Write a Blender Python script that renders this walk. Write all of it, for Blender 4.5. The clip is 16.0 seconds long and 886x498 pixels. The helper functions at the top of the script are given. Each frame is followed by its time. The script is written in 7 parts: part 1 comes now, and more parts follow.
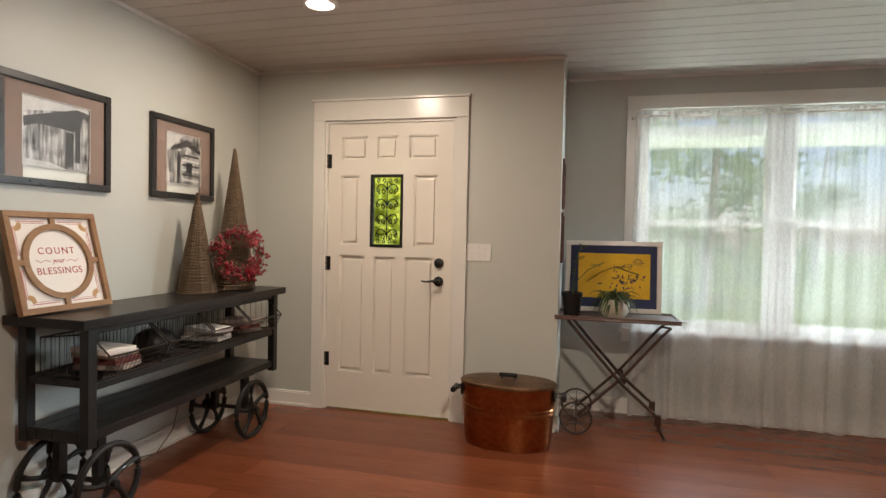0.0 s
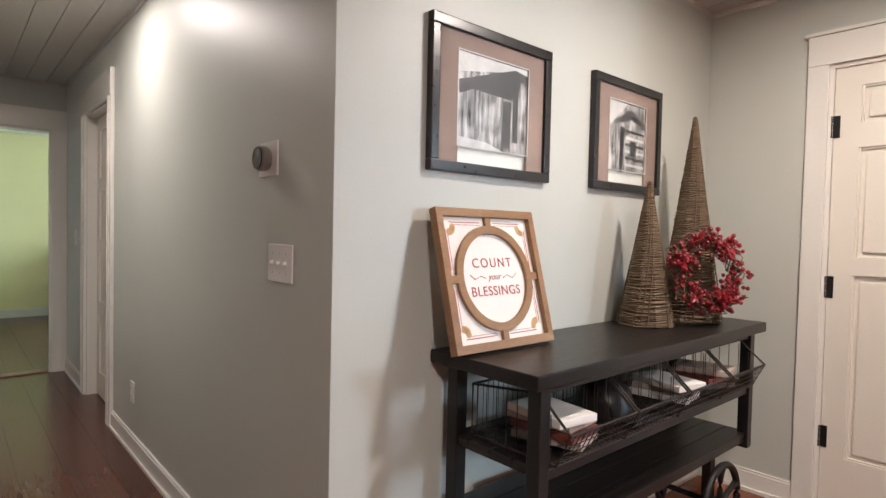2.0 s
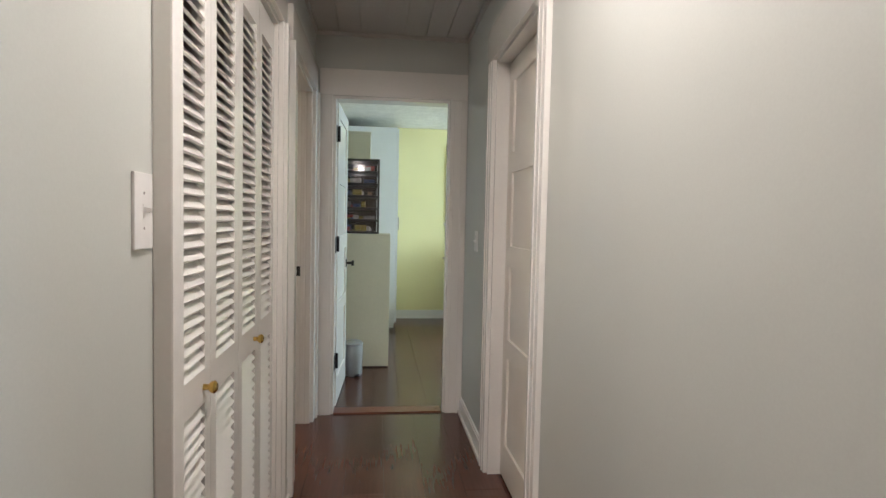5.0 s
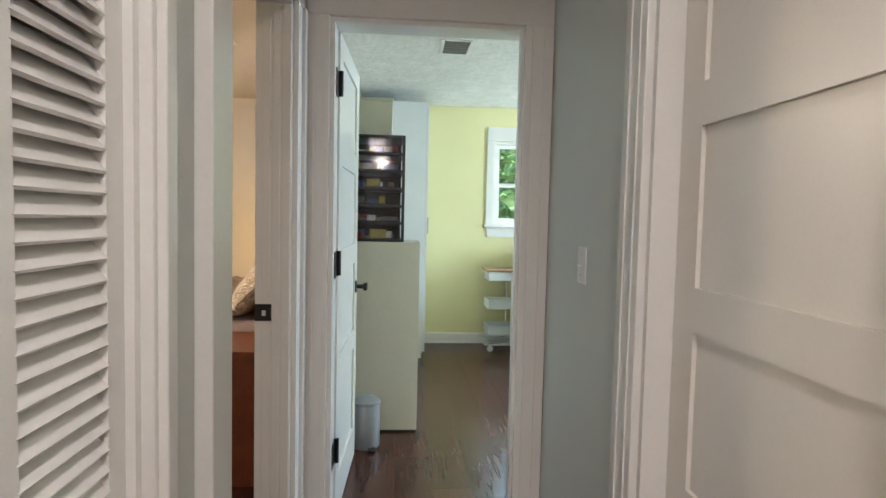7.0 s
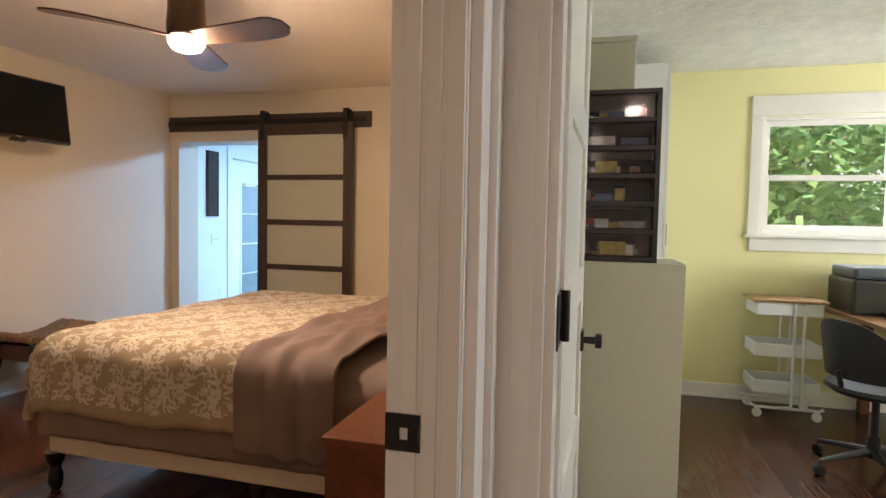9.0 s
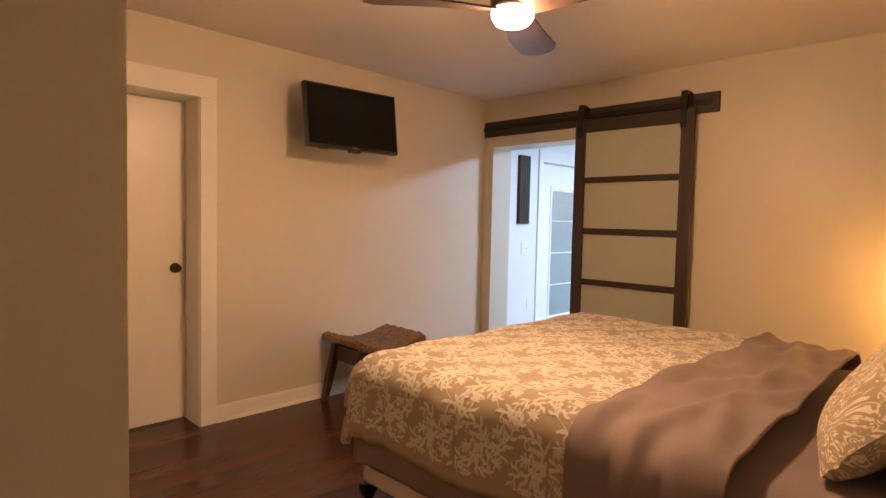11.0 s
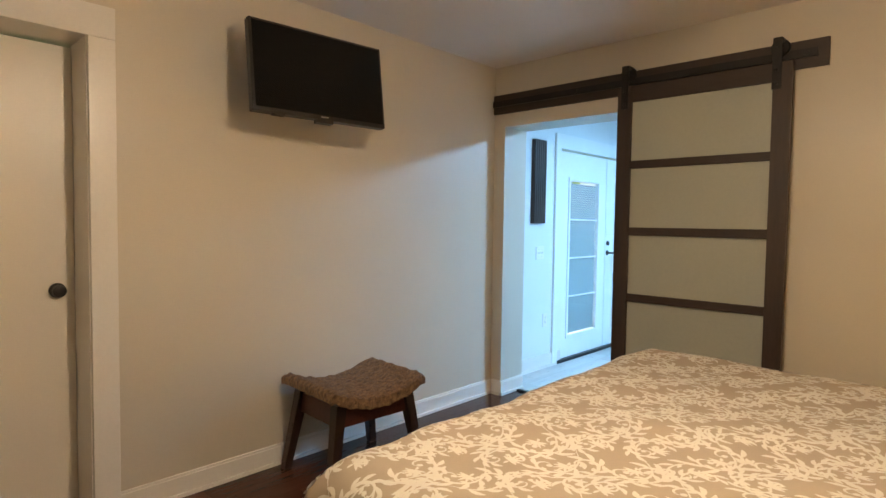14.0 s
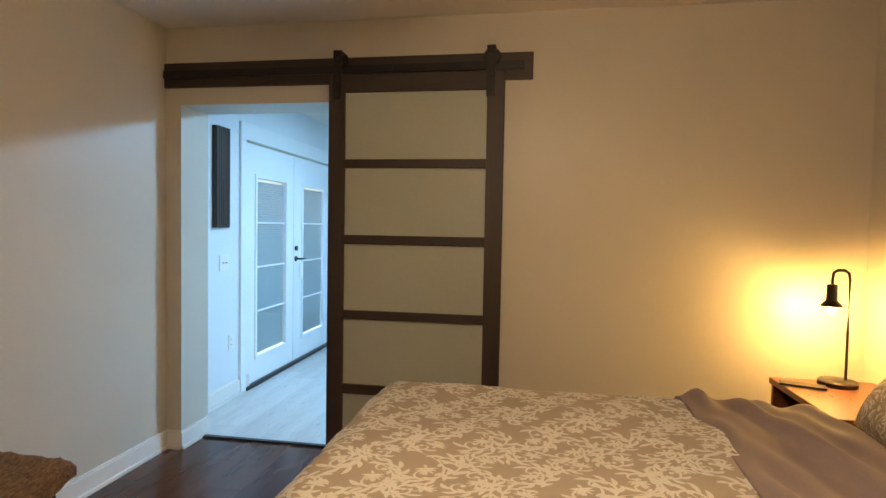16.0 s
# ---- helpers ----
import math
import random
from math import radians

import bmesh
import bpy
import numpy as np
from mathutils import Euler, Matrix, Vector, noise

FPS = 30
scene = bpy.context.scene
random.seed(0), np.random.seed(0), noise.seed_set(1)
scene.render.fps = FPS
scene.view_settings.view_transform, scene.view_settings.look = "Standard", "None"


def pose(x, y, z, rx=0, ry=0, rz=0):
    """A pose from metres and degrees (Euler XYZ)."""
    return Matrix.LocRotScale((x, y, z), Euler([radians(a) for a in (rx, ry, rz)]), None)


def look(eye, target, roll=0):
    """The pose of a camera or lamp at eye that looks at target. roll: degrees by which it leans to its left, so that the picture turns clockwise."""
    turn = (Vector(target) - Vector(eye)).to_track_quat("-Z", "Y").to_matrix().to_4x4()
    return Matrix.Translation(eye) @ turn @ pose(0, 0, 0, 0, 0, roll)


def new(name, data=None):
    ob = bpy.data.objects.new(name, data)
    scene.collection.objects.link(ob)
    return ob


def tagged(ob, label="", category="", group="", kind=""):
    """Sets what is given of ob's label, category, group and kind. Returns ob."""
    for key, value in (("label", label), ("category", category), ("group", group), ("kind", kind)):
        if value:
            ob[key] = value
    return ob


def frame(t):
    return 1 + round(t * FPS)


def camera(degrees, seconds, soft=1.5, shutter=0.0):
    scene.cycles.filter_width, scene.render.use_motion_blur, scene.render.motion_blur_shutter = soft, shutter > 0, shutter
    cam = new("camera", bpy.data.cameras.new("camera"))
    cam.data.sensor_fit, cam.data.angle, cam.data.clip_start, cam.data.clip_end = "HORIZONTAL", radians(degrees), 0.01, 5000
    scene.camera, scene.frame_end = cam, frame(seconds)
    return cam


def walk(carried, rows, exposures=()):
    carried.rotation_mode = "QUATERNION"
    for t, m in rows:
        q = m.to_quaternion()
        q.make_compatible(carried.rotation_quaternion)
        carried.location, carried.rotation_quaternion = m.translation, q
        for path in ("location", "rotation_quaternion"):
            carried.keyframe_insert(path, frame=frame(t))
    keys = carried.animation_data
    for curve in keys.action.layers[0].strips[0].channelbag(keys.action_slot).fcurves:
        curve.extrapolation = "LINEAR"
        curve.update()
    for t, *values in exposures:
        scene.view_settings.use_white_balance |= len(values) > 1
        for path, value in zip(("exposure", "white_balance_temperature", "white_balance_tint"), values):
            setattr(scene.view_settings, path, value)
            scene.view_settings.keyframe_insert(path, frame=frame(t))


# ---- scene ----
cam = camera(76.3, 16.0)
PATH = [
    (0, (0.431, 0.104, 1.28), (-0.055, 2.043, 1.226), 1.2),
    (0.5, (0.189, 0.313, 1.283), (-0.442, 2.21, 1.224), 1.3),
    (1, (-0.093, 0.482, 1.287), (-0.963, 2.282, 1.229), 1.2),
    (1.5, (-0.329, 0.682, 1.279), (-1.528, 2.282, 1.22), 1.3),
    (2, (-0.596, 0.803, 1.264), (-2.094, 2.126, 1.204), 1.3),
    (2.5, (-0.914, 0.894, 1.266), (-2.628, 1.923, 1.204), 1.3),
    (3, (-1.192, 1.003, 1.277), (-3.047, 1.75, 1.209), 1.1),
    (3.5, (-1.49, 1.017, 1.271), (-3.417, 1.549, 1.198), 1.1),
    (4, (-1.888, 1.03, 1.253), (-3.853, 1.399, 1.182), 1.0),
    (6.5, (-3.806, 0.991, 1.298), (-5.794, 1.174, 1.19), 1.3),
    (7, (-4.158, 1.003, 1.293), (-6.149, 1.157, 1.185), 1.3),
    (7.5, (-4.521, 1.011, 1.301), (-6.516, 1.092, 1.194), 1.2),
    (8, (-4.852, 0.946, 1.285), (-6.848, 0.903, 1.181), 1.3),
    (8.5, (-5.114, 0.882, 1.273), (-7.098, 0.643, 1.173), 1.3),
    (9, (-5.353, 0.811, 1.28), (-7.281, 0.29, 1.185), 1.1),
    (9.5, (-5.507, 0.692, 1.277), (-7.34, -0.104, 1.188), 1.0),
    (10, (-5.63, 0.58, 1.313), (-7.325, -0.476, 1.221), 1.1),
    (10.2, (-5.686, 0.535, 1.315), (-7.321, -0.613, 1.221), 1.2),
    (12.5, (-6.209, -0.184, 1.289), (-7.469, -1.735, 1.191), 0.8),
    (13, (-6.328, -0.309, 1.297), (-7.59, -1.857, 1.198), 0.8),
    (13.5, (-6.474, -0.45, 1.293), (-7.793, -1.95, 1.198), 0.8),
    (14, (-6.606, -0.542, 1.289), (-8.061, -1.911, 1.196), 0.8),
    (14.5, (-6.742, -0.641, 1.298), (-8.341, -1.839, 1.204), 0.8),
    (15, (-6.857, -0.734, 1.295), (-8.611, -1.691, 1.21), 0.8),
    (15.5, (-6.93, -0.891, 1.316), (-8.818, -1.546, 1.232), 0.8),
    (16, (-6.992, -1.055, 1.329), (-8.963, -1.384, 1.25), 1.0),
]
EXPOSURES = [
    (0.0, 0.30, 6500, 13),
    (1.0, 0.40, 7100, 15),
    (1.6, 0.60, 6000, 14),
    (2.5, 0.98, 5800, 15),
    (3.0, 1.02, 5700, 15),
    (3.5, 1.18, 5800, 15),
    (4.2, 1.12, 5800, 15),
    (6.4, 1.36, 5600, 15),
    (7.0, 1.38, 5600, 15),
    (7.5, 1.45, 5350, 15),
    (8.0, 1.26, 5500, 16),
    (8.5, 1.22, 6200, 19),
    (9.0, 1.08, 6900, 27),
    (9.6, 0.95, 9300, 42),
    (10.2, 0.95, 10500, 52),
    (12.5, 0.95, 6400, 15),
    (14.0, 0.90, 6450, 15),
    (16.0, 0.64, 7000, 17),
]
walk(cam, [(t, look(eye, target, roll)) for t, eye, target, roll in PATH], EXPOSURES)

# ---- world, sun, large lights ----
world = bpy.data.worlds.new("world")
scene.world = world
world.use_nodes = True
wn = world.node_tree.nodes
sky = wn.new("ShaderNodeTexSky")
sky.sky_type, sky.sun_disc = "NISHITA", False
sky.sun_elevation, sky.sun_rotation = radians(68.7), radians(130)
wn["Background"].inputs["Strength"].default_value = 0.13
world.node_tree.links.new(sky.outputs["Color"], wn["Background"].inputs["Color"])


def lamp(name, kind, at, energy, color, size=0.1, aim=None, size_y=None):
    d = bpy.data.lights.new(name, "AREA" if kind == "DISK" else kind)
    d.energy, d.color = energy, color
    if kind == "DISK":
        d.shape, d.size = "DISK", size
    elif kind == "AREA":
        d.size = size
        if size_y:
            d.shape, d.size_y = "RECTANGLE", size_y
    elif kind == "SUN":
        d.angle = size
    else:
        d.shadow_soft_size = size
    ob = new(name, d)
    ob.matrix_world = look(at, aim) if aim else Matrix.Translation(at)
    return ob


WARM, WARMER = (1.0, 0.80, 0.58), (1.0, 0.62, 0.26)
lamp("sun", "SUN", (0, 0, 20), 5.0, (1.0, 0.96, 0.88), radians(0.6), (-6.0, 5.0, 0))
lamp("daylight_living", "AREA", (1.9, 7.6, 3.8), 260, (0.80, 0.93, 1.0), 3.4, (1.7, 4.2, 1.2), 1.8)
# Added lamp, hidden below the sill, that stands in for light off the lawn.
lamp("lawn_bounce_fill", "AREA", (1.8, 5.9, -0.15), 60, (0.86, 0.96, 0.92), 2.6, (1.7, 3.9, 1.6), 1.0)
lamp("daylight_living_side", "AREA", (5.6, 6.0, 1.9), 560, (0.80, 0.94, 1.0), 1.4, (-1.0, 3.0, 1.2), 1.4)
lamp("daylight_office", "AREA", (-11.3, 2.40, 3.3), 135, (0.76, 0.95, 1.0), 1.6, (-9.6, 2.4, 1.3), 1.2)
lamp("daylight_office_side", "AREA", (-8.2, 4.66, 1.5), 42, (0.78, 0.95, 1.0), 1.3, (-8.2, 0.0, 0.9), 1.0)
lamp("sunroom_ceiling_lamp", "AREA", (-11.5, -1.5, 2.37), 78, (0.28, 0.62, 1.0), 0.4, (-11.5, -1.5, 0.0), 0.4)
lamp("downlight_lamp", "DISK", (-0.91, 2.77, 2.425), 20, (1.0, 0.84, 0.66), 0.14, (-0.91, 2.77, 0))
lamp("hall_lamp", "DISK", (-3.75, 1.16, 2.425), 9.5, (1.0, 0.86, 0.72), 0.14, (-3.75, 1.10, 0))
# Unseen fill lamp, added to lift the living room's walls and floor.
lamp("living_fill_lamp", "DISK", (0.9, 0.6, 2.425), 52, (1.0, 0.86, 0.70), 0.14, (0.9, 0.6, 0))
lamp("fan_lamp", "POINT", (-7.63, -1.07, 2.075), 22, (1.0, 0.77, 0.50), 0.05)
lamp("fan_lamp_lower", "DISK", (-7.63, -1.07, 2.046), 9, (1.0, 0.77, 0.50), 0.12, (-7.63, -1.07, 0))
lamp("table_lamp_bulb", "POINT", (-9.75, 0.246, 0.965), 12, (1.0, 0.60, 0.17), 0.02)


# ---- materials ----
def material(name, color, rough=0.5, metal=0.0, vary=0.06, scale=3.0, fine=60.0, bump=0.03, second=None, stretch=(1, 1, 1), rnd=0.0, spec=0.5):
    """A painted, wooden or metal surface: two scales of noise in colour, roughness and relief."""
    m = bpy.data.materials.new(name)
    m.use_nodes = True
    n, l = m.node_tree.nodes, m.node_tree.links
    b = n["Principled BSDF"]
    tc = n.new("ShaderNodeTexCoord")
    mp = n.new("ShaderNodeMapping")
    mp.inputs["Scale"].default_value = stretch
    l.new(tc.outputs["Object"], mp.inputs["Vector"])
    big, small = n.new("ShaderNodeTexNoise"), n.new("ShaderNodeTexNoise")
    for t, s, d in ((big, scale, 3), (small, fine, 4)):
        t.inputs["Scale"].default_value, t.inputs["Detail"].default_value = s, d
        l.new(mp.outputs["Vector"], t.inputs["Vector"])
    mix = n.new("ShaderNodeMix")
    mix.data_type = "RGBA"
    dark = second or tuple(c * (1 - 2.2 * vary) for c in color)
    lite = color if second else tuple(min(1, c * (1 + vary)) for c in color)
    mix.inputs["A"].default_value, mix.inputs["B"].default_value = (*dark, 1), (*lite, 1)
    add = n.new("ShaderNodeMath")
    add.operation = "MULTIPLY_ADD"
    add.inputs[1].default_value = 0.6
    l.new(big.outputs["Fac"], add.inputs[0])
    half = n.new("ShaderNodeMath")
    half.operation = "MULTIPLY"
    half.inputs[1].default_value = 0.4
    l.new(small.outputs["Fac"], half.inputs[0])
    l.new(half.outputs[0], add.inputs[2])
    ramp = n.new("ShaderNodeMapRange")
    ramp.inputs["From Min"].default_value, ramp.inputs["From Max"].default_value = 0.32, 0.68
    l.new(add.outputs[0], ramp.inputs["Value"])
    l.new(ramp.outputs[0], mix.inputs["Factor"])
    out = mix.outputs["Result"]
    if rnd:
        info, hs = n.new("ShaderNodeObjectInfo"), n.new("ShaderNodeHueSaturation")
        mr = n.new("ShaderNodeMapRange")
        mr.inputs["To Min"].default_value, mr.inputs["To Max"].default_value = 1 - rnd, 1 + rnd
        l.new(info.outputs["Random"], mr.inputs["Value"])
        l.new(mr.outputs[0], hs.inputs["Value"])
        l.new(out, hs.inputs["Color"])
        out = hs.outputs["Color"]
    l.new(out, b.inputs["Base Color"])
    rr = n.new("ShaderNodeMapRange")
    wob = 0.07 if vary > 0.035 else 0.012
    rr.inputs["To Min"].default_value, rr.inputs["To Max"].default_value = max(0.02, rough - wob), min(1, rough + wob)
    l.new(small.outputs["Fac"], rr.inputs["Value"])
    l.new(rr.outputs[0], b.inputs["Roughness"])
    b.inputs["Metallic"].default_value = metal
    b.inputs["Specular IOR Level"].default_value = spec
    if bump:
        bp = n.new("ShaderNodeBump")
        bp.inputs["Strength"].default_value, bp.inputs["Distance"].default_value = min(1, bump * 8), bump * 0.02
        l.new(small.outputs["Fac"], bp.inputs["Height"])
        l.new(bp.outputs["Normal"], b.inputs["Normal"])
    return m


def glow(name, color, strength):
    m = bpy.data.materials.new(name)
    m.use_nodes = True
    b = m.node_tree.nodes["Principled BSDF"]
    b.inputs["Base Color"].default_value = (*color, 1)
    b.inputs["Emission Color"].default_value, b.inputs["Emission Strength"].default_value = (*color, 1), strength
    return m


def glass(name, rough=0.0, color=(1, 1, 1)):
    m = bpy.data.materials.new(name)
    m.use_nodes = True
    b = m.node_tree.nodes["Principled BSDF"]
    b.inputs["Base Color"].default_value = (*color, 1)
    b.inputs["Transmission Weight"].default_value, b.inputs["Roughness"].default_value, b.inputs["IOR"].default_value = 1.0, rough, 1.45
    return m


WALL = material("wall_paint_sage_grey", (0.56, 0.575, 0.53), 0.45, vary=0.025, scale=1.2, fine=220, bump=0.02)
WALL_BED = material("wall_paint_beige", (0.62, 0.57, 0.47), 0.42, vary=0.03, scale=1.2, fine=220, bump=0.02)
WALL_OFF = material("wall_paint_yellow", (0.82, 0.765, 0.40), 0.5, vary=0.03, scale=1.2, fine=220, bump=0.02)
WALL_SUN = material("wall_paint_pale", (0.74, 0.78, 0.80), 0.5, vary=0.03, scale=1.2, fine=220, bump=0.02)
TRIM = material("trim_paint_white", (0.80, 0.78, 0.73), 0.25, vary=0.02, scale=2, fine=90, bump=0.0)
DOORP = material("door_paint_cream", (0.80, 0.76, 0.68), 0.33, vary=0.02, scale=2, fine=120, bump=0.0)
CEIL_W = material("ceiling_paint_planks", (0.56, 0.53, 0.49), 0.38, vary=0.04, scale=1.5, fine=80, bump=0.02, stretch=(0.3, 1, 1))
CEIL_B = material("ceiling_paint_smooth", (0.72, 0.68, 0.63), 0.55, vary=0.03, scale=1.2, fine=150, bump=0.02)
CEIL_O = material("ceiling_knockdown", (0.80, 0.80, 0.74), 0.7, vary=0.06, scale=7, fine=26, bump=0.35)
FLOOR = material("floor_cherry", (0.27, 0.078, 0.034), 0.22, vary=0.2, scale=2.5, fine=34, bump=0.01, second=(0.155, 0.043, 0.019), stretch=(0.18, 2.2, 1), rnd=0.22)
# Same planks as FLOOR; the dimmer bedroom and office are put into the colour.
FLOOR_D = material("floor_cherry_shaded", (0.105, 0.042, 0.026), 0.20, spec=0.3, vary=0.2, scale=2.5, fine=34, bump=0.01, second=(0.055, 0.022, 0.014), stretch=(0.18, 2.2, 1), rnd=0.2)
# Hall copy of FLOOR with the hall's shade mixed into a darker colour.
FLOOR_H = material("floor_cherry_hall_shade", (0.125, 0.045, 0.026), 0.24, vary=0.14, scale=1.4, fine=34, bump=0.01, second=(0.085, 0.030, 0.018), stretch=(0.18, 2.2, 1), rnd=0.15)
GAP = material("floor_joint", (0.03, 0.012, 0.008), 0.6)
TILE = material("sunroom_plank_tile", (0.60, 0.58, 0.55), 0.3, vary=0.12, scale=3, fine=30, bump=0.02, second=(0.40, 0.39, 0.38), stretch=(0.3, 2, 1), rnd=0.1)
BLACK = material("black_metal", (0.018, 0.017, 0.016), 0.38, 0.3, vary=0.1, scale=8, fine=90)
BRASS = material("brass", (0.70, 0.48, 0.14), 0.25, 1.0, vary=0.08)
STEEL = material("brushed_steel", (0.42, 0.39, 0.36), 0.3, 1.0, vary=0.05)
PLATE = material("switch_plastic_white", (0.80, 0.79, 0.76), 0.35, vary=0.02)
PANE = glass("window_pane")
GRASS = material("lawn", (0.13, 0.20, 0.035), 0.9, vary=0.3, scale=0.6, fine=30, bump=0.2, second=(0.07, 0.12, 0.02))


# ---- mesh helpers ----
def box(bm, x0, x1, y0, y1, z0, z1, bevel=0.0, m=None):
    x0, x1, y0, y1, z0, z1 = min(x0, x1), max(x0, x1), min(y0, y1), max(y0, y1), min(z0, z1), max(z0, z1)
    vs = [bm.verts.new((x, y, z)) for x in (x0, x1) for y in (y0, y1) for z in (z0, z1)]
    fs = [bm.faces.new([vs[i] for i in f]) for f in ((0, 1, 3, 2), (4, 6, 7, 5), (0, 4, 5, 1), (2, 3, 7, 6), (0, 2, 6, 4), (1, 5, 7, 3))]
    if bevel:
        es = list({e for f in fs for e in f.edges})
        r = bmesh.ops.bevel(bm, geom=es, offset=bevel, segments=2, affect="EDGES", profile=0.6)
        vs = list({v for f in r["faces"] for v in f.verts} | {v for v in vs if v.is_valid})
    if m is not None:
        bmesh.ops.transform(bm, matrix=m, verts=vs)
    return vs


def tube(bm, pts, r, seg=8, closed=False, flat=1.0):
    """A rod swept along points; r is a number or one radius for each point."""
    pts = [Vector(p) for p in pts]
    rs = r if isinstance(r, (list, tuple)) else [r] * len(pts)
    rings, up = [], Vector((0, 0, 1))
    n = len(pts)
    for i, p in enumerate(pts):
        a = pts[(i - 1) % n] if closed or i else p
        b = pts[(i + 1) % n] if closed or i < n - 1 else p
        d = (b - a).normalized()
        s = d.cross(up)
        s = s.normalized() if s.length > 1e-3 else (rings and last or Vector((1, 0, 0)))
        last = s
        u = s.cross(d).normalized()
        rings.append([bm.verts.new(p + (s * math.cos(2 * math.pi * k / seg) + u * flat * math.sin(2 * math.pi * k / seg)) * rs[i]) for k in range(seg)])
    for i in range(n if closed else n - 1):
        a, b = rings[i], rings[(i + 1) % n]
        for k in range(seg):
            bm.faces.new((a[k], a[(k + 1) % seg], b[(k + 1) % seg], b[k]))
    if not closed:
        bm.faces.new(rings[0][::-1])
        bm.faces.new(rings[-1])
    return [v for g in rings for v in g]


def lathe(bm, profile, seg=24, at=(0, 0, 0), m=None, sx=1.0, sy=1.0):
    """A turned body from (radius, height) pairs."""
    rings = []
    for r, z in profile:
        rings.append([bm.verts.new((at[0] + sx * r * math.cos(2 * math.pi * k / seg), at[1] + sy * r * math.sin(2 * math.pi * k / seg), at[2] + z)) for k in range(seg)])
    for a, b in zip(rings, rings[1:]):
        for k in range(seg):
            bm.faces.new((a[k], a[(k + 1) % seg], b[(k + 1) % seg], b[k]))
    bm.faces.new(rings[0][::-1])
    bm.faces.new(rings[-1])
    vs = [v for g in rings for v in g]
    if m is not None:
        bmesh.ops.transform(bm, matrix=m, verts=vs)
    return vs


def mesh(name, bm, mat, smooth=False):
    bmesh.ops.recalc_face_normals(bm, faces=bm.faces)
    me = bpy.data.meshes.new(name)
    bm.to_mesh(me)
    bm.free()
    me.materials.append(mat)
    if smooth:
        for p in me.polygons:
            p.use_smooth = True
        me.set_sharp_from_angle(angle=radians(40))
    return me


def thing(name, at, label, category, group="", rz=0.0):
    ob = new(name)
    ob.empty_display_size = 0.1
    ob.matrix_world = pose(*at, 0, 0, rz)
    return tagged(ob, label, category, group)


def part(name, bm, mat, parent, label="", smooth=False):
    """One mesh under a thing or a part; its vertices are in the thing's own axes."""
    ob = new(name, mesh(name, bm, mat, smooth))
    ob.parent = parent
    return tagged(ob, label)


def single(name, bm, mat, label, category, smooth=False, at=(0, 0, 0), group="", rz=0.0):
    ob = new(name, mesh(name, bm, mat, smooth))
    ob.matrix_world = pose(*at, 0, 0, rz)
    return tagged(ob, label, category, group)


def structure(name, bm, mat, label=""):
    return tagged(new(name, mesh(name, bm, mat)), label, "", "", "structure")


def holed(u0, u1, z0, z1, holes):
    """The rectangles of a wall that are left round its openings; a door's opening goes down to the wall's foot."""
    holes = [(a, b, z0 if z0 < 0 and c <= 0 else c, d) for a, b, c, d in holes]
    us = sorted({u0, u1, *(h[0] for h in holes), *(h[1] for h in holes)})
    out = []
    for a, b in zip(us, us[1:]):
        z = z0
        for h in sorted((h for h in holes if h[0] <= a and h[1] >= b), key=lambda h: h[2]):
            if h[2] > z:
                out.append((a, b, z, h[2]))
            z = h[3]
        if z < z1:
            out.append((a, b, z, z1))
    return out


def wall_x(name, x0, x1, y0, y1, holes, mat, label="", top=2.44):
    bm = bmesh.new()
    for a, b, c, d in holed(x0, x1, -0.05, top, holes):
        box(bm, a, b, y0, y1, c, d)
    bmesh.ops.remove_doubles(bm, verts=bm.verts, dist=1e-5)
    return structure(name, bm, mat, label)


def wall_y(name, y0, y1, x0, x1, holes, mat, label="", top=2.44):
    bm = bmesh.new()
    for a, b, c, d in holed(y0, y1, -0.05, top, holes):
        box(bm, x0, x1, a, b, c, d)
    bmesh.ops.remove_doubles(bm, verts=bm.verts, dist=1e-5)
    return structure(name, bm, mat, label)


# ---- the plan ----
LW, FW, WW, HR, HL, EW = -1.93, 3.835, 4.40, 1.585, 0.615, -6.36
BW, TVW, BN, BE = -9.965, -3.185, 0.495, -6.075
# openings
FD = (-1.385, -0.425, 0.0, 2.065)
HD = (-5.445, -4.67, 0.0, 2.06)
ED = (0.728, 1.472, 0.0, 2.045)
BD = (-6.215, -5.43, 0.0, 2.045)
CL = (-5.03, -3.86, 0.0, 2.045)
KD = (-2.737, -2.06, 0.0, 2.045)
CD = (-7.31, -6.485, 0.0, 2.04)
OP = (-3.09, -2.10, 0.0, 2.0)
LWIN = (0.80, 2.76, 0.63, 2.20)
OWIN = (1.96, 2.84, 1.24, 2.10)

# living room
wall_y("wall_west_living", HR + 0.12, FW, LW - 0.13, LW, [], WALL, "pale sage grey painted wall")
wall_x("wall_front_door", LW - 0.13, 0.275, FW, FW + 0.16, [FD], WALL, "pale sage grey painted wall")
wall_y("wall_jog", FW + 0.16, WW + 0.16, 0.14, 0.275, [], WALL, "pale sage grey painted wall")
wall_x("wall_window", 0.275, 4.0, WW, WW + 0.16, [LWIN], WALL, "pale sage grey painted wall")
wall_y("wall_east_living", -3.0, WW + 0.16, 4.0, 4.14, [], WALL)
wall_x("wall_back_living", LW, 4.14, -3.14, -3.0, [], WALL)
wall_y("wall_west_living_back", -3.0, HL - 0.12, LW - 0.13, LW, [], WALL)
# hall
wall_x("wall_hall_north", EW, LW, HR, HR + 0.12, [HD], WALL, "grey painted wall")
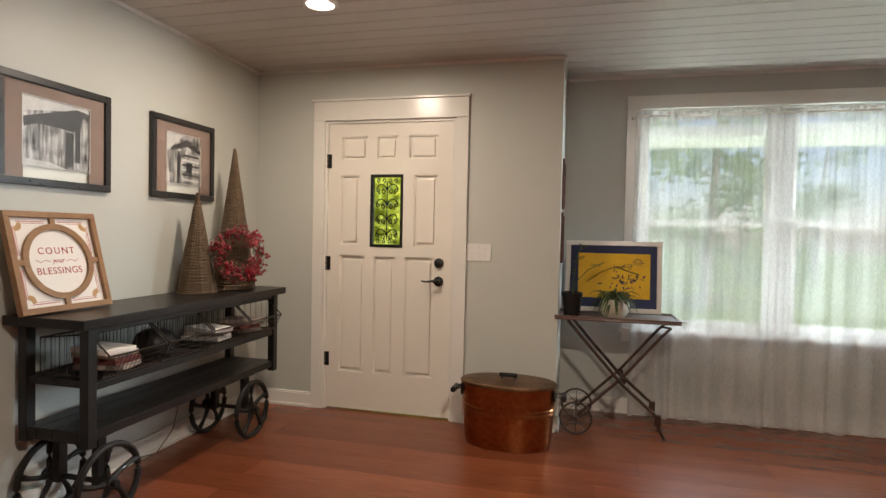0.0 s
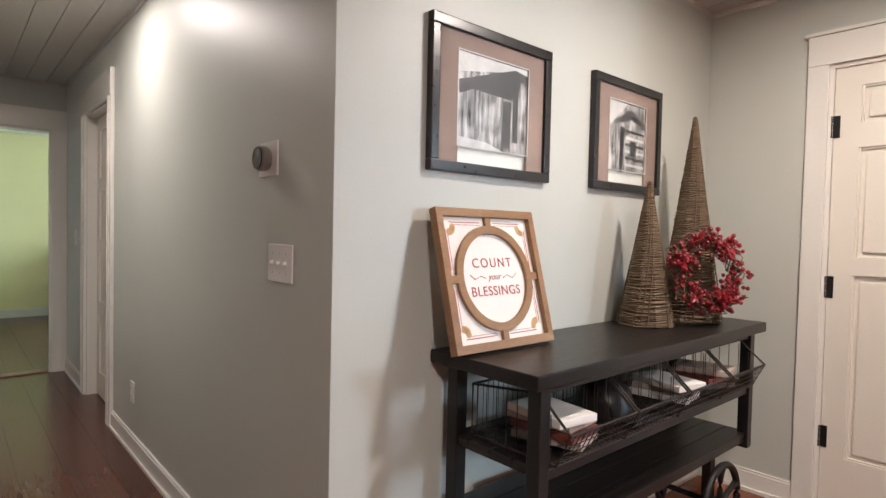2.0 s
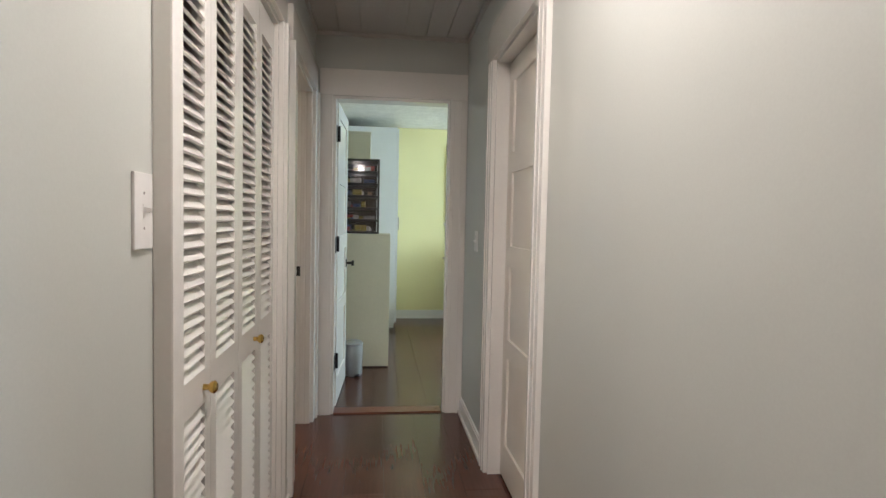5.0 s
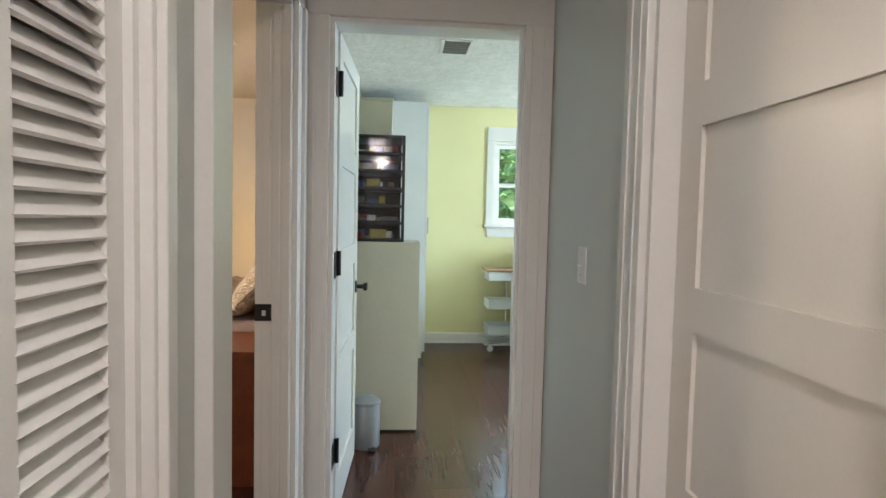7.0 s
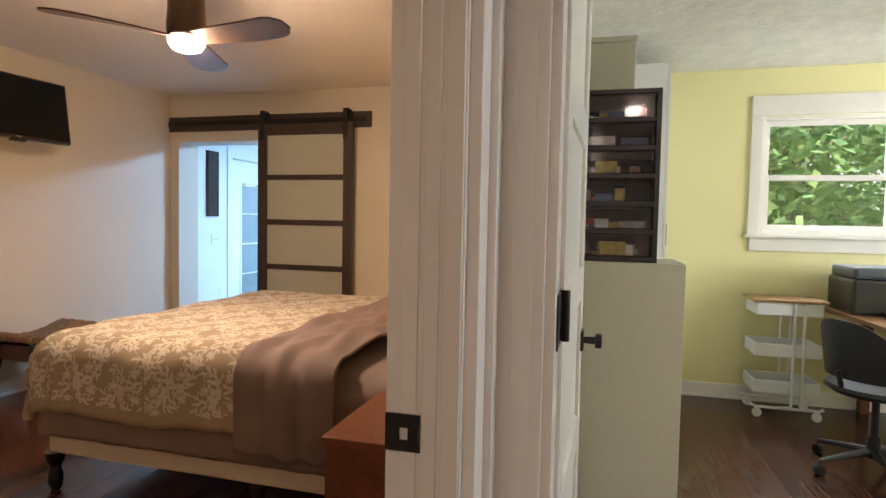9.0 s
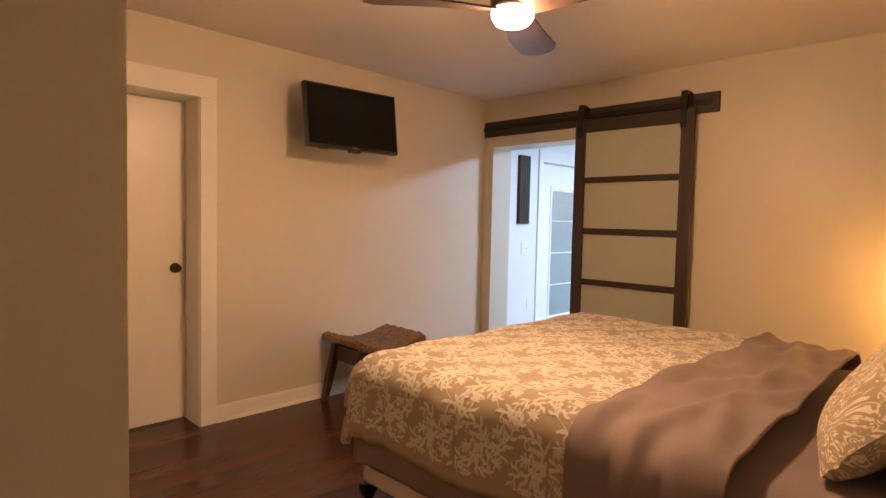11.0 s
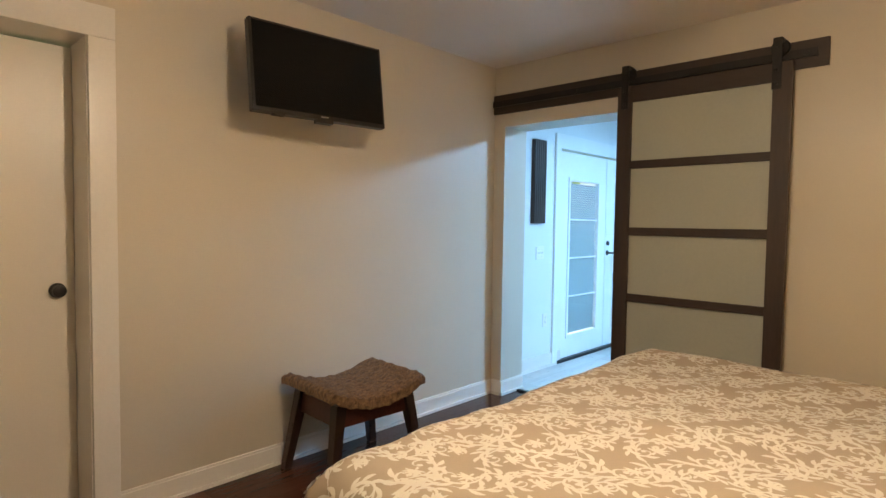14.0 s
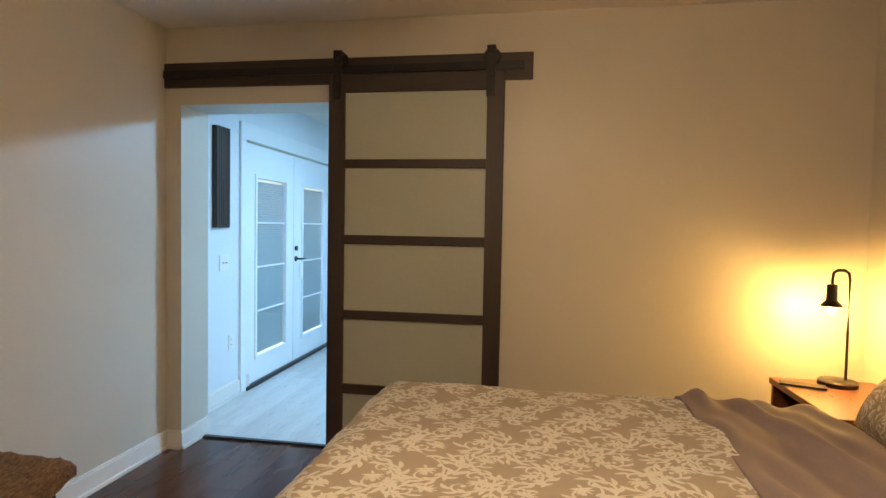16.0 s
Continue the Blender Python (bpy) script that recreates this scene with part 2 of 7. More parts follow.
wall_x("wall_hall_south", EW, LW, HL - 0.12, HL, [BD, CL, KD], WALL, "grey painted wall")
wall_y("wall_hall_end", HL - 0.12, HR + 0.12, EW - 0.12, EW, [(ED[0], 1.53, 0.0, ED[3])], WALL, "grey painted wall")
# bedroom
wall_x("wall_bedroom_north", BW, EW - 0.12, BN, HL, [], WALL_BED)
wall_y("wall_barn_door", TVW, BN, BW - 0.27, BW, [OP], WALL_BED, "beige painted wall")
wall_x("wall_television", BW, BE, TVW - 0.14, TVW, [CD], WALL_BED, "beige painted wall")
wall_y("wall_bedroom_east", TVW - 0.14, -0.345, BE, BE + 0.12, [], WALL_BED, "beige painted wall")
wall_x("wall_bedroom_alcove", BE + 0.12, -5.30, -0.465, -0.345, [], WALL_BED, "beige painted wall")
wall_y("wall_alcove_east", -0.345, HL - 0.12, -5.38, -5.26, [], WALL_BED)
# office
wall_y("wall_office_window", HL, 4.6, BW - 0.16, BW, [OWIN], WALL_OFF, "yellow painted wall")
wall_x("wall_office_north", BW - 0.16, EW, 4.6, 4.74, [(-8.9, -7.5, 0.95, 2.05)], WALL_OFF)
wall_y("wall_office_east", HR + 0.12, 4.6, EW - 0.12, EW, [], WALL_OFF)
# closed spaces behind doors
wall_x("wall_closet_back", -7.5, -6.2, -3.95, -3.85, [], WALL_BED)
wall_x("wall_linen_back", -5.26, -3.75, -0.1, 0.0, [], WALL)
wall_x("wall_north_room_back", EW, -3.0, 2.9, 3.0, [], WALL)
wall_x("wall_south_room_back", -3.75, LW - 0.13, -1.6, -1.5, [], WALL)
wall_y("wall_south_room_side", -1.5, HL - 0.12, -3.75, -3.65, [], WALL)
# sunroom
SY = -3.32
wall_x("wall_sunroom_south", -15.0, BW - 0.27, SY - 0.14, SY, [(-12.93, -11.09, 0.0, 1.98)], WALL_SUN, "pale painted sunroom wall")
wall_y("wall_sunroom_west", SY, 0.9, -15.0, -14.86, [], WALL_SUN)
wall_x("wall_sunroom_north", -15.0, BW - 0.27, 0.9, 1.04, [], WALL_SUN)


def slab(name, x0, x1, y0, y1, z0, z1, mat, label=""):
    bm = bmesh.new()
    box(bm, x0, x1, y0, y1, z0, z1)
    return structure(name, bm, mat, label)


def plank_ceiling(name, x0, x1, y0, y1, step, mat, label):
    """Painted boards with a narrow open joint between them."""
    bm = bmesh.new()
    box(bm, x0, x1, y0, y1, 2.452, 2.56)
    y = y0
    while y < y1 - 0.01:
        box(bm, x0, x1, y + 0.003, min(y + step, y1) - 0.003, 2.44, 2.4525)
        y += step
    return structure(name, bm, mat, label)


plank_ceiling("ceiling_living", LW - 0.13, 4.14, -3.14, WW + 0.16, 0.1345, CEIL_W, "painted plank ceiling")
plank_ceiling("ceiling_hall", EW - 0.12, LW - 0.13, HL - 0.12, HR + 0.12, 0.1345, CEIL_W, "painted plank ceiling")
slab("ceiling_bedroom", BW - 0.27, EW + 1.1, -4.0, BN + 0.12, 2.44, 2.56, CEIL_B, "smooth pale ceiling")
slab("ceiling_office", BW - 0.16, EW - 0.12, HL, 4.74, 2.44, 2.56, CEIL_O, "white textured ceiling")
slab("ceiling_north_room", EW, LW - 0.13, HR + 0.12, 3.0, 2.44, 2.56, CEIL_B)
slab("ceiling_south_room", -5.26, LW - 0.13, -1.6, HL - 0.12, 2.44, 2.56, CEIL_B)
slab("ceiling_sunroom", -15.0, BW - 0.27, SY - 0.14, 1.04, 2.40, 2.56, CEIL_B, "white sunroom ceiling")
slab("roof_overhang", -2.1, 4.2, WW + 0.17, WW + 0.75, 2.03, 2.11, TRIM, "white porch soffit")
slab("ground", -90, 90, -90, 90, -0.60, -0.45, GRASS, "sunlit lawn").location.z = 0.0


# ---- trim ----
def casing_x(name, hole, y, side, w=0.11, cap=True, left=True, right=True, wl=None, wr=None, mat=None, d=0.022, top=None, fluted=True, band=False):
    """Door casing round an opening in a wall along x; side is +1 or -1, the way that it faces."""
    a, b, _, z = hole
    top = top or w * 1.35
    wl, wr = wl or w, wr or w
    bm = bmesh.new()
    flutes = ((0.66, 0.72), (0.24, 0.30)) if fluted and not band else ()
    bl, br = (min(0.042, wl * 0.8), 0.042) if band else (0.0, 0.0)
    if left:
        box(bm, a - wl + bl, a, y, y + side * d, 0, z, 0.003)
        for q in flutes:
            box(bm, a - wl * q[1], a - wl * q[0], y + side * d, y + side * (d + 0.004), 0, z)
    if right:
        box(bm, b, b + wr - br, y, y + side * d, 0, z, 0.003)
        for q in flutes:
            box(bm, b + wr * q[0], b + wr * q[1], y + side * d, y + side * (d + 0.004), 0, z)
    if band:
        box(bm, a - wl, a - wl + bl, y, y + side * 0.036, 0, z, 0.004)
        box(bm, b + wr - br, b + wr, y, y + side * 0.036, 0, z, 0.004)
    l, r = (a - wl if left else a), (b + wr if right else b)
    box(bm, l, r, y, y + side * (d + 0.002), z, z + top, 0.003)
    if cap:
        box(bm, l - 0.012, r + 0.012, y, y + side * (d + 0.014), z + top, z + top + 0.016, 0.003)
    return structure(name, bm, mat or TRIM, "white painted door casing")


def casing_y(name, hole, x, side, w=0.11, wl=None, wr=None, cap=False, top=None, d=0.022):
    a, b, _, z = hole
    wl, wr, top = wl or w, wr or w, top or w * 1.4
    bm = bmesh.new()
    for u0, u1 in ((a - wl, a), (b, b + wr)):
        box(bm, x, x + side * d, u0, u1, 0, z, 0.003)
        box(bm, x + side * d, x + side * (d + 0.004), u0 + (u1 - u0) * 0.24, u0 + (u1 - u0) * 0.32, 0, z)
        box(bm, x + side * d, x + side * (d + 0.004), u0 + (u1 - u0) * 0.66, u0 + (u1 - u0) * 0.74, 0, z)
    box(bm, x, x + side * (d + 0.002), a - wl, b + wr, z, z + top, 0.003)
    if cap:
        box(bm, x, x + side * (d + 0.014), a - wl - 0.012, b + wr + 0.012, z + top, z + top + 0.016, 0.003)
    return structure(name, bm, TRIM, "white painted door casing")


def jamb_x(name, hole, y0, y1, t=0.018, stop=None):
    """Lining of an opening in a wall along x."""
    a, b, _, z = hole
    bm = bmesh.new()
    box(bm, a, a + t, y0, y1, 0, z - t)
    box(bm, b - t, b, y0, y1, 0, z - t)
    box(bm, a, b, y0, y1, z - t, z)
    if stop:
        s0, s1 = stop
        box(bm, a + t, a + t + 0.012, s0, s1, 0, z - t)
        box(bm, b - t - 0.012, b - t, s0, s1, 0, z - t)
        box(bm, a + t, b - t, s0, s1, z - t - 0.012, z - t)
    return structure(name, bm, TRIM, "white painted door lining")


def jamb_y(name, hole, x0, x1, t=0.018, stop=None):
    a, b, _, z = hole
    bm = bmesh.new()
    box(bm, x0, x1, a, a + t, 0, z - t)
    box(bm, x0, x1, b - t, b, 0, z - t)
    box(bm, x0, x1, a, b, z - t, z)
    if stop:
        s0, s1 = stop
        box(bm, s0, s1, a + t, a + t + 0.012, 0, z - t)
        box(bm, s0, s1, b - t - 0.012, b - t, 0, z - t)
        box(bm, s0, s1, a + t, b - t, z - t - 0.012, z - t)
    return structure(name, bm, TRIM, "white painted door lining")


casing_x("trim_front_door", FD, FW, -1, w=0.085, top=0.135, fluted=False)
jamb_x("trim_front_door_lining", FD, FW - 0.002, FW + 0.16)
casing_x("trim_hall_north_door", HD, HR, -1, w=0.125, wr=0.115, cap=False)
jamb_x("trim_hall_north_lining", HD, HR - 0.002, HR + 0.122)
casing_x("trim_bedroom_door", BD, HL, 1, w=0.175, wl=0.11, top=0.155, cap=False, band=True)
jamb_x("trim_bedroom_lining", BD, BN - 0.002, HL + 0.002)
bm = bmesh.new()
for q0, q1 in ((0.022, 0.050), (0.058, 0.083), (0.090, 0.1195)):
    box(bm, BD[0] + 0.018, BD[0] + 0.024, BN + q0, BN + q1, 0, 2.026, 0.002)
structure("trim_bedroom_lining_beads", bm, TRIM, "beaded strips on the white door lining")
casing_x("trim_linen_closet", CL, HL, 1, w=0.10, wl=0.058, top=0.10, cap=False, band=True)
jamb_x("trim_linen_lining", CL, HL - 0.122, HL + 0.002)
casing_x("trim_south_room_door", KD, HL, 1, w=0.11, cap=False, d=0.034)
jamb_x("trim_south_room_lining", KD, HL - 0.122, HL + 0.002, stop=(HL - 0.07, HL - 0.035))
casing_y("trim_office_door", ED, EW, 1, w=0.112, wl=0.083, top=0.165)
bm = bmesh.new()
box(bm, EW - 0.122, EW + 0.002, ED[0], ED[0] + 0.018, 0, ED[3] - 0.018)
box(bm, EW - 0.04, EW + 0.002, ED[1] - 0.012, 1.53, 0, ED[3] - 0.018)
box(bm, EW - 0.122, EW + 0.002, ED[0], 1.53, ED[3] - 0.018, ED[3])
structure("trim_office_lining", bm, TRIM, "white painted door lining")
casing_x("trim_bedroom_closet", (-7.296, -6.498, 0.0, 2.022), TVW, 1, w=0.10, top=0.13, cap=False, fluted=False)
jamb_x("trim_bedroom_closet_lining", CD, TVW - 0.24, TVW + 0.002)


def baseboard(name, runs, h=0.095, mat=None):
    """Runs of skirting: (axis, from, to, wall plane, side)."""
    bm = bmesh.new()
    for axis, a, b, w, s in runs:
        for d, z0, z1 in ((0.014, 0, h), (0.009, h, h + 0.012), (0.024, 0, 0.018)):
            if axis == "x":
                box(bm, a, b, w, w + s * d, z0, z1)
            else:
                box(bm, w, w + s * d, a, b, z0, z1)
    return structure(name, bm, mat or TRIM, "white painted baseboard")


baseboard("baseboard_living", [("y", HR, FW, LW, 1), ("x", LW, FD[0] - 0.085, FW, -1), ("x", FD[1] + 0.085, 0.275, FW, -1), ("y", FW, WW, 0.275, 1), ("x", 0.275, 4.0, WW, -1)])
baseboard("baseboard_hall", [("x", HD[1] + 0.115, LW, HR, -1), ("x", EW, HD[0] - 0.125, HR, -1), ("x", BD[1] + 0.175, CL[0] - 0.058, HL, 1), ("x", CL[1] + 0.10, KD[0] - 0.11, HL, 1)])
baseboard("baseboard_bedroom", [("x", BW, -7.396, TVW, 1), ("x", -6.398, BE, TVW, 1), ("y", TVW, OP[0], BW, 1), ("x", BW - 0.27, BW + 0.014, OP[0], 1), ("y", OP[1], BN, BW, 1), ("y", TVW, -0.345, BE, -1), ("x", BW, BD[0] - 0.1, BN, -1)])
baseboard("baseboard_office", [("y", HL, 4.6, BW, 1), ("x", BW, EW - 0.12, HL, 1)])
baseboard("baseboard_sunroom", [("x", -11.16, BW - 0.27, SY, 1)], 0.11)


def crown(name, runs, mat):
    bm = bmesh.new()
    for axis, a, b, w, s in runs:
        if axis == "x":
            box(bm, a, b, w, w + s * 0.014, 2.418, 2.44)
        else:
            box(bm, w, w + s * 0.014, a, b, 2.418, 2.44)
    return structure(name, bm, mat, "thin painted ceiling bead")


crown("trim_ceiling_living", [("y", HR, FW - 0.014, LW, 1), ("x", LW, 0.275, FW, -1), ("y", FW - 0.014, WW - 0.014, 0.275, 1), ("x", 0.275, 4.0, WW, -1)], TRIM)
crown("trim_ceiling_hall", [("x", EW + 0.014, LW, HR, -1), ("x", EW + 0.014, LW, HL, 1), ("y", HL, HR, EW, 1)], CEIL_W)
slab("trim_sunroom_sill", BW - 0.205, BW - 0.175, OP[0], OP[1], 0.0, 0.012, BLACK, "dark metal floor threshold")
slab("trim_office_threshold", EW - 0.10, EW + 0.01, ED[0] + 0.02, ED[1] - 0.02, 0.0, 0.010, material("threshold_wood", (0.16, 0.05, 0.025), 0.3), "red-brown wooden threshold")


# ---- doors ----
def slab_door(parent, w, h, t, panels, mat, raised=True, name="door_leaf"):
    """A panelled leaf in its own axes: x across from the hinge, y through, z up."""
    bm = bmesh.new()
    box(bm, 0, w, t * 0.3, t * 0.7, 0, h)
    for a, b, c, d in holed(0, w, 0, h, panels):
        box(bm, a, b, 0, t, c, d)
    leaf = part(name, bm, mat, parent)
    for a, b, c, d in panels:
        bm = bmesh.new()
        if raised:
            for y0, y1 in ((t * 0.08, t * 0.32), (t * 0.68, t * 0.92)):
                box(bm, a + 0.022, b - 0.022, y0, y1, c + 0.022, d - 0.022, 0.006)
            for y0, y1 in ((t * 0.12, t * 0.34), (t * 0.66, t * 0.88)):
                for e in ((a, a + 0.009, c, d), (b - 0.009, b, c, d), (a, b, c, c + 0.009), (a, b, d - 0.009, d)):
                    box(bm, e[0], e[1], y0, y1, e[2], e[3], 0.002)
        else:
            box(bm, a + 0.001, b - 0.001, t * 0.27, t * 0.73, c + 0.001, d - 0.001)
        part("panel", bm, mat, leaf)
    return leaf


def hinge(parent, x, y, z, r=0.007, h=0.1, leafw=0.03, side=-1, name="hinge"):
    bm = bmesh.new()
    for k in range(3):
        lathe(bm, [(r, z + k * h / 3 + 0.001), (r, z + (k + 1) * h / 3 - 0.001)], 10, (x, y, 0))
    box(bm, x, x + leafw, y - side * r, y - side * (r - 0.003), z, z + h)
    part(name, bm, BLACK, parent, "black hinge")


def knob(parent, x, y, z, side, r=0.027, reach=0.055, mat=None, rose=0.032, name="knob", square=False):
    bm = bmesh.new()
    m = pose(x, y, z, -90 * side)
    if square:
        box(bm, -rose, rose, -rose, rose, 0, 0.008, 0.002, m)
        lathe(bm, [(0.010, 0.006), (0.011, 0.02), (0.012, reach - 0.018)], 12, m=m)
        box(bm, -r, r, -r, r, reach - 0.02, reach, 0.005, m)
    else:
        lathe(bm, [(rose, 0), (rose, 0.006), (rose * 0.8, 0.010), (0.010, 0.013), (0.010, reach - 0.03), (r * 0.75, reach - 0.027), (r, reach - 0.016), (r * 0.9, reach - 0.005), (r * 0.5, reach)], 20, m=m)
    return part(name, bm, mat or BLACK, parent, "black door knob", True)


def door_thing(name, at, rz, label):
    ob = thing(name, at, label, "door", "", rz)
    return tagged(ob, "", "", "", "structure")


# front door with a small scroll-work window
fd = door_thing("door_1", (-1.365, FW + 0.012, 0.012), 0, "cream panelled front door with a scrolled iron light")
W = 0.918
cols3 = ((0.11, 0.325), (0.40, 0.57), (0.655, 0.885))
pan = [(a * W, b * W, 1.775, 1.945) for a, b in cols3] + [(a * W, b * W, 0.265, 1.10) for a, b in ((0.10, 0.315), (0.385, 0.56), (0.635, 0.87))]
pan += [(0.105 * W, 0.265 * W, 1.175, 1.67), (0.70 * W, 0.885 * W, 1.175, 1.67), (0.352 * W, 0.615 * W, 1.165, 1.675)]
bm = bmesh.new()
for a, b, c, d in holed(0, W, 0, 2.037, pan):
    box(bm, a, b, 0, 0.044, c, d)
leaf = part("door_leaf", bm, DOORP, fd)
for a, b, c, d in pan[:-1]:
    bm = bmesh.new()
    box(bm, a, b, 0.018, 0.032, c, d)
    box(bm, a + 0.026, b - 0.026, 0.004, 0.019, c + 0.026, d - 0.026, 0.008)
    for e in ((a, a + 0.009, c, d), (b - 0.009, b, c, d), (a + 0.009, b - 0.009, c, c + 0.009), (a + 0.009, b - 0.009, d - 0.009, d)):
        box(bm, e[0], e[1], 0.006, 0.019, e[2], e[3], 0.002)
    part("panel", bm, DOORP, leaf)
GA, GB, GC, GD = pan[-1]
bm = bmesh.new()
for e in ((GA, GA + 0.02, GC, GD), (GB - 0.02, GB, GC, GD), (GA + 0.02, GB - 0.02, GC, GC + 0.02), (GA + 0.02, GB - 0.02, GD - 0.02, GD)):
    box(bm, e[0], e[1], -0.006, 0.03, e[2], e[3], 0.003)
part("window_frame", bm, BLACK, leaf, "black metal window frame")
bm = bmesh.new()
box(bm, GA + 0.02, GB - 0.02, 0.024, 0.028, GC + 0.02, GD - 0.02)
pane = part("pane", bm, glass("obscure_pane", 0.05), leaf, "obscured glass pane")
pane.visible_shadow = False


def scroll(bm, x, z, r, turn, flip, y=0.008):
    """A spiral of thin iron bar; its outer end points away at the angle turn."""
    pts = []
    for k in range(17):
        a = turn + flip * k * 0.42
        q = r * (1 - k / 17 * 0.82)
        pts.append((x + q * math.cos(a), y, z + q * math.sin(a)))
    tube(bm, pts, 0.0040, 6)


bm = bmesh.new()
gx = (GA + GB) / 2
gw, gh = GB - GA - 0.04, GD - GC - 0.04
tube(bm, [(gx, 0.008, GC + 0.05), (gx, 0.008, GD - 0.05)], 0.0036, 6)
for k in range(4):
    zc = GC + 0.02 + gh * (k + 0.72) / 4.45
    box(bm, gx - 0.008, gx + 0.008, 0.002, 0.014, zc - 0.010, zc + 0.010, 0.003)
    for s in (-1, 1):
        scroll(bm, gx + s * 0.024, zc - 0.022, 0.019, radians(90), -s)
        tube(bm, [(gx, 0.008, zc), (gx + s * 0.035, 0.008, zc + 0.030), (gx + s * 0.062, 0.008, zc + 0.026), (gx + s * 0.080, 0.008, zc - 0.004)], 0.0040, 6)
        scroll(bm, gx + s * 0.064, zc - 0.012, 0.017, radians(60 if s > 0 else 120), -s)
        if k % 2:
            box(bm, gx + s * 0.058 - 0.006, gx + s * 0.058 + 0.006, 0.003, 0.013, zc - 0.040, zc - 0.028, 0.003)
for z, f in ((GC + 0.045, -1), (GD - 0.045, 1)):
    for s in (-1, 1):
        for h in (-1, 1):
            scroll(bm, gx + s * 0.043 + h * 0.018, z + f * 0.004, 0.016, radians(-90 * f), h * f)
part("scroll_work", bm, BLACK, leaf, "black wrought-iron scrolls")
knob(fd, 0.905 * W, 0.0, 1.065, -1, 0.024, 0.028, rose=0.034, name="deadbolt")
bm = bmesh.new()
lathe(bm, [(0.034, 0), (0.034, 0.008), (0.028, 0.014), (0.012, 0.018), (0.011, 0.05)], 20, m=pose(0.905 * W, 0, 0.94, 90))
tube(bm, [(0.905 * W, -0.048, 0.94), (0.87 * W, -0.052, 0.944), (0.82 * W, -0.052, 0.938), (0.785 * W, -0.05, 0.943)], [0.011, 0.009, 0.006, 0.005], 8)
part("door_handle", bm, BLACK, fd, "black lever handle", True)
for z in (0.30, 0.99, 1.72):
    hinge(fd, -0.006, -0.008, z)

# linen closet: two louvred leaves
def louvre_leaf(parent, x0, w, h):
    t, st = 0.03, 0.048
    spans = ((0.13, 0.80), (0.885, h - 0.10))
    bm = bmesh.new()
    for a, b, c, d in holed(0, w, 0, h, [(st, w - st, c, d) for c, d in spans]):
        box(bm, x0 + a, x0 + b, -t, 0, c, d)
    leaf = part("door_leaf", bm, TRIM, parent)
    bm = bmesh.new()
    box(bm, -(w - 2 * st) / 2 - 0.003, (w - 2 * st) / 2 + 0.003, -0.0215, 0.0215, -0.0032, 0.0032)
    data = mesh("slat", bm, TRIM)
    for c, d in spans:
        n = int((d - c) / 0.0295)
        for k in range(n):
            ob = new("slat", data)
            ob.parent = leaf
            ob.matrix_local = pose(x0 + w / 2, -t / 2, c + (k + 0.5) * (d - c) / n, -50)
    return leaf


bf = door_thing("door_2", (CL[0] + 0.018, HL - 0.012, 0.014), 0, "cream louvred bifold closet doors, closed")
leaf_w = (CL[1] - CL[0] - 0.036) / 4
for k in range(4):
    louvre_leaf(bf, k * leaf_w + 0.001, leaf_w - 0.002, 2.0)
for k in (1, 2):
    bm = bmesh.new()
    lathe(bm, [(0.008, 0), (0.007, 0.012), (0.014, 0.018), (0.016, 0.026), (0.010, 0.032)], 16, m=pose(0.352 if k == 1 else 0.91, 0.0, 0.84, -90))
    part("knob", bm, BRASS, bf, "small brass knob", True)

SHAKER = ((0.17, 0.60), (0.69, 1.043), (1.142, 1.493), (1.588, 1.93))
# closed shaker door on the hall's other side
sd = door_thing("door_3", (HD[0] + 0.02, HR + 0.062, 0.012), 0, "cream five-panel shaker door, closed")
hw = HD[1] - HD[0] - 0.04
slab_door(sd, hw, 2.025, 0.038, [(0.088, hw - 0.105, c, d) for c, d in SHAKER], DOORP, False)
knob(sd, hw - 0.04, 0.0, 0.90, -1)

# open office door
od = door_thing("door_4", (EW - 0.118, ED[0] + 0.026, 0.012), 180 - 2.0, "cream panelled office door standing open")
ow = 0.71
slab_door(od, ow, 2.015, 0.036, [(0.10, ow - 0.10, c, d) for c, d in SHAKER], TRIM, False)
knob(od, ow - 0.06, 0.0, 0.915, -1, 0.020, 0.062, rose=0.03, square=True)
knob(od, ow - 0.06, 0.036, 0.915, 1, 0.020, 0.05, rose=0.03, square=True)
for z in (0.26, 1.04, 1.76):
    bm = bmesh.new()
    lathe(bm, [(0.008, z), (0.008, z + 0.1)], 10, (-0.004, -0.006, 0))
    box(bm, -0.002, 0.0, 0.0, 0.034, z, z + 0.1)
    part("hinge", bm, BLACK, od, "black hinge")
bm = bmesh.new()
for z in (0.27, 1.05, 1.77):
    box(bm, EW - 0.116, EW - 0.045, ED[0] + 0.0185, ED[0] + 0.0215, z - 0.005, z + 0.1, 0.001)
structure("trim_hinge_plates", bm, BLACK, "black hinge leaves let into the lining")


def strike(name, x, y0, z, side):
    bm = bmesh.new()
    for a, b, c, d in holed(y0, y0 + 0.058, z - 0.03, z + 0.03, [(y0 + 0.024, y0 + 0.038, z - 0.012, z + 0.008)]):
        box(bm, x, x + side * 0.003, a, b, c, d)
    box(bm, x + side * 0.003, x + side * 0.012, y0 + 0.048, y0 + 0.058, z - 0.016, z + 0.016, 0.002)
    return structure(name, bm, BLACK, "black metal strike plate")


strike("trim_bedroom_strike", BD[0] + 0.0245, BN + 0.0, 0.945, 1)
bm = bmesh.new()
box(bm, KD[0] + 0.018, KD[0] + 0.021, HL - 0.122, HL - 0.085, 1.03, 1.125, 0.001)
